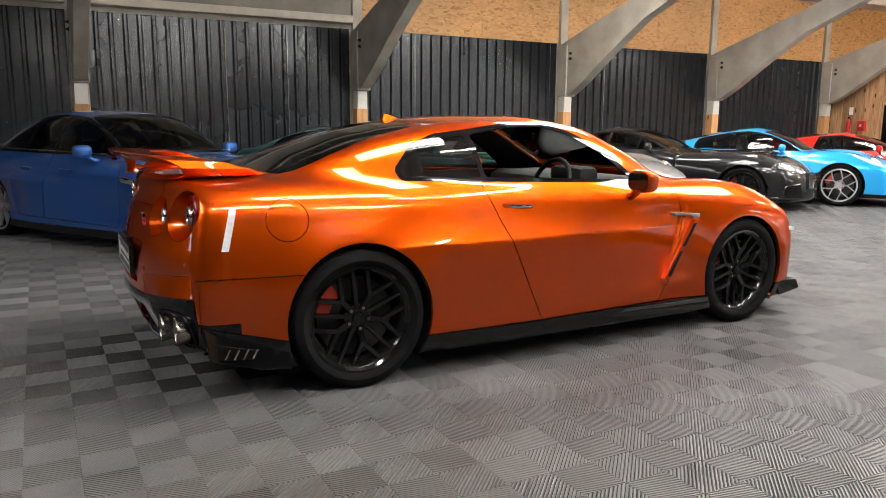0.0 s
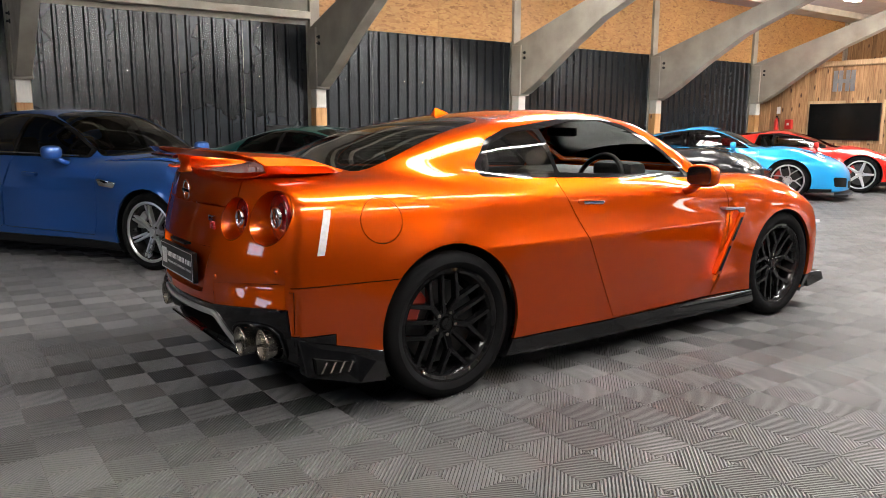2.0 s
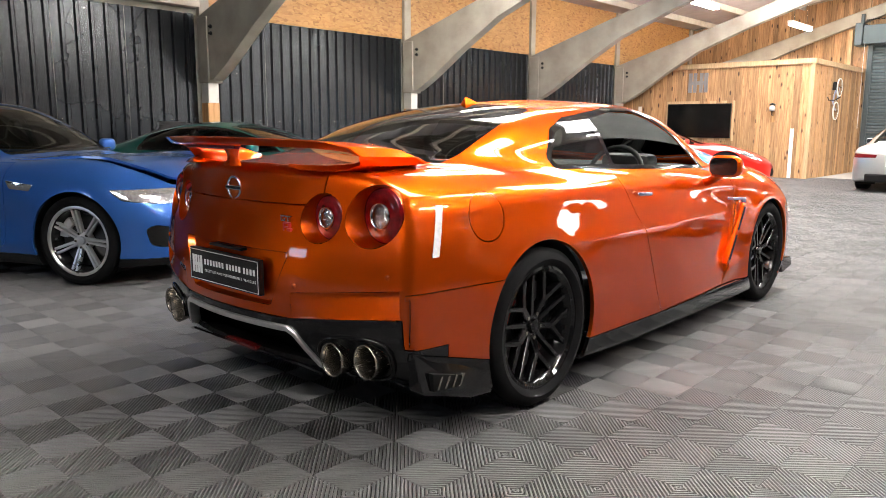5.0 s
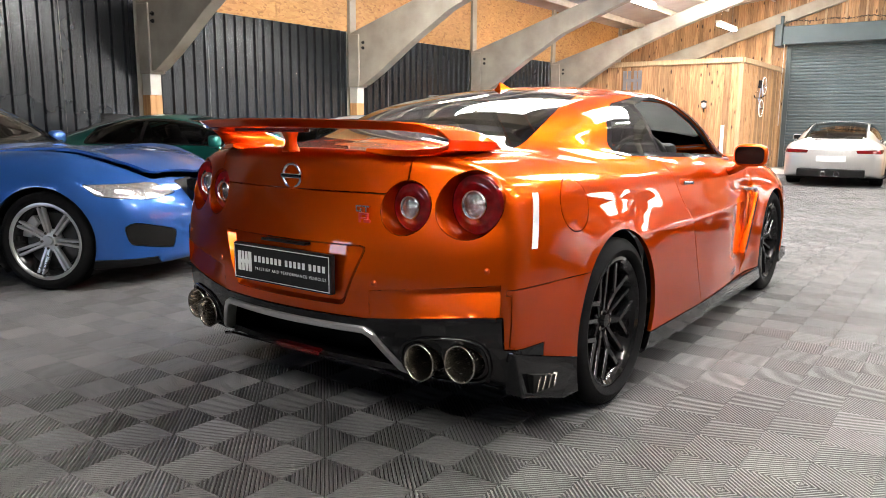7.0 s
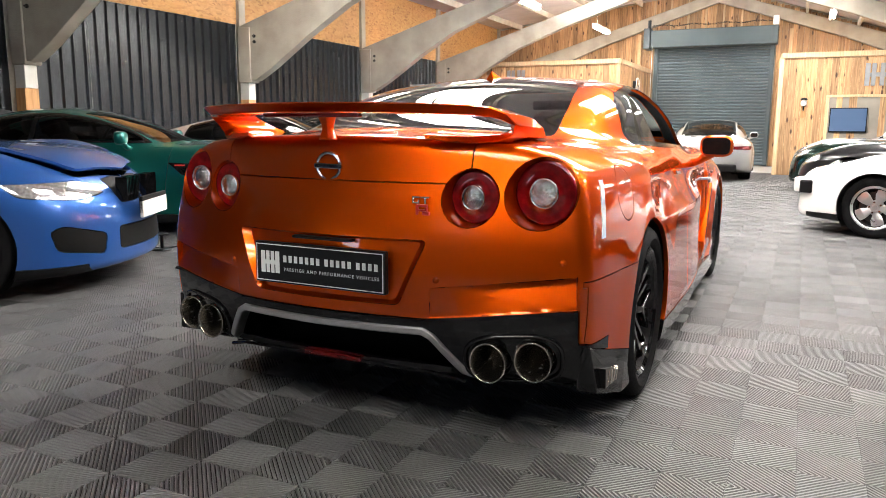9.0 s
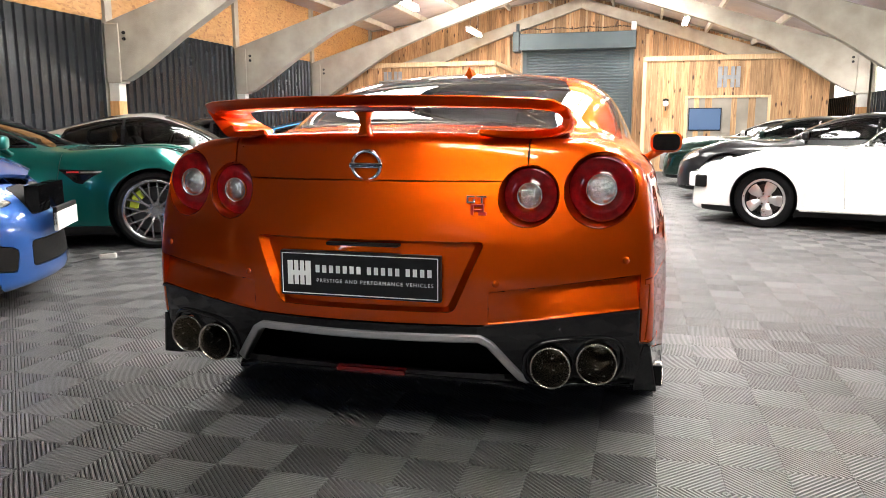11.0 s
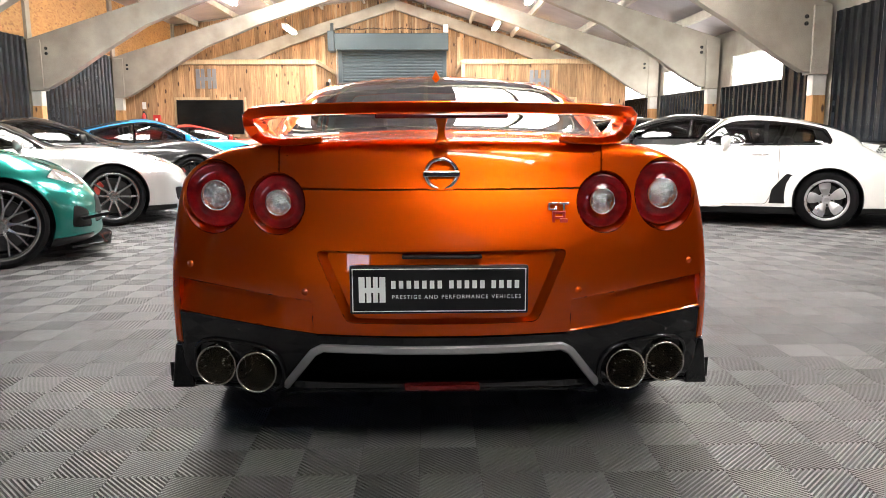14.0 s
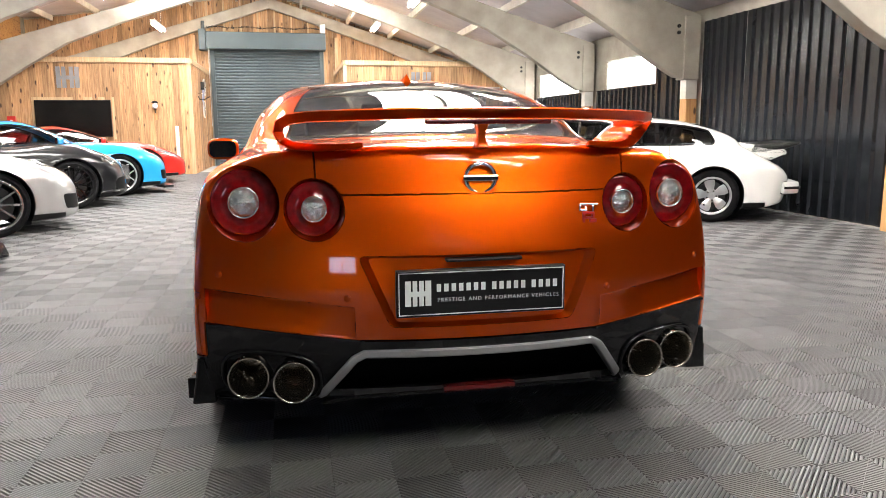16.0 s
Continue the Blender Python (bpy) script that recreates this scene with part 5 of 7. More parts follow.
            q = lathe([(r * 0.44, 0.018), (r * 0.58, 0.012), (r * 0.72, 0.010), (r * 0.86, 0.014), (r * 0.93, 0.012), (r * 0.965, -0.004)], 48, 1)
            q.transform(Matrix.Translation((s * cx, yb, cz)) @ Matrix.Diagonal((1, -1, 1.03, 1)))
            part("red_lens", q, M_REDLENS, lamp, smooth=True)
            q = lathe([(r * 0.40, 0.024), (r * 0.415, 0.032), (r * 0.44, 0.032), (r * 0.45, 0.02)], 40, 1)
            q.transform(Matrix.Translation((s * cx, yb, cz)) @ Matrix.Diagonal((1, -1, 1.03, 1)))
            part("lens_ring", q, M_CHROME, lamp, smooth=True)
    # plate recess and the two lower bumper facets, deepest under their upper edge
    def facet(x, z):
        low = 0.489 + 0.043 * (x - 0.40) / 0.448
        return min(1, max(0, (z - low) / 0.085)) * min(1, max(0.0, (x - 0.40) / 0.2))

    for pid, push, sc in ((15, 0.055, 0.93), (16, 0.030, 1.0)):
        sub = take(bm, pid)
        groups = [1, -1] if pid == 16 else [0]
        for g in groups:
            h = sub.copy()
            if g:
                bmesh.ops.delete(h, geom=[q for q in h.faces if q.calc_center_median().x * g < 0], context="FACES")
            if not h.faces:
                h.free()
                continue
            cen = sum((v.co for v in h.verts), Vector()) / len(h.verts)
            r = bmesh.ops.extrude_face_region(h, geom=list(h.faces))
            bmesh.ops.delete(h, geom=[q for q in h.faces if q.is_valid and not any(v in r["geom"] for v in q.verts)], context="FACES_ONLY")
            moved = {g2 for g2 in r["geom"] if isinstance(g2, bmesh.types.BMVert)}
            for v in h.verts:
                if v not in moved:
                    v.co += Vector((math.copysign(0.0028, v.co.x - cen.x), 0.0, math.copysign(0.0028, v.co.z - cen.z)))
            for v in moved:
                v.co.x = cen.x + (v.co.x - cen.x) * sc
                v.co.z = cen.z + (v.co.z - cen.z) * sc
                v.co.y = v.co.y + 0.002 + push * facet(abs(v.co.x), v.co.z) if pid == 16 else max(v.co.y + 0.02, -0.965)
            bmesh.ops.recalc_face_normals(h, faces=h.faces)
            part("plate_recess" if pid == 15 else "bumper_facet", h, M_ORANGE, car, smooth=True, angle=30)
        sub.free()
    bm.free()
    return car, f


gtr, gtr_field = build_gtr()


def on_tail(x, z):
    """y of the tail skin at x, z."""
    lo, hi = -1.3, 0.0
    for _ in range(15):
        m = (lo + hi) / 2
        if gtr_field(np.array([x]), np.array([m]), np.array([z]))[0] > 0:
            lo = m
        else:
            hi = m
    return lo


def on_side(y, z):
    lo, hi = 0.2, 1.2
    for _ in range(15):
        m = (lo + hi) / 2
        if gtr_field(np.array([m]), np.array([y]), np.array([z]))[0] > 0:
            hi = m
        else:
            lo = m
    return lo


wells(gtr, GTR)
for x in (0.805, -0.805):
    add_wheel(gtr, x, 0.0, 0.355, 0.275, 0.266, "gtr", M_CALIPER, 0, 8)
    add_wheel(gtr, x * 0.99, 2.78, 0.357, 0.255, 0.266, "gtr", M_CALIPER, 0, 31)

# wing: one swept blade that turns down at its ends
bm = bmesh.new()
path = [(0.36, 1.066, -0.915, -0.885, 0.007), (0.42, 1.060, -0.905, -0.80, 0.010), (0.50, 1.056, -0.87, -0.64, 0.012), (0.565, 1.061, -0.80, -0.48, 0.014),
        (0.598, 1.078, -0.765, -0.385, 0.016), (0.609, 1.104, -0.785, -0.46, 0.017), (0.602, 1.128, -0.84, -0.54, 0.017), (0.575, 1.143, -0.905, -0.61, 0.016),
        (0.52, 1.149, -0.955, -0.69, 0.015), (0.40, 1.153, -0.995, -0.78, 0.015), (0.2, 1.157, -1.03, -0.82, 0.015), (0.0, 1.158, -1.04, -0.83, 0.015)]
path = path + [(-x, z, a, b, h) for x, z, a, b, h in path[-2::-1]]
rings = []
for i, (x, z, ya, yb, h) in enumerate(path):
    p, q = path[max(i - 1, 0)], path[min(i + 1, len(path) - 1)]
    t = Vector((q[0] - p[0], q[1] - p[1])).normalized()
    nx, nz = t.y, -t.x
    ring = []
    for u, v in ((0.0, 0.0), (0.06, 0.5), (0.25, 0.85), (0.6, 1.0), (0.975, 1.0), (1.0, 0.75), (0.90, -0.85), (0.86, -1.0), (0.6, -0.9), (0.25, -0.7), (0.06, -0.45)):
        ring.append(bm.verts.new((x + nx * h * v, yb + (ya - yb) * u, z + nz * h * v + 0.012 * u)))
    rings.append(ring)
for a, b in zip(rings, rings[1:]):
    for k in range(11):
        bm.faces.new((a[k], a[(k + 1) % 11], b[(k + 1) % 11], b[k]))
bm.faces.new(rings[0])
bm.faces.new(rings[-1])
bmesh.ops.recalc_face_normals(bm, faces=bm.faces)
wing = part("rear_wing", bm, M_ORANGE, gtr, smooth=True, angle=36)
bm = prism(rounded([(-0.90, 1.06), (-0.965, 1.06), (-0.95, 1.10), (-0.975, 1.150), (-0.90, 1.150), (-0.912, 1.10)], 0.012), 0, -0.011, 0.011, 0.004)
for v in bm.verts:
    v.co.x *= 1 + 1.3 * abs((v.co.z - 1.105) / 0.045) ** 3
part("wing_post", bm, M_ORANGE, wing, smooth=True)
bm = box(-0.19, 0.19, -1.040, -1.015, 1.136, 1.150, 0.004)
part("brake_lamp", bm, M_DARKRED, wing, "dark red high-level brake lamp")
# aerial
bm = bmesh.new()
r = [bm.verts.new(p) for p in ((-0.035, 0.66, 1.352), (0.035, 0.66, 1.352), (0.03, 0.50, 1.338), (-0.03, 0.50, 1.338), (0.0, 0.525, 1.402), (0.0, 0.55, 1.400), (0.0, 0.68, 1.356))]
for q in ((0, 3, 4, 5), (1, 5, 4, 2), (3, 2, 4), (0, 5, 6), (1, 6, 5)):
    bm.faces.new([r[k] for k in q])
bm.transform(Matrix.Translation((0, 0.58, 1.342)) @ Matrix.Scale(0.75, 4) @ Matrix.Translation((0, -0.58, -1.342)))
part("aerial", bm, M_ORANGE, gtr, "orange shark-fin aerial")


# tail details
def tail_strip(pts, half, lift, deep, name, mat, label=""):
    """A raised bar that follows the tail skin through (x, z) points."""
    bm, rows = bmesh.new(), []
    P = []
    for (a, b), (c, d) in zip(pts, pts[1:]):
        n = max(2, int(math.hypot(c - a, d - b) / 0.03))
        P += [(a + (c - a) * k / n, b + (d - b) * k / n) for k in range(n)]
    P.append(pts[-1])
    for i, (x, z) in enumerate(P):
        p, q = P[max(0, i - 1)], P[min(len(P) - 1, i + 1)]
        t = Vector((q[0] - p[0], q[1] - p[1])).normalized()
        n = Vector((-t.y, t.x))
        y = on_tail(min(abs(x), 0.8), z) - lift
        rows.append([bm.verts.new((x + n.x * s, y + dy, z + n.y * s)) for s, dy in ((half, deep), (half * 0.9, 0.004), (0.6 * half, 0), (-0.6 * half, 0), (-half * 0.9, 0.004), (-half, deep))])
    for a, b in zip(rows, rows[1:]):
        for k in range(5):
            bm.faces.new((a[k], b[k], b[k + 1], a[k + 1]))
    bm.faces.new(rows[0][::-1])
    bm.faces.new(rows[-1])
    bmesh.ops.recalc_face_normals(bm, faces=bm.faces)
    return part(name, bm, mat, gtr, label, smooth=True)


tail_strip([(-0.533, 0.250), (-0.402, 0.420), (-0.370, 0.438), (0.370, 0.438), (0.402, 0.420), (0.533, 0.250)], 0.014, 0.012, 0.05, "diffuser_trim", M_SILVER, "satin silver diffuser surround")
bm = bmesh.new()
ring = [(-0.56, 0.235), (-0.42, 0.425), (0.42, 0.425), (0.56, 0.235)]
lo = [bm.verts.new((x, on_tail(abs(x), max(z, 0.27)) + 0.012, z)) for x, z in ring]
hi = [bm.verts.new((x * 0.9, -0.70, z * 0.97)) for x, z in ring]
for k in range(3):
    bm.faces.new((lo[k], lo[k + 1], hi[k + 1], hi[k]))
bm.faces.new(hi)
part("diffuser", bm, M_VOID, gtr, "matt black diffuser tunnel")
part("fog_lamp", box(-0.12, 0.12, -0.935, -0.90, 0.288, 0.308, 0.006), M_DARKRED, gtr, "red rear fog lamp")
part("lower_lip", tube([(-0.50, -0.88, 0.262), (-0.40, -0.92, 0.290), (0.40, -0.92, 0.290), (0.50, -0.88, 0.262)], 0.007), M_GLOSS, gtr)
for s in (-1, 1):
    for x, z in EXHAUSTS:
        q = lathe([(0.040, -0.25), (0.050, -0.06), (0.062, 0.0), (0.0645, 0.010), (0.0625, 0.014), (0.058, 0.008), (0.050, -0.04), (0.046, -0.12), (0.043, -0.24), (0.0, -0.24)], 36, 1)
        q.transform(Matrix.Translation((s * x, on_tail(x, z) - 0.03 + 0.0, z)) @ Matrix.Diagonal((1, -1, 1.05, 1)))
        part("exhaust_tip", q, M_STEEL, gtr, "burnished steel exhaust tip", smooth=True)
    # moulded pocket round the two tips, and the lip that runs under it to the corner
    (xa, za), (xb, zb) = EXHAUSTS
    ring = []
    for k in range(40):
        a = 2 * math.pi * k / 40
        u, v = math.cos(a), math.sin(a)
        x = (xa + xb) / 2 + math.copysign(abs(u) ** 0.6, u) * 0.152
        z = (za + zb) / 2 + math.copysign(abs(v) ** 0.75, v) * 0.086 + 0.06 * (x - (xa + xb) / 2)
        ring.append((s * x, on_tail(min(x, 0.80), max(z, 0.27)) - 0.004, z))
    part("exhaust_surround", tube(ring, 0.0075, 8, True), M_GLOSS, gtr, "gloss black moulding round the exhaust tips", smooth=True)
    tail_strip([(s * 0.535, 0.246), (s * 0.60, 0.240), (s * 0.70, 0.243), (s * 0.80, 0.255), (s * 0.83, 0.26)], 0.007, 0.012, 0.03, "valance_lip", M_GLOSS)
    tail_strip([(s * 0.385, 0.478), (s * 0.845, 0.522)], 0.006, 0.004, 0.012, "valance_edge", M_GLOSS)
    # parking sensors
    for x, z in ((0.805, 0.682), (0.42, 0.615)):
        q = lathe([(0.0, 0.003), (0.010, 0.0025), (0.0115, -0.002)], 16, 1)
        q.transform(Matrix.Translation((s * x, on_tail(x, z) - 0.001, z)) @ Matrix.Rotation(s * math.atan(0.54 * x), 4, "Z") @ Matrix.Diagonal((1, -1, 1, 1)))
        part("parking_sensor", q, M_ORANGE, gtr, smooth=True)
    # side reflectors
    q, rows = bmesh.new(), []
    for k in range(9):
        z = 0.748 + 0.188 * k / 8
        y = -0.652 + 0.048 * k / 8
        rows.append([q.verts.new((s * (on_side(yy, z) + up), yy, z)) for yy, up in ((y - 0.017, -0.008), (y - 0.016, 0.003), (y + 0.016, 0.003), (y + 0.017, -0.008))])
    for u, v in zip(rows, rows[1:]):
        for k in range(3):
            q.faces.new((u[k], u[k + 1], v[k + 1], v[k]))
    q.faces.new(rows[0])
    q.faces.new(rows[-1])
    bmesh.ops.recalc_face_normals(q, faces=q.faces)
    part("side_reflector", q, M_REFLECTOR, gtr, "clear side reflector")
    # front corner: marker lamp and flared black winglet
    x = on_side(3.27, 0.62)
    q = prism(rounded([(3.20, 0.635), (3.33, 0.622), (3.335, 0.598), (3.21, 0.605)], 0.008), 0, s * (x - 0.05), s * (x + 0.002), 0.003)
    part("side_marker", q, M_REFLECTOR, gtr, "clear side marker lamp")
    q = prism(rounded([(3.13, 0.255), (3.37, 0.245), (3.41, 0.175), (3.20, 0.140)], 0.01), 0, s * 0.78, s * 0.905, 0.006)
    part("front_winglet", q, M_GLOSS, gtr, "gloss black front bumper winglet", smooth=True)
    # flared lower corner with its louvred slot
    q = prism([(-0.765, 0.403), (-0.37, 0.302), (-0.37, 0.165), (-0.50, 0.175), (-0.74, 0.240)], 0, s * 0.84, s * 0.910, 0.006)
    for w in q.verts:
        if abs(w.co.x) > 0.9:
            w.co.x += s * (0.030 * (0.41 - w.co.z) / 0.2 - 0.022 * max(0.0, -w.co.y - 0.55) / 0.2)
    pod = part("corner_pod", q, M_GLOSS, gtr, "gloss black flared bumper corner")
    q = prism([(-0.705, 0.318), (-0.52, 0.272), (-0.55, 0.232), (-0.70, 0.248)], 0, s * 0.89, s * 0.931, 0.002)
    part("slot", q, M_VOID, pod)
    for k in range(4):
        y, z = -0.685 + k * 0.042, 0.252 - k * 0.005
        q = prism([(y, z), (y + 0.010, z - 0.002), (y + 0.034, z + 0.044), (y + 0.024, z + 0.046)], 0, s * 0.92, s * 0.935, 0.001)
        part("louvre", q, M_STEEL, pod, "dull metal louvre")
    # door handle, wing vent blade and mirror
    x = on_side(0.93, 0.885)
    q = prism(rounded([(0.86, 0.868), (1.06, 0.858), (1.06, 0.893), (0.86, 0.902)], 0.014), 0, s * (x - 0.02), s * (x + 0.004), 0.003)
    h = part("door_handle", q, M_ORANGE, gtr, smooth=True)
    q = prism(rounded([(0.895, 0.874), (1.05, 0.866), (1.05, 0.885), (0.895, 0.893)], 0.008), 0, s * (x + 0.002), s * (x + 0.012), 0.003)
    part("handle_blade", q, M_CHROME, h, "chrome flush handle", smooth=True)
    x = on_side(2.3, 0.77)
    q = prism(rounded([(2.13, 0.785), (2.345, 0.772), (2.345, 0.738), (2.30, 0.738), (2.27, 0.762), (2.13, 0.768)], 0.008), 0, s * (x - 0.05), s * (x + 0.012), 0.003)
    part("wing_vent_blade", q, M_SILVER, gtr, "satin silver fender blade", smooth=True)
    x = on_side(2.17, 0.55)
    q = prism(rounded([(2.285, 0.742), (2.338, 0.742), (2.112, 0.362), (2.05, 0.362)], 0.012), 0, s * (x - 0.04), s * (x + 0.014), 0.005)
    v = part("wing_vent", q, M_ORANGE, gtr, "orange strip with two dark slots behind the front wheel", smooth=True)
    for k0, k1 in ((0.06, 0.46), (0.54, 0.92)):
        lo, hi = (2.068 + 0.236 * k0, 0.362 + 0.38 * k0), (2.068 + 0.236 * k1, 0.362 + 0.38 * k1)
        q = prism(rounded([lo, (lo[0] + 0.027, lo[1]), (hi[0] + 0.025, hi[1]), hi], 0.005), 0, s * (x - 0.02), s * (x + 0.0155))
        part("vent_slot", q, M_VOID, v, "dark vent slot")
    pod = mirror_pod(gtr, s * 0.99, 1.76, 1.0, M_ORANGE, M_SCREEN, 0.92)
    # sill blade
    q = prism(rounded([(0.42, 0.235), (2.47, 0.222), (2.47, 0.135), (2.2, 0.128), (0.9, 0.128), (0.46, 0.135)], 0.02), 0, s * 0.80, s * (0.925), 0.012)
    for w in q.verts:
        w.co.x += s * (0.012 if w.co.z < 0.18 else 0.0)
    part("sill_blade", q, M_GLOSS, gtr, "gloss black sill blade", smooth=True)
# number-plate holder: two blank bars stand for its lettering
yp = -0.985
plate = part("plate_holder", box(-0.262, 0.274, yp - 0.012, yp + 0.012, 0.556, 0.702, 0.004), M_BLACK, gtr, "black dealer plate with a pale border and emblem")
M_PLATE = surface("plate_print", (0.62, 0.62, 0.62), (0.70, 0.70, 0.70), 4, 0.4)
for x0, x1, z0, z1 in ((-0.255, 0.267, 0.692, 0.695), (-0.255, 0.267, 0.563, 0.566), (-0.255, -0.252, 0.566, 0.692), (0.264, 0.267, 0.566, 0.692)):
    part("border", box(x0, x1, yp - 0.0135, yp - 0.0125, z0, z1), M_PLATE, plate)
for x0, x1, z0, z1 in ((0, .018, 0, .078), (.023, .037, 0, .078), (.043, .057, 0, .078), (.062, .08, 0, .078), (.018, .023, .03, .045), (.037, .043, .03, .045), (.057, .062, .03, .045)):
    part("emblem_bar", box(-0.235 + x0, -0.235 + x1, yp - 0.0135, yp - 0.0125, 0.592 + z0, 0.592 + z1), M_PLATE, plate)
for x0, n in ((-0.138, 7), (0.036, 5), (0.163, 4)):
    for k in range(n):
        part("name_bar", box(x0 + 0.0232 * k, x0 + 0.0232 * k + 0.0135, yp - 0.0135, yp - 0.0125, 0.634, 0.658), M_PLATE, plate)
tx = bpy.data.curves.new("strapline", "FONT")
tx.body, tx.size, tx.extrude, tx.align_x = "PRESTIGE AND PERFORMANCE VEHICLES", 0.0165, 0.0004, "CENTER"
tx.space_character = 1.32
to = new("strapline", tx)
bpy.context.view_layer.update()
me = bpy.data.meshes.new_from_object(to.evaluated_get(bpy.context.evaluated_depsgraph_get()))
bpy.data.objects.remove(to)
me.materials.append(M_PLATE)
o = share("strapline", me, pose(0.058, yp - 0.0132, 0.603, 90), plate)
part("plate_lamp", box(-0.12, 0.12, -0.99, -0.955, 0.722, 0.732, 0.003), M_BLACK, gtr)
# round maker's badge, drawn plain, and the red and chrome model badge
yb = on_tail(0.0, 0.975) - 0.002
q = bmesh.new()
tube([(0.047 * math.cos(a), yb - 0.004, 0.972 + 0.045 * math.sin(a)) for a in np.linspace(0, 2 * math.pi, 37)[:-1]], 0.007, 8, True, q)
b = part("maker_badge", q, M_CHROME, gtr, "round chrome badge with a cross bar", smooth=True)
part("cross_bar", box(-0.056, 0.056, yb - 0.014, yb, 0.963, 0.981, 0.003), M_CHROME, b)
yb = on_tail(0.355, 0.855) - 0.003
q = bmesh.new()
for x0, x1, z0, z1 in ((0.325, 0.352, 0.878, 0.884), (0.325, 0.331, 0.86, 0.878), (0.331, 0.352, 0.86, 0.866), (0.345, 0.352, 0.866, 0.873), (0.356, 0.388, 0.878, 0.884), (0.369, 0.376, 0.86, 0.878)):
    add_box(q, x0, x1, yb - 0.008, yb + 0.004, z0, z1, 0.001)
b = part("model_badge", q, M_CHROME, gtr, "small chrome and red badge")
q = bmesh.new()
for x0, x1, z0, z1 in ((0.338, 0.347, 0.823, 0.857), (0.347, 0.378, 0.85, 0.857), (0.371, 0.378, 0.84, 0.85), (0.347, 0.378, 0.835, 0.841), (0.362, 0.386, 0.823, 0.834)):
    add_box(q, x0, x1, yb - 0.008, yb + 0.004, z0, z1, 0.001)
part("badge_letter", q, M_RED, b)
# cabin
part("cabin_floor", box(-0.72, 0.72, -0.3, 2.2, 0.2, 0.45, 0.05), M_LEATHER, gtr)
part("parcel_shelf", box(-0.6, 0.6, -0.55, 0.25, 0.92, 0.985, 0.03), M_LEATHER, gtr)
part("dashboard", box(-0.70, 0.70, 1.72, 2.25, 0.6, 0.985, 0.08), M_LEATHER, gtr, smooth=True)
part("headlining", box(-0.48, 0.48, 0.55, 1.5, 1.318, 1.328, 0.004), M_GREYLEATHER, gtr)
for x in (-0.37, 0.37):
    seat(gtr, x, 0.72, 0.42, M_LEATHER, 0.56)
part("rear_bench", box(-0.6, 0.6, 0.1, 0.5, 0.42, 0.9, 0.08), M_LEATHER, gtr, smooth=True)
sw = [(0.37 + 0.185 * math.cos(a), 1.55 + 0.065 * math.sin(a), 0.93 + 0.172 * math.sin(a)) for a in np.linspace(0, 2 * math.pi, 33)[:-1]]
st = part("steering_wheel", tube(sw, 0.016, 10, True), M_LEATHER, gtr, smooth=True)
part("boss", box(0.30, 0.44, 1.55, 1.62, 0.88, 0.97, 0.02), M_LEATHER, st)
for a in (0.1, math.pi - 0.1, -math.pi / 2):
    part("spoke", tube([(0.37, 1.57, 0.93), (0.37 + 0.18 * math.cos(a), 1.55 + 0.065 * math.sin(a), 0.93 + 0.17 * math.sin(a))], 0.014), M_SILVER, st)
part("rear_view_mirror", box(-0.13, 0.13, 1.56, 1.60, 1.215, 1.275, 0.015), M_BLACK, gtr)
gtr.location.x = 0.015
plate.location.x = -0.015
part("instrument_hood", box(0.2, 0.54, 1.66, 1.82, 0.95, 1.06, 0.04), M_LEATHER, gtr, smooth=True)

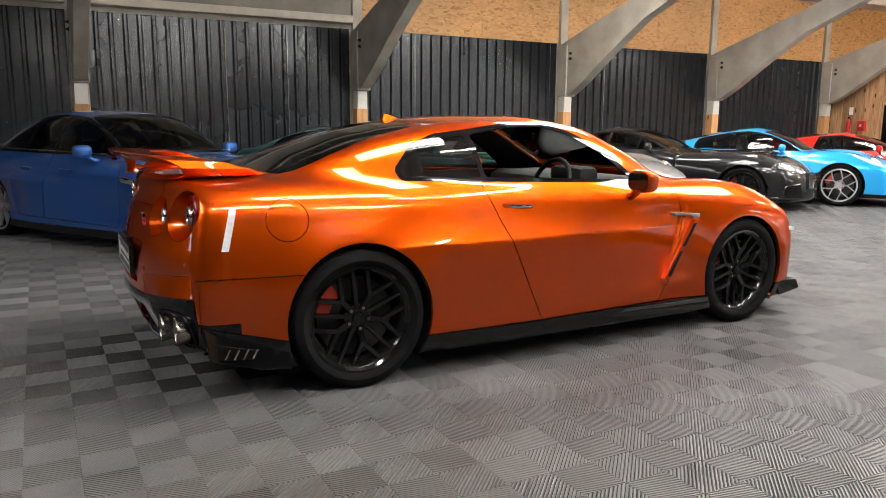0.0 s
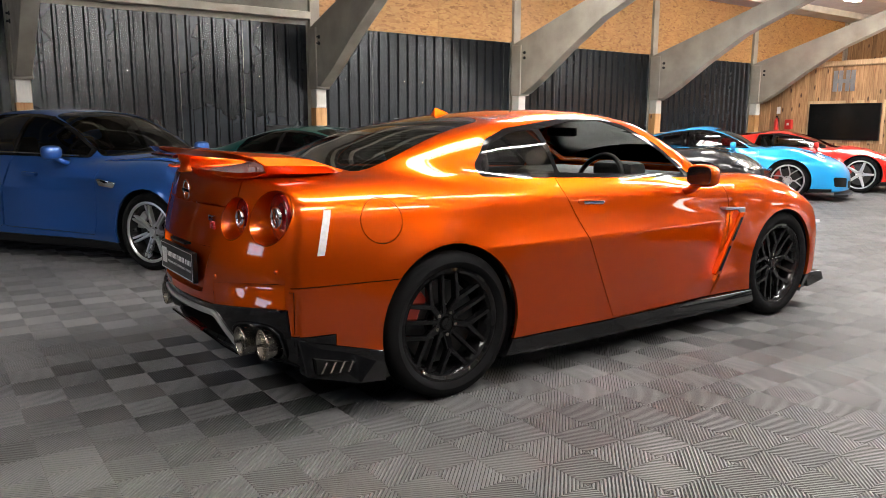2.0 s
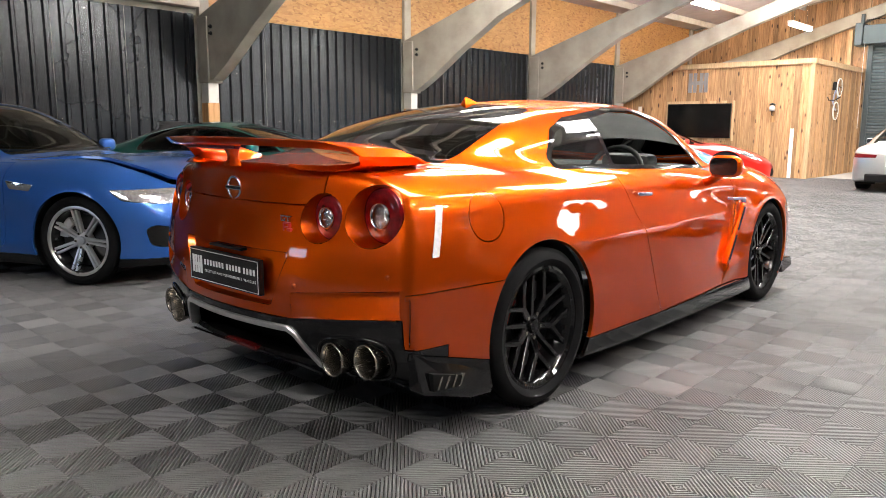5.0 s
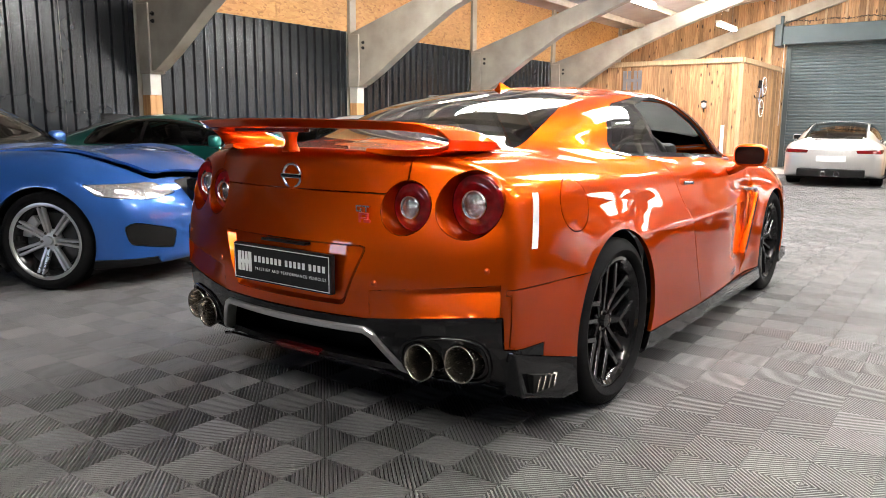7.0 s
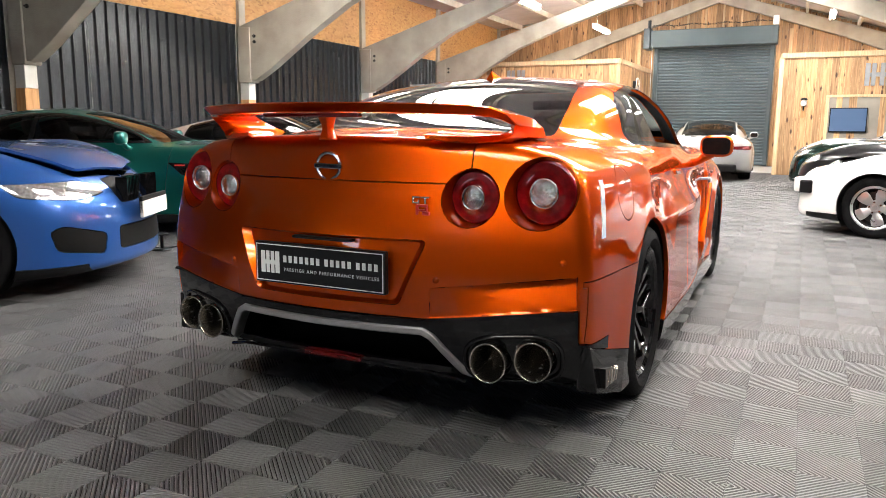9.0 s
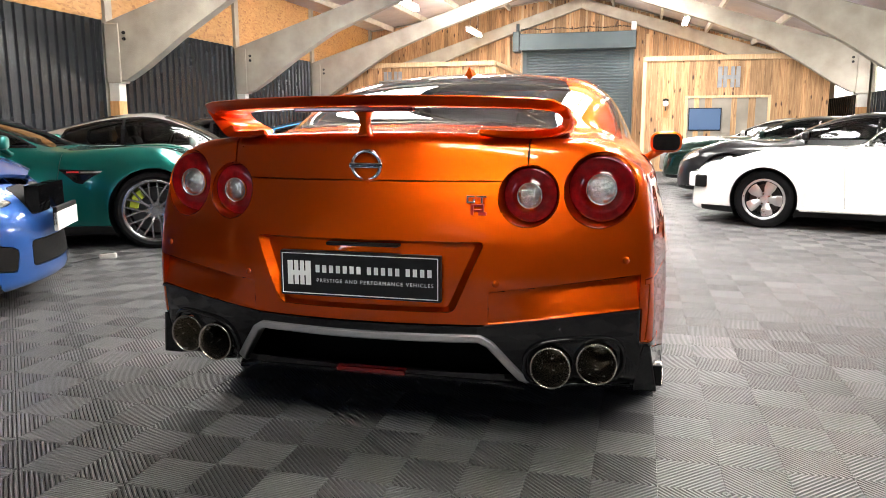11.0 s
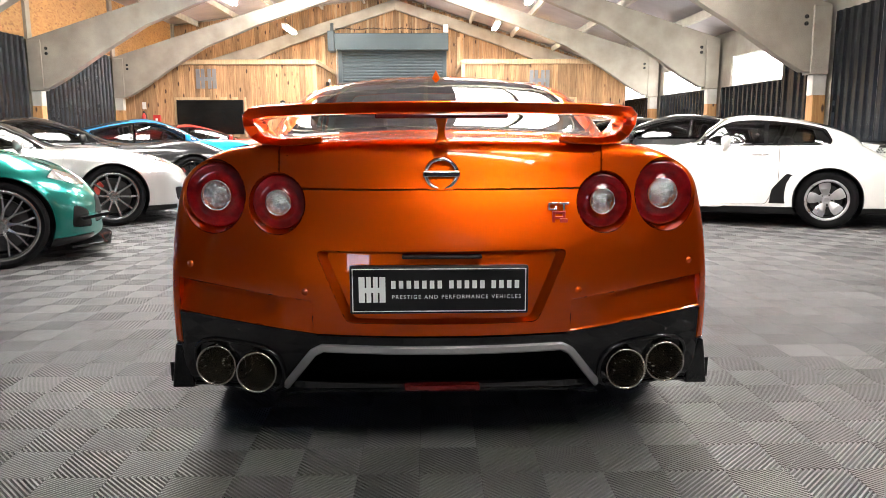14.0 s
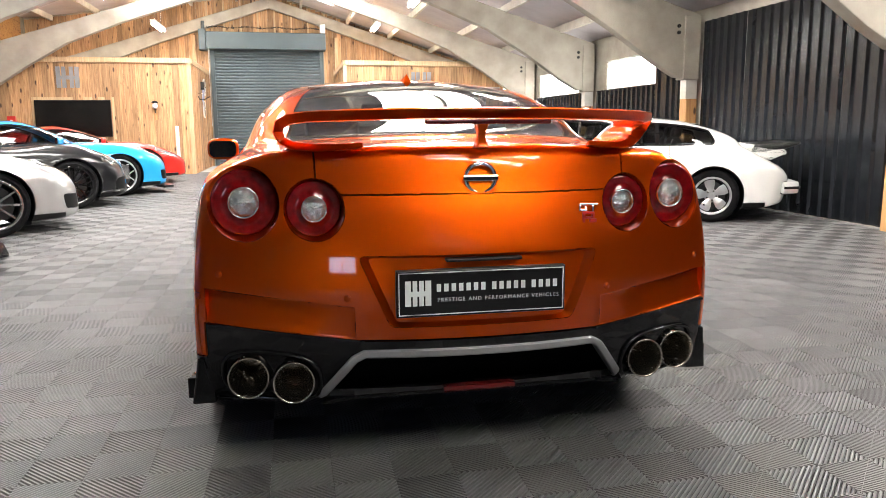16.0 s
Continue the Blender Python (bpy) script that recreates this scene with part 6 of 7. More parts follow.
# ---------- the other parked cars ----------
def make_shape(wb, ro, fo, half, H, waist, tail_z, hood, cab_r, roof0, roof1, cab_f, nose_z=0.5, R=0.345, tumble=0.42, fender=0.05, k_shoulder=0.14, flare=0.012, tail_lean=0.12, nose_bow=0.38):
    front, rear = wb + fo, -ro
    return dict(
        box=(rear - 0.1, front + 0.1, H + 0.08), wheelbase=wb, hub=R, arch=R + 0.035, half=half - 0.02, flare=flare, crown=0.07, fender=fender,
        k_shoulder=k_shoulder, k_tail=0.14, tail_bow=0.25, nose_bow=nose_bow, k_nose=0.16, waist=waist, tumble=tumble, roof_crown=0.05, k_roof=0.16, k_join=0.08,
        plan=[(rear, half - 0.13), (rear * 0.55, half - 0.025), (0.0, half - 0.005), (wb * 0.3, half - 0.035), (wb * 0.65, half - 0.04), (wb - 0.2, half - 0.012), (wb + 0.12, half - 0.012), (wb + fo * 0.6, half - 0.07), (front, half - 0.24)],
        flank=[(0.1, -0.05), (0.25, -0.012), (0.42, -0.006), (0.58, 0.0), (waist - 0.16, -0.02), (waist - 0.04, -0.06), (waist + 0.1, -0.13)],
        deck=[(rear, tail_z - 0.07), (rear + 0.25, tail_z), (0.15 * wb, tail_z + 0.02), (0.5 * wb, waist + 0.03), (cab_f, waist), (wb, hood), (wb + fo * 0.5, hood - 0.07), (wb + fo * 0.85, nose_z + 0.12), (front, nose_z)],
        tail=[(0.1, rear + 0.14), (0.3, rear + 0.03), (0.55, rear), (tail_z - 0.12, rear + 0.02), (tail_z, rear + tail_lean), (tail_z + 0.15, rear + tail_lean * 2)],
        nose=[(0.1, front - 0.07), (0.22, front), (0.45, front - 0.015), (nose_z + 0.05, front - 0.07), (hood, wb + fo * 0.5), (hood + 0.2, wb)],
        cabin_plan=[(rear, half * 0.42), (cab_r, half * 0.66), (cab_r * 0.5 + roof0 * 0.5, half * 0.80), (roof0 * 0.5 + roof1 * 0.5, half * 0.875), (roof1, half * 0.86), (cab_f, half * 0.72), (front, half * 0.4)],
        cabin=[(rear - 0.1, 0.55), (cab_r, tail_z - 0.02), (cab_r * 0.5 + roof0 * 0.5, tail_z * 0.42 + H * 0.58), (roof0, H - 0.012), (roof0 * 0.5 + roof1 * 0.5, H), (roof1, H - 0.028), (roof1 * 0.5 + cab_f * 0.5, H * 0.56 + waist * 0.44), (cab_f, waist - 0.01), (front, 0.4)],
        belly=[(rear, 0.26), (rear * 0.5, 0.17), (0, 0.15), (wb, 0.14), (front, 0.17)])


def glazing(c, y0, y1, top=0.085, low=0.025):
    """Side window outline between two stations, under the roof line."""
    cab = curve(c["cabin"])
    w = c["waist"]
    pts = [(y0, w + low), (y0 - 0.02, w + low + 0.05)]
    for t in np.linspace(0.0, 1.0, 11):
        y = y0 + 0.04 + (y1 - y0 - 0.06) * t
        z = float(cab(np.array([y]))[0]) - top
        if z > w + low + 0.04:
            pts.append((y, z))
    return pts + [(y1, w + low - 0.012)]


def build_car(name, label, paint, c, style, R, W, rim, glass, pillars=(), caliper=None, fine=0.05, lamps=None, tails=(), grille=(), doors=(), leather=M_LEATHER, mirror=True, wheels_y=(0.0, None), plate=None, sill=0.24, lid=None, sub_name=""):
    f = body_field(c)
    bm = body_mesh(c, f, fine)
    car = tagged(empty(name), label, "car")
    side = lambda co, n: abs(co.x) > 0.5
    wb, half = c["wheelbase"], c["half"]
    for y in (0.0, wb):
        stamp(bm, circle(y, c["hub"], c["arch"], n=40), "side", side, 9)
    stamp(bm, [(-0.6, 0.02), (-0.6, sill), (wb + 0.7, sill - 0.02), (wb + 0.7, 0.02)], "side", lambda co, n: True, 8)
    g0, g1 = glass
    tilted = lambda co, n: abs(co.x) > 0.3 and abs(n.x) > 0.3
    stamp(bm, rounded(glazing(c, g0 - 0.035, g1 + 0.05, 0.06, 0.005), 0.02, 2), "side", tilted, 3)
    cuts = [g0] + list(pillars) + [g1]
    whole = glazing(c, g0, g1)
    for a, b in zip(cuts, cuts[1:]):
        a2 = a + (0.025 if a != g0 else -0.1)
        b2 = b - (0.025 if b != g1 else -0.1)
        pane = [p for p in whole if a2 <= p[0] <= b2]
        w = c["waist"]
        cab = curve(c["cabin"])
        z_at = lambda y: float(cab(np.array([y]))[0]) - 0.085
        if a != g0:
            pane = [(a2, w + 0.02), (a2, z_at(a2))] + [p for p in pane if p[1] > w + 0.04] + ([pane[-1]] if pane and pane[-1][1] < w + 0.04 else [])
        if b != g1:
            pane = [p for p in pane] + [(b2, z_at(b2)), (b2, w + 0.02)]
        if len(pane) > 2:
            stamp(bm, pane, "side", tilted, 4, (3,))
    cr, r0, r1, cf = c["cabin"][1][0], c["cabin"][3][0], c["cabin"][5][0], c["cabin"][7][0]
    up = lambda co, n: co.z > c["waist"] - 0.08 and n.z > 0.05
    hw = half
    stamp(bm, rounded([(-hw * 0.62, cr + 0.12), (0, cr + 0.05), (hw * 0.62, cr + 0.12), (hw * 0.56, r0 - 0.06), (0, r0 - 0.02), (-hw * 0.56, r0 - 0.06)], 0.06, 3), "top", up, 6)
    stamp(bm, rounded([(-hw * 0.57, r1 + 0.02), (0, r1 + 0.08), (hw * 0.57, r1 + 0.02), (hw * 0.68, cf - 0.10), (hw * 0.4, cf - 0.03), (0, cf), (-hw * 0.4, cf - 0.03), (-hw * 0.68, cf - 0.10)], 0.05, 3), "top", up, 7)
    for d in doors:
        stamp(bm, rounded(d, 0.03, 2), "side", lambda co, n: abs(co.x) > 0.5 and abs(n.x) > 0.4, 2)
    if lid:
        stamp(bm, rounded(lid, 0.05, 2), "top", lambda co, n: n.z > 0.3 and co.y > c["cabin"][7][0] - 0.1, 12)
    for l in lamps or ():
        stamp(bm, l, "side", lambda co, n: abs(co.x) > 0.35, 13, (0, 12, 2))
    for t in tails:
        stamp(bm, t, "back", lambda co, n: co.y < -0.3 and n.y < -0.1, 14)
    for g in grille:
        stamp(bm, g, "back", lambda co, n: co.y > wb and n.y > 0.15, 15, (0, 8))
    weld(bm)
    spec = {0: ("body", paint), 2: ("door", paint), 3: ("window_surround", M_GLOSS), 4: ("side_glass", M_PRIVACY), 6: ("rear_glass", M_PRIVACY), 7: ("windscreen", M_PRIVACY), 8: ("lower_trim", M_BLACK),
            12: ("bonnet", paint), 13: ("head_lamp", M_CLEARLENS), 14: ("tail_lamp", M_REDLENS), 15: ("grille", M_VOID)}
    made = {}
    for pid, (nm, mat) in spec.items():
        for sg in ((1, -1) if pid in (2, 3, 4, 13, 14) else (0,)):
            sub = take(bm, pid, (lambda m: m.x * sg > 0) if sg else None)
            if not sub.faces:
                sub.free()
                continue
            thin = pid in (4, 6, 7)
            made[nm] = skin_part(nm, sub, mat, car, f, 0.0 if thin else 0.003, 0.004 if thin else 0.02)
    bm.free()
    wells(car, c)
    for s in (1, -1):
        for y in (0.0, wb):
            add_wheel(car, s * (half - 0.005 - W / 2), y, R, W, rim, style, caliper, 0, 10 + 17 * y)
    if mirror:
        for s in (1, -1):
            mirror_pod(car, s * (half + 0.035), cf - 0.42, c["waist"] + 0.045, paint, M_SCREEN, 0.9)
    for x in (-0.36, 0.36):
        seat(car, x, r0 * 0.5 + r1 * 0.5 - 0.1, 0.36, leather, 0.58)
    part("dashboard", box(-half * 0.72, half * 0.72, cf - 0.62, cf - 0.2, 0.6, c["waist"] + 0.0, 0.06), M_LEATHER, car, smooth=True)
    part("cabin_floor", box(-half * 0.75, half * 0.75, 0.1, cf, 0.2, 0.5, 0.05), M_LEATHER, car)
    x0 = half * 0.36 - 0.0
    sw = [(0.36 + 0.18 * math.cos(a), cf - 0.75 + 0.06 * math.sin(a), c["waist"] - 0.02 + 0.17 * math.sin(a)) for a in np.linspace(0, 2 * math.pi, 25)[:-1]]
    part("steering_wheel", tube(sw, 0.016, 8, True), M_BLACK, car, smooth=True)
    if plate:
        yy, z = plate
        part("plate_holder", box(-0.26, 0.26, yy - 0.012, yy + 0.012, z, z + 0.115, 0.004), M_BLACK, car)
    return car, f, made


def park(car, c, wx, wy, heading, side=1, W=0.25):
    """Stands the car so that its front wheel on that side touches the floor at wx, wy; heading in degrees from +x."""
    r = Matrix.Rotation(radians(heading - 90), 4, "Z")
    off = r @ Vector((side * (c["half"] - 0.02 - W / 2 + 0.1), c["wheelbase"], 0))
    car.matrix_world = Matrix.Translation((wx - off.x, wy - off.y, 0)) @ r


P_BLUE = car_paint("blue_metallic", (0.022, 0.09, 0.32), 0.25, 0.5, 0.30)
P_GREEN = car_paint("green_metallic", (0.008, 0.115, 0.098), 0.25, 0.75, 0.28)
P_SILVER = car_paint("silver_metallic", (0.44, 0.435, 0.43), 0.2, 0.75, 0.30)
P_BLACK = car_paint("black_lacquer", (0.004, 0.004, 0.005), 0.2, 0.0, 0.4)
P_SKY = car_paint("bright_blue_lacquer", (0.02, 0.33, 0.72), 0.1, 0.2, 0.30)
P_RED = car_paint("red_lacquer", (0.62, 0.018, 0.012), 0.1, 0.2, 0.30)
P_WHITE = car_paint("white_lacquer", (0.70, 0.70, 0.68), 0.05, 0.0, 0.35)
P_RACING = car_paint("dark_green_lacquer", (0.006, 0.022, 0.016), 0.2, 0.4, 0.25)
P_PEARL = car_paint("pale_silver_lacquer", (0.50, 0.49, 0.48), 0.15, 0.6, 0.3)

# blue saloon, bonnet not quite shut
c = make_shape(2.96, 1.05, 0.87, 0.945, 1.45, 0.98, 1.06, 0.95, -0.45, 0.55, 1.35, 2.25, 0.62, 0.345, 0.38, 0.05)
c["extra"] = lambda a, y, z: (0.018 * bell(z - 0.52, 0.11) - 0.010 * bell(z - 0.79, 0.035) - 0.014 * bell(z - 0.30, 0.05)) * bell(np.maximum(np.abs(y - 1.4) - 0.9, 0), 0.3)
lampP = [rounded([(3.26, 0.745), (3.36, 0.665), (3.62, 0.628), (3.69, 0.66), (3.57, 0.745)], 0.02, 2)]
saloon, sf, made = build_car("blue_saloon", "metallic blue four-door saloon with its bonnet slightly raised", P_BLUE, c, "bmw", 0.345, 0.26, 0.262, (-0.12, 2.0), (0.55, 1.1), M_SILVER, 0.034, lampP,
    doors=[[(1.12, 1.0), (1.10, 0.3), (2.30, 0.28), (2.34, 0.98)], [(0.36, 1.0), (0.42, 0.6), (0.55, 0.3), (1.085, 0.3), (1.105, 1.0)]], plate=(3.87, 0.50),
    lid=[(-0.72, 2.22), (0, 2.40), (0.72, 2.22), (0.66, 3.2), (0.52, 3.55), (0, 3.66), (-0.52, 3.55), (-0.66, 3.2)],
    grille=[rounded([(0.04, 0.76), (0.05, 0.58), (0.30, 0.58), (0.33, 0.74)], 0.03, 2), rounded([(-0.04, 0.76), (-0.05, 0.58), (-0.30, 0.58), (-0.33, 0.74)], 0.03, 2),
            rounded([(0.50, 0.40), (0.78, 0.475), (0.83, 0.45), (0.81, 0.32), (0.54, 0.27)], 0.03, 2), rounded([(-0.50, 0.40), (-0.78, 0.475), (-0.83, 0.45), (-0.81, 0.32), (-0.54, 0.27)], 0.03, 2), rounded([(-0.38, 0.43), (0.38, 0.43), (0.40, 0.28), (-0.40, 0.28)], 0.03, 2)])
made["bonnet"].matrix_local = Matrix.Translation((0, 2.3, 1.0)) @ Matrix.Rotation(radians(2.4), 4, "X") @ Matrix.Translation((0, -2.3, -1.0))
SALOON = c
for s in (1, -1):
    g = prism(rounded([(2.37, 0.80), (2.62, 0.77), (2.58, 0.72), (2.40, 0.735)], 0.015), 0, s * 0.89, s * 0.935, 0.004)
    part("gill", g, M_CHROME if s > 0 else M_CHROME, saloon, "chrome-edged fender gill", smooth=True)
    for y in (0.62, 1.36):
        part("door_handle", prism(rounded([(y, 0.80), (y + 0.19, 0.79), (y + 0.19, 0.825), (y, 0.835)], 0.012), 0, s * 0.89, s * 0.94, 0.006), P_BLUE, saloon, smooth=True)
    part("window_trim", tube([(s * 0.80, 2.0, 0.995), (s * 0.865, 1.2, 1.01), (s * 0.85, 0.4, 1.02), (s * 0.78, -0.12, 1.03)], 0.008, 6), M_CHROME, saloon)
for k in range(9):
    for sg in (1, -1):
        x = sg * (0.07 + 0.028 * k)
        part("grille_bar", box(x - 0.004, x + 0.004, 3.72, 3.80, 0.59, 0.75), M_GLOSS, saloon)
part("front_plate", box(-0.26, 0.26, 3.86, 3.885, 0.47, 0.585, 0.004), M_WHITE, saloon, "pale dealer plate")
park(saloon, c, -3.1, -0.36, 29)

# green coupe
c = make_shape(2.70, 0.92, 0.84, 0.965, 1.275, 0.93, 1.0, 0.90, -0.55, 0.45, 1.0, 1.92, 0.55, 0.352, 0.46, 0.07, flare=0.03)
green, gf, made = build_car("green_coupe", "metallic green two-door coupe with black side strake and diamond-spoke wheels", P_GREEN, c, "aston", 0.352, 0.265, 0.275, (0.0, 1.68), (0.62,), M_LIME, 0.036,
    [rounded([(3.05, 0.72), (3.12, 0.78), (3.42, 0.66), (3.36, 0.62)], 0.02, 2)],
    doors=[[(0.62, 0.96), (0.72, 0.3), (1.86, 0.28), (1.95, 0.9)]], lid=[(-0.6, 1.9), (0, 2.0), (0.6, 1.9), (0.6, 3.0), (0, 3.3), (-0.6, 3.0)],
    grille=[rounded([(-0.55, 0.30), (0.55, 0.30), (0.42, 0.52), (-0.42, 0.52)], 0.04, 2), rounded([(0.62, 0.28), (0.85, 0.30), (0.82, 0.48), (0.66, 0.42)], 0.03, 2), rounded([(-0.62, 0.28), (-0.85, 0.30), (-0.82, 0.48), (-0.66, 0.42)], 0.03, 2)])
for s in (1, -1):
    part("side_strake", prism(rounded([(1.92, 0.74), (2.30, 0.72), (2.33, 0.66), (2.25, 0.56), (2.05, 0.62), (1.98, 0.69)], 0.02), 0, s * 0.88, s * 0.938, 0.006), M_GLOSS, green, "gloss black side strake", smooth=True)
    part("strake_badge", box(*sorted((s * 0.937, s * 0.941)), 1.99, 2.09, 0.705, 0.72), M_RED, green)
    part("canard", prism([(3.3, 0.36), (3.52, 0.40), (3.50, 0.42), (3.28, 0.385)], 0, s * 0.74, s * 0.93, 0.003), M_GLOSS, green)
part("front_splitter", prism(rounded([(-0.82, 3.2), (0.82, 3.2), (0.72, 3.52), (0, 3.62), (-0.72, 3.52)], 0.05), 2, 0.12, 0.14, 0.004), M_GLOSS, green)
park(green, c, -3.42, 2.72, 30)

# silver rear-engined coupe
def rear_engined(H=1.30, half=0.915, wb=2.45, ro=1.05, fo=0.98, R=0.345, tail_z=0.90):
    return make_shape(wb, ro, fo, half, H, 0.90, tail_z, 0.86, -0.80, 0.75, 1.15, 1.95, 0.56, R, 0.40, 0.075, flare=0.02, tail_lean=0.22)


def round_lamps(c, f, car, r=0.105):
    """Oval head lamps that stand proud on the front wings."""
    y, x = c["wheelbase"] + 0.50, 0.64
    lo, hi = 0.4, 1.2
    for _ in range(14):
        m = (lo + hi) / 2
        lo, hi = (m, hi) if f(np.array([x]), np.array([y]), np.array([m]))[0] < 0 else (lo, m)
    for s in (1, -1):
        q = bmesh.new()
        bmesh.ops.create_uvsphere(q, u_segments=24, v_segments=14, radius=1)
        q.transform(Matrix.Translation((s * x, y, lo - 0.035)) @ Matrix.Rotation(radians(-38), 4, "X") @ Matrix.Rotation(radians(s * 14), 4, "Y") @ Matrix.Diagonal((r * 0.92, r * 1.2, 0.05, 1)))
        part("head_lamp", q, M_CLEARLENS, car, "oval clear head lamp", smooth=True)


c = rear_engined()
dr = [[(0.72, 0.93), (0.74, 0.55), (0.85, 0.28), (1.90, 0.26), (1.98, 0.88)]]
gr = [rounded([(0.42, 0.40), (0.78, 0.42), (0.76, 0.26), (0.44, 0.24)], 0.03, 2), rounded([(-0.42, 0.40), (-0.78, 0.42), (-0.76, 0.26), (-0.44, 0.24)], 0.03, 2), rounded([(-0.36, 0.34), (0.36, 0.34), (0.36, 0.22), (-0.36, 0.22)], 0.03, 2)]
ld = [(-0.5, 1.95), (0, 2.05), (0.5, 1.95), (0.42, 3.1), (0, 3.2), (-0.42, 3.1)]
silver, f, made = build_car("silver_coupe", "silver rear-engined coupe with ten-spoke alloy wheels", P_SILVER, c, "turbo", 0.345, 0.25, 0.262, (0.05, 1.75), (0.72,), M_CALIPER, 0.04, doors=dr, lid=ld, grille=gr)
round_lamps(c, f, silver)
park(silver, c, -3.62, 5.35, 28)

# black long-bonnet coupe
c = make_shape(2.63, 0.98, 0.94, 0.97, 1.285, 0.93, 0.98, 0.90, -0.55, 0.25, 0.72, 1.55, 0.58, 0.345, 0.44, 0.06, flare=0.02)
black, f, made = build_car("black_coupe", "gloss black long-bonnet coupe with dark wheels", P_BLACK, c, "amg", 0.345, 0.26, 0.265, (-0.15, 1.32), (0.4,), M_RED, 0.045,
    [rounded([(3.10, 0.70), (3.14, 0.78), (3.45, 0.66), (3.42, 0.58)], 0.03, 2)], doors=[[(0.42, 0.95), (0.5, 0.3), (1.5, 0.28), (1.6, 0.9)]],
    grille=[rounded([(-0.5, 0.36), (0.5, 0.36), (0.42, 0.60), (-0.42, 0.60)], 0.04, 2), rounded([(0.56, 0.24), (0.86, 0.26), (0.84, 0.42), (0.6, 0.44)], 0.03, 2), rounded([(-0.56, 0.24), (-0.86, 0.26), (-0.84, 0.42), (-0.6, 0.44)], 0.03, 2)])
for k in range(9):
    x = -0.36 + 0.09 * k
    part("grille_bar", box(x - 0.006, x + 0.006, 3.50, 3.57, 0.37, 0.58), M_CHROME, black)
park(black, c, -3.6, 8.2, 28)

# bright blue rear-engined coupe
c = rear_engined(1.28, 0.925, 2.46, 1.06, 1.0)
sky_car, f, made = build_car("bright_blue_coupe", "bright blue rear-engined coupe with pale forged wheels", P_SKY, c, "gt3", 0.35, 0.27, 0.268, (0.05, 1.75), (0.72,), M_CALIPER, 0.045, doors=dr, lid=ld, grille=gr)
round_lamps(c, f, sky_car)
part("front_splitter", prism(rounded([(-0.86, 3.2), (0.86, 3.2), (0.74, 3.42), (0, 3.52), (-0.74, 3.42)], 0.05), 2, 0.1, 0.14, 0.004), M_BLACK, sky_car)
park(sky_car, c, -3.42, 10.35, 28)

# red mid-engined coupe
c = make_shape(2.65, 0.80, 1.08, 0.96, 1.20, 0.86, 0.98, 0.80, -0.45, 0.95, 1.35, 2.25, 0.48, 0.35, 0.5, 0.09, flare=0.02, tail_lean=0.1)
red, f, made = build_car("red_coupe", "red mid-engined sports car with silver star wheels", P_RED, c, "ferrari", 0.35, 0.26, 0.268, (0.75, 2.08), (1.05,), M_RED, 0.05,
    [rounded([(2.85, 0.70), (2.92, 0.76), (3.35, 0.58), (3.40, 0.52), (3.2, 0.58)], 0.02, 2)], doors=[[(1.0, 0.9), (0.95, 0.5), (1.1, 0.26), (2.1, 0.25), (2.2, 0.82)]],
    grille=[rounded([(-0.6, 0.2), (0.6, 0.2), (0.5, 0.36), (-0.5, 0.36)], 0.04, 2)])
park(red, c, -3.5, 13.05, 28)

# pale coupe in front of the shutter, seen from behind
c = rear_engined(1.30, 0.915, tail_z=0.93)
pale, f, made = build_car("pale_coupe", "pale silver coupe with a dark roof, parked facing the shutter", P_PEARL, c, "turbo", 0.345, 0.25, 0.262, (0.05, 1.75), (0.72,), None, 0.045, doors=dr,
    tails=[rounded([(0.42, 0.72), (0.88, 0.74), (0.86, 0.66), (0.44, 0.665)], 0.015, 2), rounded([(-0.42, 0.72), (-0.88, 0.74), (-0.86, 0.66), (-0.44, 0.665)], 0.015, 2)])
part("rear_valance", box(-0.6, 0.6, -1.07, -0.9, 0.2, 0.36, 0.03), M_BLACK, pale)
part("engine_grille", box(-0.35, 0.35, -0.78, -0.5, 0.89, 0.93, 0.02), M_BLACK, pale)
part("rear_plate", box(-0.26, 0.26, -1.075, -1.05, 0.5, 0.61, 0.004), M_WHITE, pale, "pale dealer plate")
for x in (-0.12, 0.12):
    q = lathe([(0.045, -0.1), (0.05, 0.0), (0.052, 0.01), (0.045, 0.0), (0.0, -0.08)], 20, 1)
    q.transform(Matrix.Translation((x, -1.08, 0.26)) @ Matrix.Diagonal((1, -1, 1, 1)))
    part("exhaust_tip", q, M_CHROME, pale, smooth=True)
pale.matrix_world = Matrix.Translation((-0.40, 14.45, 0)) @ Matrix.Rotation(radians(4), 4, "Z")

# white classic coupe with a whale-tail spoiler
c = make_shape(2.27, 0.98, 0.95, 0.885, 1.27, 0.90, 0.74, 0.80, -0.75, 0.62, 1.02, 1.46, 0.62, 0.315, 0.30, 0.10, k_shoulder=0.10, flare=0.035, tail_lean=0.22, nose_bow=0.3)
c["deck"] = [(-0.98, 0.60), (-0.8, 0.72), (-0.45, 0.80), (0.0, 0.845), (0.35, 0.87), (1.13, 0.92), (1.46, 0.90), (2.27, 0.80), (2.75, 0.73), (3.08, 0.70), (3.22, 0.62)]
c["cabin"] = [(-1.05, 0.45), (-0.50, 0.88), (-0.10, 1.10), (0.34, 1.205), (0.75, 1.238), (1.02, 1.222), (1.24, 1.09), (1.46, 0.89), (3.22, 0.40)]
c["tail"] = [(0.1, -0.86), (0.3, -0.95), (0.5, -0.985), (0.60, -0.955), (0.70, -0.84), (0.80, -0.66), (0.9, -0.45)]
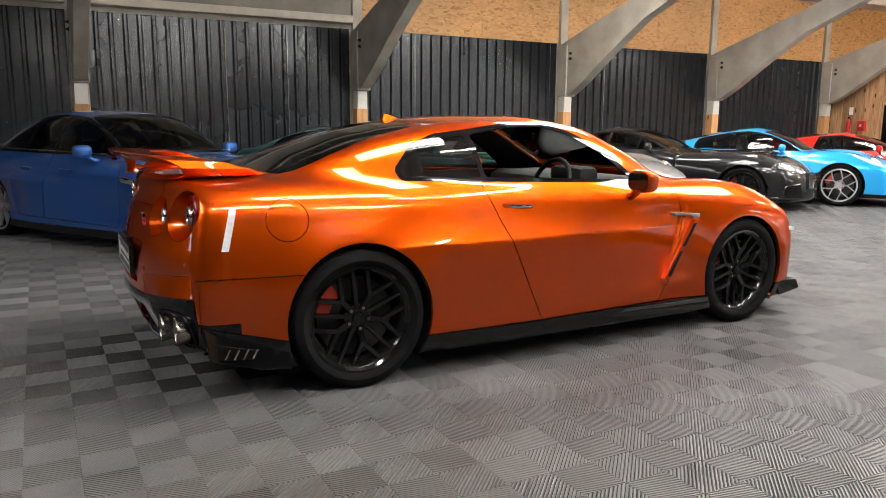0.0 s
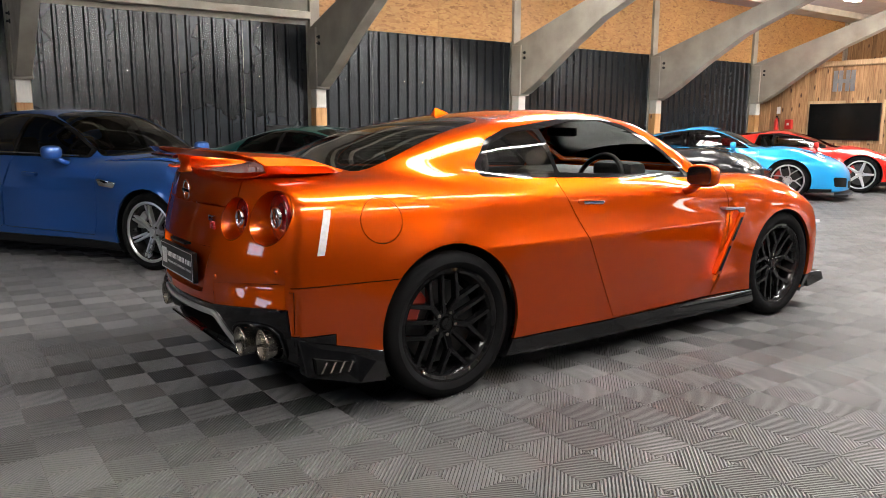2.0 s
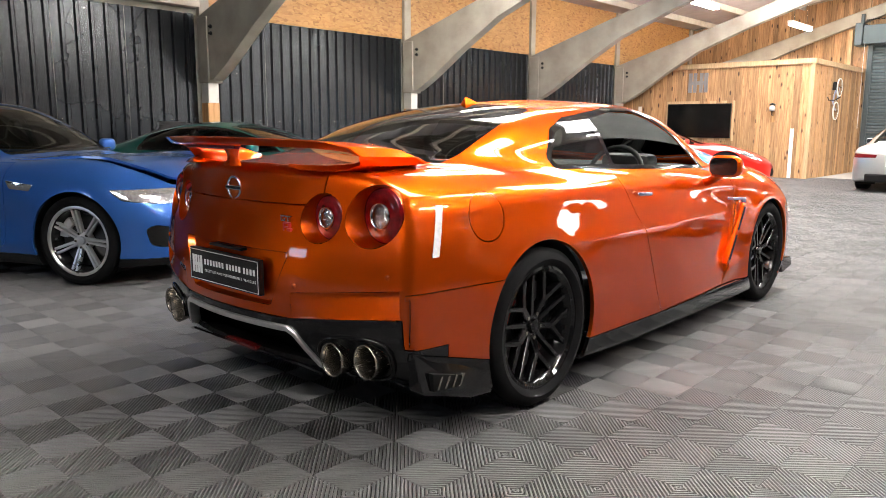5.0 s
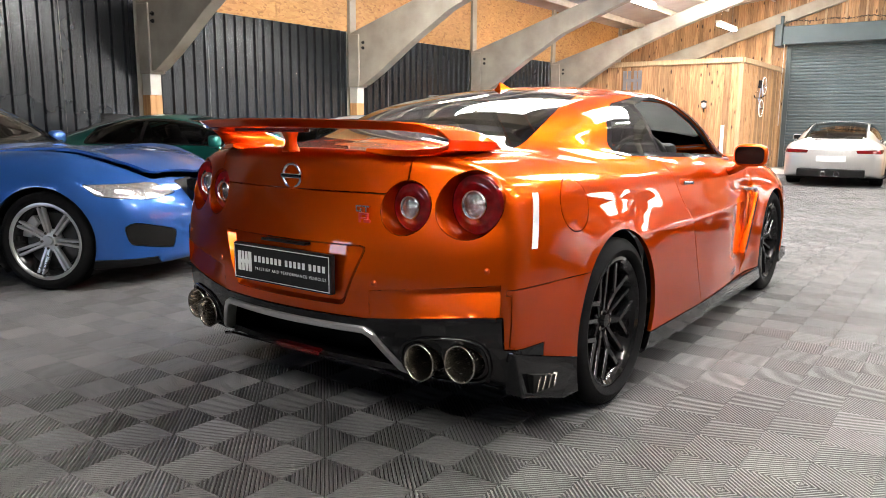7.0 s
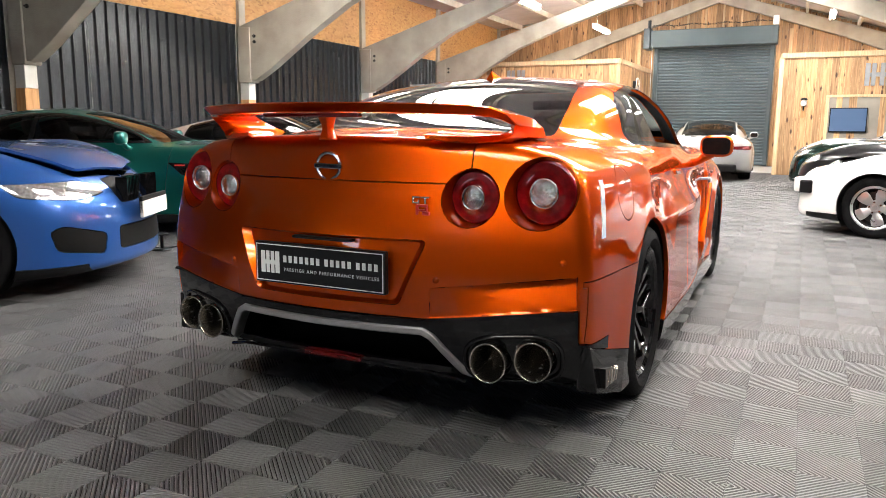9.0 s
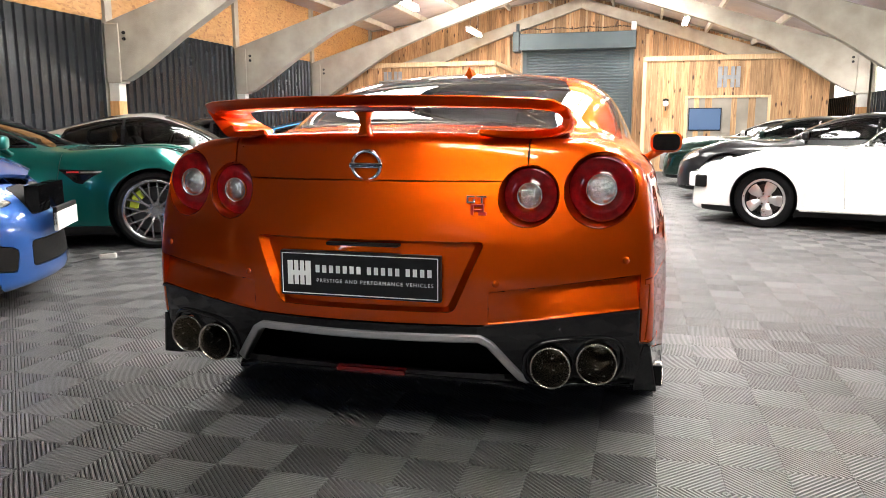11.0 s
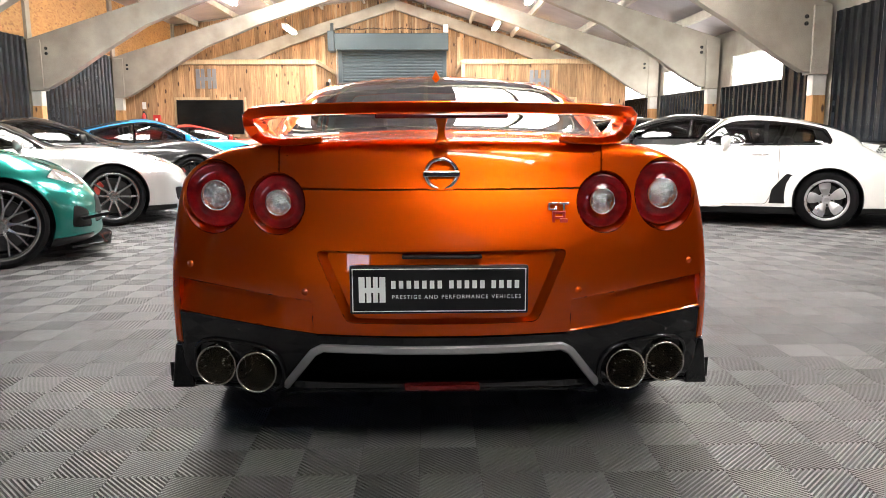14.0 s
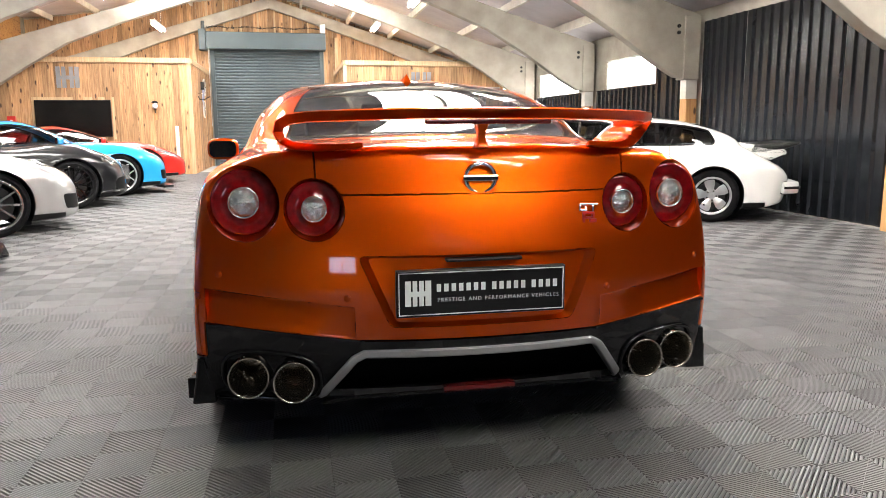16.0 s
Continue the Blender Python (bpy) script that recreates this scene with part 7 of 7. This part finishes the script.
white, f, made = build_car("white_classic_coupe", "white classic rear-engined coupe with black spoiler and five-spoke wheels", P_WHITE, c, "old", 0.315, 0.23, 0.215, (0.02, 1.38), (0.64,), None, 0.036,
    doors=[[(0.50, 0.93), (0.50, 0.5), (0.62, 0.26), (1.48, 0.24), (1.52, 0.90)]], lid=[(-0.55, 1.62), (0, 1.70), (0.55, 1.62), (0.5, 2.9), (0, 3.0), (-0.5, 2.9)])
round_lamps(c, f, white, 0.095)
for s in (1, -1):
    part("bumper_bellows", box(*sorted((s * 0.62, s * 0.80)), 2.9, 3.04, 0.42, 0.56, 0.02), M_BLACK, white)
    part("tail_lamp", prism(rounded([(s * 0.36, 0.50), (s * 0.755, 0.50), (s * 0.745, 0.59), (s * 0.36, 0.59)], 0.01), 1, -0.80, -0.66, 0.01), M_AMBER, white, "orange and red tail lamp")
    part("stone_guard", prism(rounded([(0.33, 0.27), (0.70, 0.27), (0.42, 0.60), (0.33, 0.58)], 0.01), 0, s * 0.845, s * 0.90, 0.003), M_BLACK, white, "black stone guard")
    part("bumper_corner", box(*sorted((s * 0.58, s * 0.77)), -0.86, -0.70, 0.33, 0.485, 0.02), M_BLACK, white)
    part("door_handle", tube([(s * 0.87, 0.62, 0.80), (s * 0.90, 0.64, 0.80), (s * 0.90, 0.78, 0.80), (s * 0.87, 0.80, 0.80)], 0.01), M_CHROME, white)
part("front_bumper", prism(rounded([(-0.8, 2.85), (0.8, 2.85), (0.72, 3.14), (0, 3.24), (-0.72, 3.14)], 0.08), 2, 0.42, 0.58, 0.02), P_WHITE, white, smooth=True)
part("rear_bumper", prism(rounded([(-0.82, -0.78), (0.82, -0.78), (0.72, -1.0), (0, -1.06), (-0.72, -1.0)], 0.06), 2, 0.34, 0.48, 0.02), P_WHITE, white, smooth=True)
part("bumper_strip", prism(rounded([(-0.83, -0.8), (0.83, -0.8), (0.73, -1.015), (0, -1.075), (-0.73, -1.015)], 0.06), 2, 0.395, 0.425, 0.004), M_BLACK, white)
q = prism(rounded([(-0.46, 0.80), (-0.62, 0.80), (-0.90, 0.862), (-1.04, 0.918), (-1.03, 0.945), (-0.86, 0.925), (-0.55, 0.915), (-0.48, 0.88)], 0.02), 0, -0.52, 0.52, 0.015)
part("whale_tail", q, M_BLACK, white, "black whale-tail spoiler", smooth=True)
part("spoiler_base", prism(rounded([(-0.35, 0.80), (-0.72, 0.72), (-0.90, 0.80), (-0.86, 0.86), (-0.60, 0.90), (-0.38, 0.92)], 0.03), 0, -0.52, 0.52, 0.03), P_WHITE, white, smooth=True)
part("sill_trim", tube([(-0.87, 0.40, 0.235), (-0.87, 1.9, 0.225)], 0.02, 8), P_WHITE, white)
park(white, c, 2.18, 5.6, 159, -1, 0.23)

# dark cars in the far corner
c = make_shape(2.55, 1.0, 0.95, 0.93, 1.30, 0.93, 0.95, 0.89, -0.7, 0.5, 1.05, 1.9, 0.58, 0.345, 0.42, 0.06)
kw = dict(glass=(-0.05, 1.68), pillars=(0.65,), fine=0.055, lamps=[rounded([(2.95, 0.68), (3.0, 0.76), (3.3, 0.64), (3.28, 0.57)], 0.02, 2)],
          grille=[rounded([(-0.5, 0.26), (0.5, 0.26), (0.45, 0.46), (-0.45, 0.46)], 0.04, 2)])
far1, f, made = build_car("black_sports_car", "gloss black low sports car beside the white coupe", P_BLACK, c, "amg", 0.345, 0.25, 0.262, **kw)
park(far1, c, 2.1, 8.6, 159, -1)
far2, f, made = build_car("dark_green_sports_car", "very dark green sports car in the far corner", P_RACING, c, "dark", 0.345, 0.25, 0.262, **kw)
park(far2, c, 1.95, 11.4, 159, -1)
far3, f, made = build_car("grey_sports_car", "pale grey sports car before the timber wall", P_PEARL, c, "turbo", 0.345, 0.25, 0.262, **kw)
park(far3, c, 1.95, 13.9, 159, -1)


# dark cover over something low by the wall
def cover_heap():
    bm = bmesh.new()
    rnd = random.Random(5)
    n, m, rows = 40, 28, []
    for i in range(m + 1):
        v = i / m
        row = []
        for j in range(n):
            a = 2 * math.pi * j / n
            r = math.sin(v * math.pi / 2) ** 0.62
            fold = 1 + 0.05 * v * math.sin(a * 9 + 2.0 * math.sin(a * 2)) * v
            z = 1.27 * max(0.0, 1 - r ** 3.4) * (0.90 + 0.10 * math.sin(a + 0.5)) + 0.004
            row.append(bm.verts.new((0.72 * r * fold * math.cos(a), 1.35 * r * fold * math.sin(a), z + 0.012 * rnd.uniform(-1, 1) * (1 - v))))
        rows.append(row)
    for a, b in zip(rows, rows[1:]):
        for j in range(n):
            bm.faces.new((a[j], a[(j + 1) % n], b[(j + 1) % n], b[j]))
    bmesh.ops.remove_doubles(bm, verts=bm.verts, dist=0.004)
    bmesh.ops.recalc_face_normals(bm, faces=bm.faces)
    ob = tagged(part("dust_cover", bm, M_COVER, smooth=True, angle=80), "dark cloth dust cover draped over a shape by the wall", "cover")
    ob.matrix_world = pose(-7.1, 2.35, 0)


cover_heap()


# small bicycle hung on the timber room's side wall
def bicycle():
    bike = tagged(empty("bicycle"), "small pale blue bicycle hung on the timber wall", "bicycle")
    M_BIKE = surface("pale_blue_enamel", (0.30, 0.36, 0.55), (0.40, 0.46, 0.62), 6, 0.35, coat=0.4)
    part("bike_frame", tube([(0, 0.0, 0.0), (0, 0.17, 0.30), (0, -0.22, 0.33), (0, 0.0, 0.0)], 0.016, 8), M_BIKE, bike, smooth=True)
    part("fork", tube([(0, -0.20, 0.42), (0, -0.23, 0.30), (0, -0.32, 0.0)], 0.014, 8), M_BIKE, bike, smooth=True)
    part("seat_post", tube([(0, 0.13, 0.25), (0, 0.19, 0.40)], 0.012, 8), M_STEEL, bike)
    part("rear_stay", tube([(0, 0.0, 0.0), (0, 0.30, 0.0), (0, 0.17, 0.30)], 0.010, 8), M_BIKE, bike, smooth=True)
    part("saddle", prism(rounded([(0.08, 0.40), (0.28, 0.40), (0.28, 0.44), (0.10, 0.425)], 0.012), 0, -0.045, 0.045, 0.012), M_BLACK, bike, smooth=True)
    part("handlebar", tube([(-0.09, -0.14, 0.50), (-0.07, -0.20, 0.45), (0.07, -0.20, 0.45), (0.20, -0.14, 0.50)], 0.012, 8), M_BLACK, bike, smooth=True)
    for y in (-0.32, 0.30):
        ring = lambda r: [(0, y + r * math.cos(a), r * math.sin(a)) for a in np.linspace(0, 2 * math.pi, 29)[:-1]]
        w = part("wheel", tube(ring(0.20), 0.010, 6, True), M_CHROME, bike, smooth=True)
        part("tyre", tube(ring(0.215), 0.018, 8, True), M_WHITE, w, "white tyre", smooth=True)
        part("hub", tube([(-0.04, y, 0), (0.04, y, 0)], 0.018, 8), M_STEEL, w)
        for k in range(10):
            a = 2 * math.pi * k / 10
            part("spoke", tube([(0, y, 0), (0, y + 0.2 * math.cos(a), 0.2 * math.sin(a))], 0.002, 4), M_STEEL, w)
    part("wall_hook", tube([(-0.12, 0.0, 0.34), (0.0, 0.0, 0.34)], 0.01, 6), M_STEEL, bike)
    bike.matrix_world = pose(-2.80, 18.2, 1.95) @ pose(0, 0, 0, 72)


bicycle()


# things on the floor between the blue saloon and the green coupe
M_PALEBOX = surface("pale_grey_casing", (0.42, 0.42, 0.38), (0.52, 0.52, 0.47), 9, 0.5)
charger = tagged(empty("battery_charger"), "pale grey battery charger lying on the tiles with its cable", "charger")
part("casing", box(-0.065, 0.065, -0.035, 0.035, 0.0, 0.045, 0.01), M_PALEBOX, charger, smooth=True)
part("grip", box(-0.05, 0.05, -0.02, 0.02, 0.045, 0.052, 0.003), M_BLACK, charger)
part("cable", tube([(-0.06, 0, 0.012), (-0.16, -0.04, 0.006), (-0.22, -0.16, 0.006), (-0.32, -0.22, 0.006), (-0.5, -0.2, 0.006), (-0.8, -0.05, 0.006)], 0.006, 6), M_BLACK, charger, smooth=True)
charger.matrix_world = pose(-3.495, 2.15, 0, 0, 0, 30)
stand = tagged(empty("floor_stand"), "low black stand with a round top on the tiles", "stand")
part("top", lathe([(0.0, 0.15), (0.062, 0.15), (0.066, 0.145), (0.066, 0.136), (0.0, 0.136)], 28, 2), M_BLACK, stand, smooth=True)
part("stem", tube([(0, 0, 0.012), (0, 0, 0.138)], 0.014, 12), M_BLACK, stand, smooth=True)
part("base", lathe([(0.0, 0.016), (0.02, 0.016), (0.085, 0.008), (0.088, 0.0), (0.0, 0.0)], 28, 2), M_BLACK, stand, smooth=True)
stand.matrix_world = pose(-3.61, 1.74, 0)

# ---------- floor tiles: four ribbed squares each, ribs at 45 degrees ----------
def tile_parts():
    """Vertices and quads of one tile: ribs clipped to their squares, over a thin web coloured as their shade."""
    v, f = [], []

    def quad(*p):
        k = len(v)
        v.extend(p)
        f.append((k, k + 1, k + 2, k + 3))
    S, pitch, wide, foot = 0.2, 0.2 / 10 / math.sqrt(2), 0.0058, 0.0108
    for cx in (0, 1):
        for cy in (0, 1):
            flip = (cx + cy) % 2
            n = int(S * math.sqrt(2) / pitch)
            for k in range(n):
                d = (k + 0.5) * pitch                     # distance of the rib from the corner along the diagonal
                ends = []
                for e in (d - foot / 2, d - wide / 2, d + wide / 2, d + foot / 2):
                    r = min(max(e * math.sqrt(2), 0.0), 2 * S)    # the line x + y = r inside the square
                    a = (r, 0.0) if r <= S else (S, r - S)
                    ends.append((a, (a[1], a[0])))
                (c0, c1), (a0, a1), (b0, b1), (d0, d1) = ends
                put = lambda p, z: ((S - p[0] if flip else p[0]) * 0.994 + 0.0006 + cx * S, p[1] * 0.994 + 0.0006 + cy * S, z)
                quad(put(a0, 0.0), put(a1, 0.0), put(b1, 0.0), put(b0, 0.0))
                quad(put(a0, 0.0), put(a1, 0.0), put(c1, -0.007), put(c0, -0.007))
                quad(put(b0, 0.0), put(b1, 0.0), put(d1, -0.007), put(d0, -0.007))
    ribs = len(f)
    for cx in (0, 1):                                     # the thin moulded seam across two of the squares
        a, w = (cx * S, cx * S), 0.0012
        quad((a[0] + w, a[1], -0.0005), (a[0] + S, a[1] + S - w, -0.0005), (a[0] + S - w, a[1] + S, -0.0005), (a[0], a[1] + w, -0.0005))
    # web under the ribs, its near-black colour stands for shade in the gaps
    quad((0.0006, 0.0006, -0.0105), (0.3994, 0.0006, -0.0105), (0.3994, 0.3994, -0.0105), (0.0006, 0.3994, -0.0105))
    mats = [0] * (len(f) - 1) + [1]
    return np.array(v), np.array(f), np.array(mats)


tile_v, tile_f, tile_m = tile_parts()


def tile_mesh(name, spots):
    n, nv = len(spots), len(tile_v)
    V = (tile_v[None] + np.array([(x, y, 0) for x, y in spots])[:, None]).reshape(-1, 3)
    F = (tile_f[None] + (np.arange(n) * nv)[:, None, None]).reshape(-1, 4)
    me = bpy.data.meshes.new(name)
    me.vertices.add(len(V))
    me.vertices.foreach_set("co", V.ravel())
    me.loops.add(F.size)
    me.loops.foreach_set("vertex_index", F.ravel().astype(np.int32))
    me.polygons.add(len(F))
    me.polygons.foreach_set("loop_start", np.arange(0, F.size, 4, dtype=np.int32))
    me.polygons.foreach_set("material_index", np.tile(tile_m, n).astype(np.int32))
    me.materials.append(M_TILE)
    me.materials.append(M_TILESHADE)
    me.update(calc_edges=True)
    me.validate()
    return me


one = tile_mesh("tile", [(0.0, 0.0)])
rest = []
for i in range(-21, 15):
    for j in range(-25, 44):
        x, y = round(0.14 + 0.4 * i, 3), round(0.09 + 0.4 * j, 3)
        if x < XW + 0.02 or x > XE - 0.4 or y < YS or y > 17.2:
            continue
        if -2.4 < x < 3.4 and -2.9 < y < 4.0 and not (-0.6 < x < 0.3 and -0.4 < y):
            share("tile", one, Matrix.Translation((x, y, 0)), ground)
        else:
            rest.append((x, y))
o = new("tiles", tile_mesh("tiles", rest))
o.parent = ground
o["kind"] = "stuff"
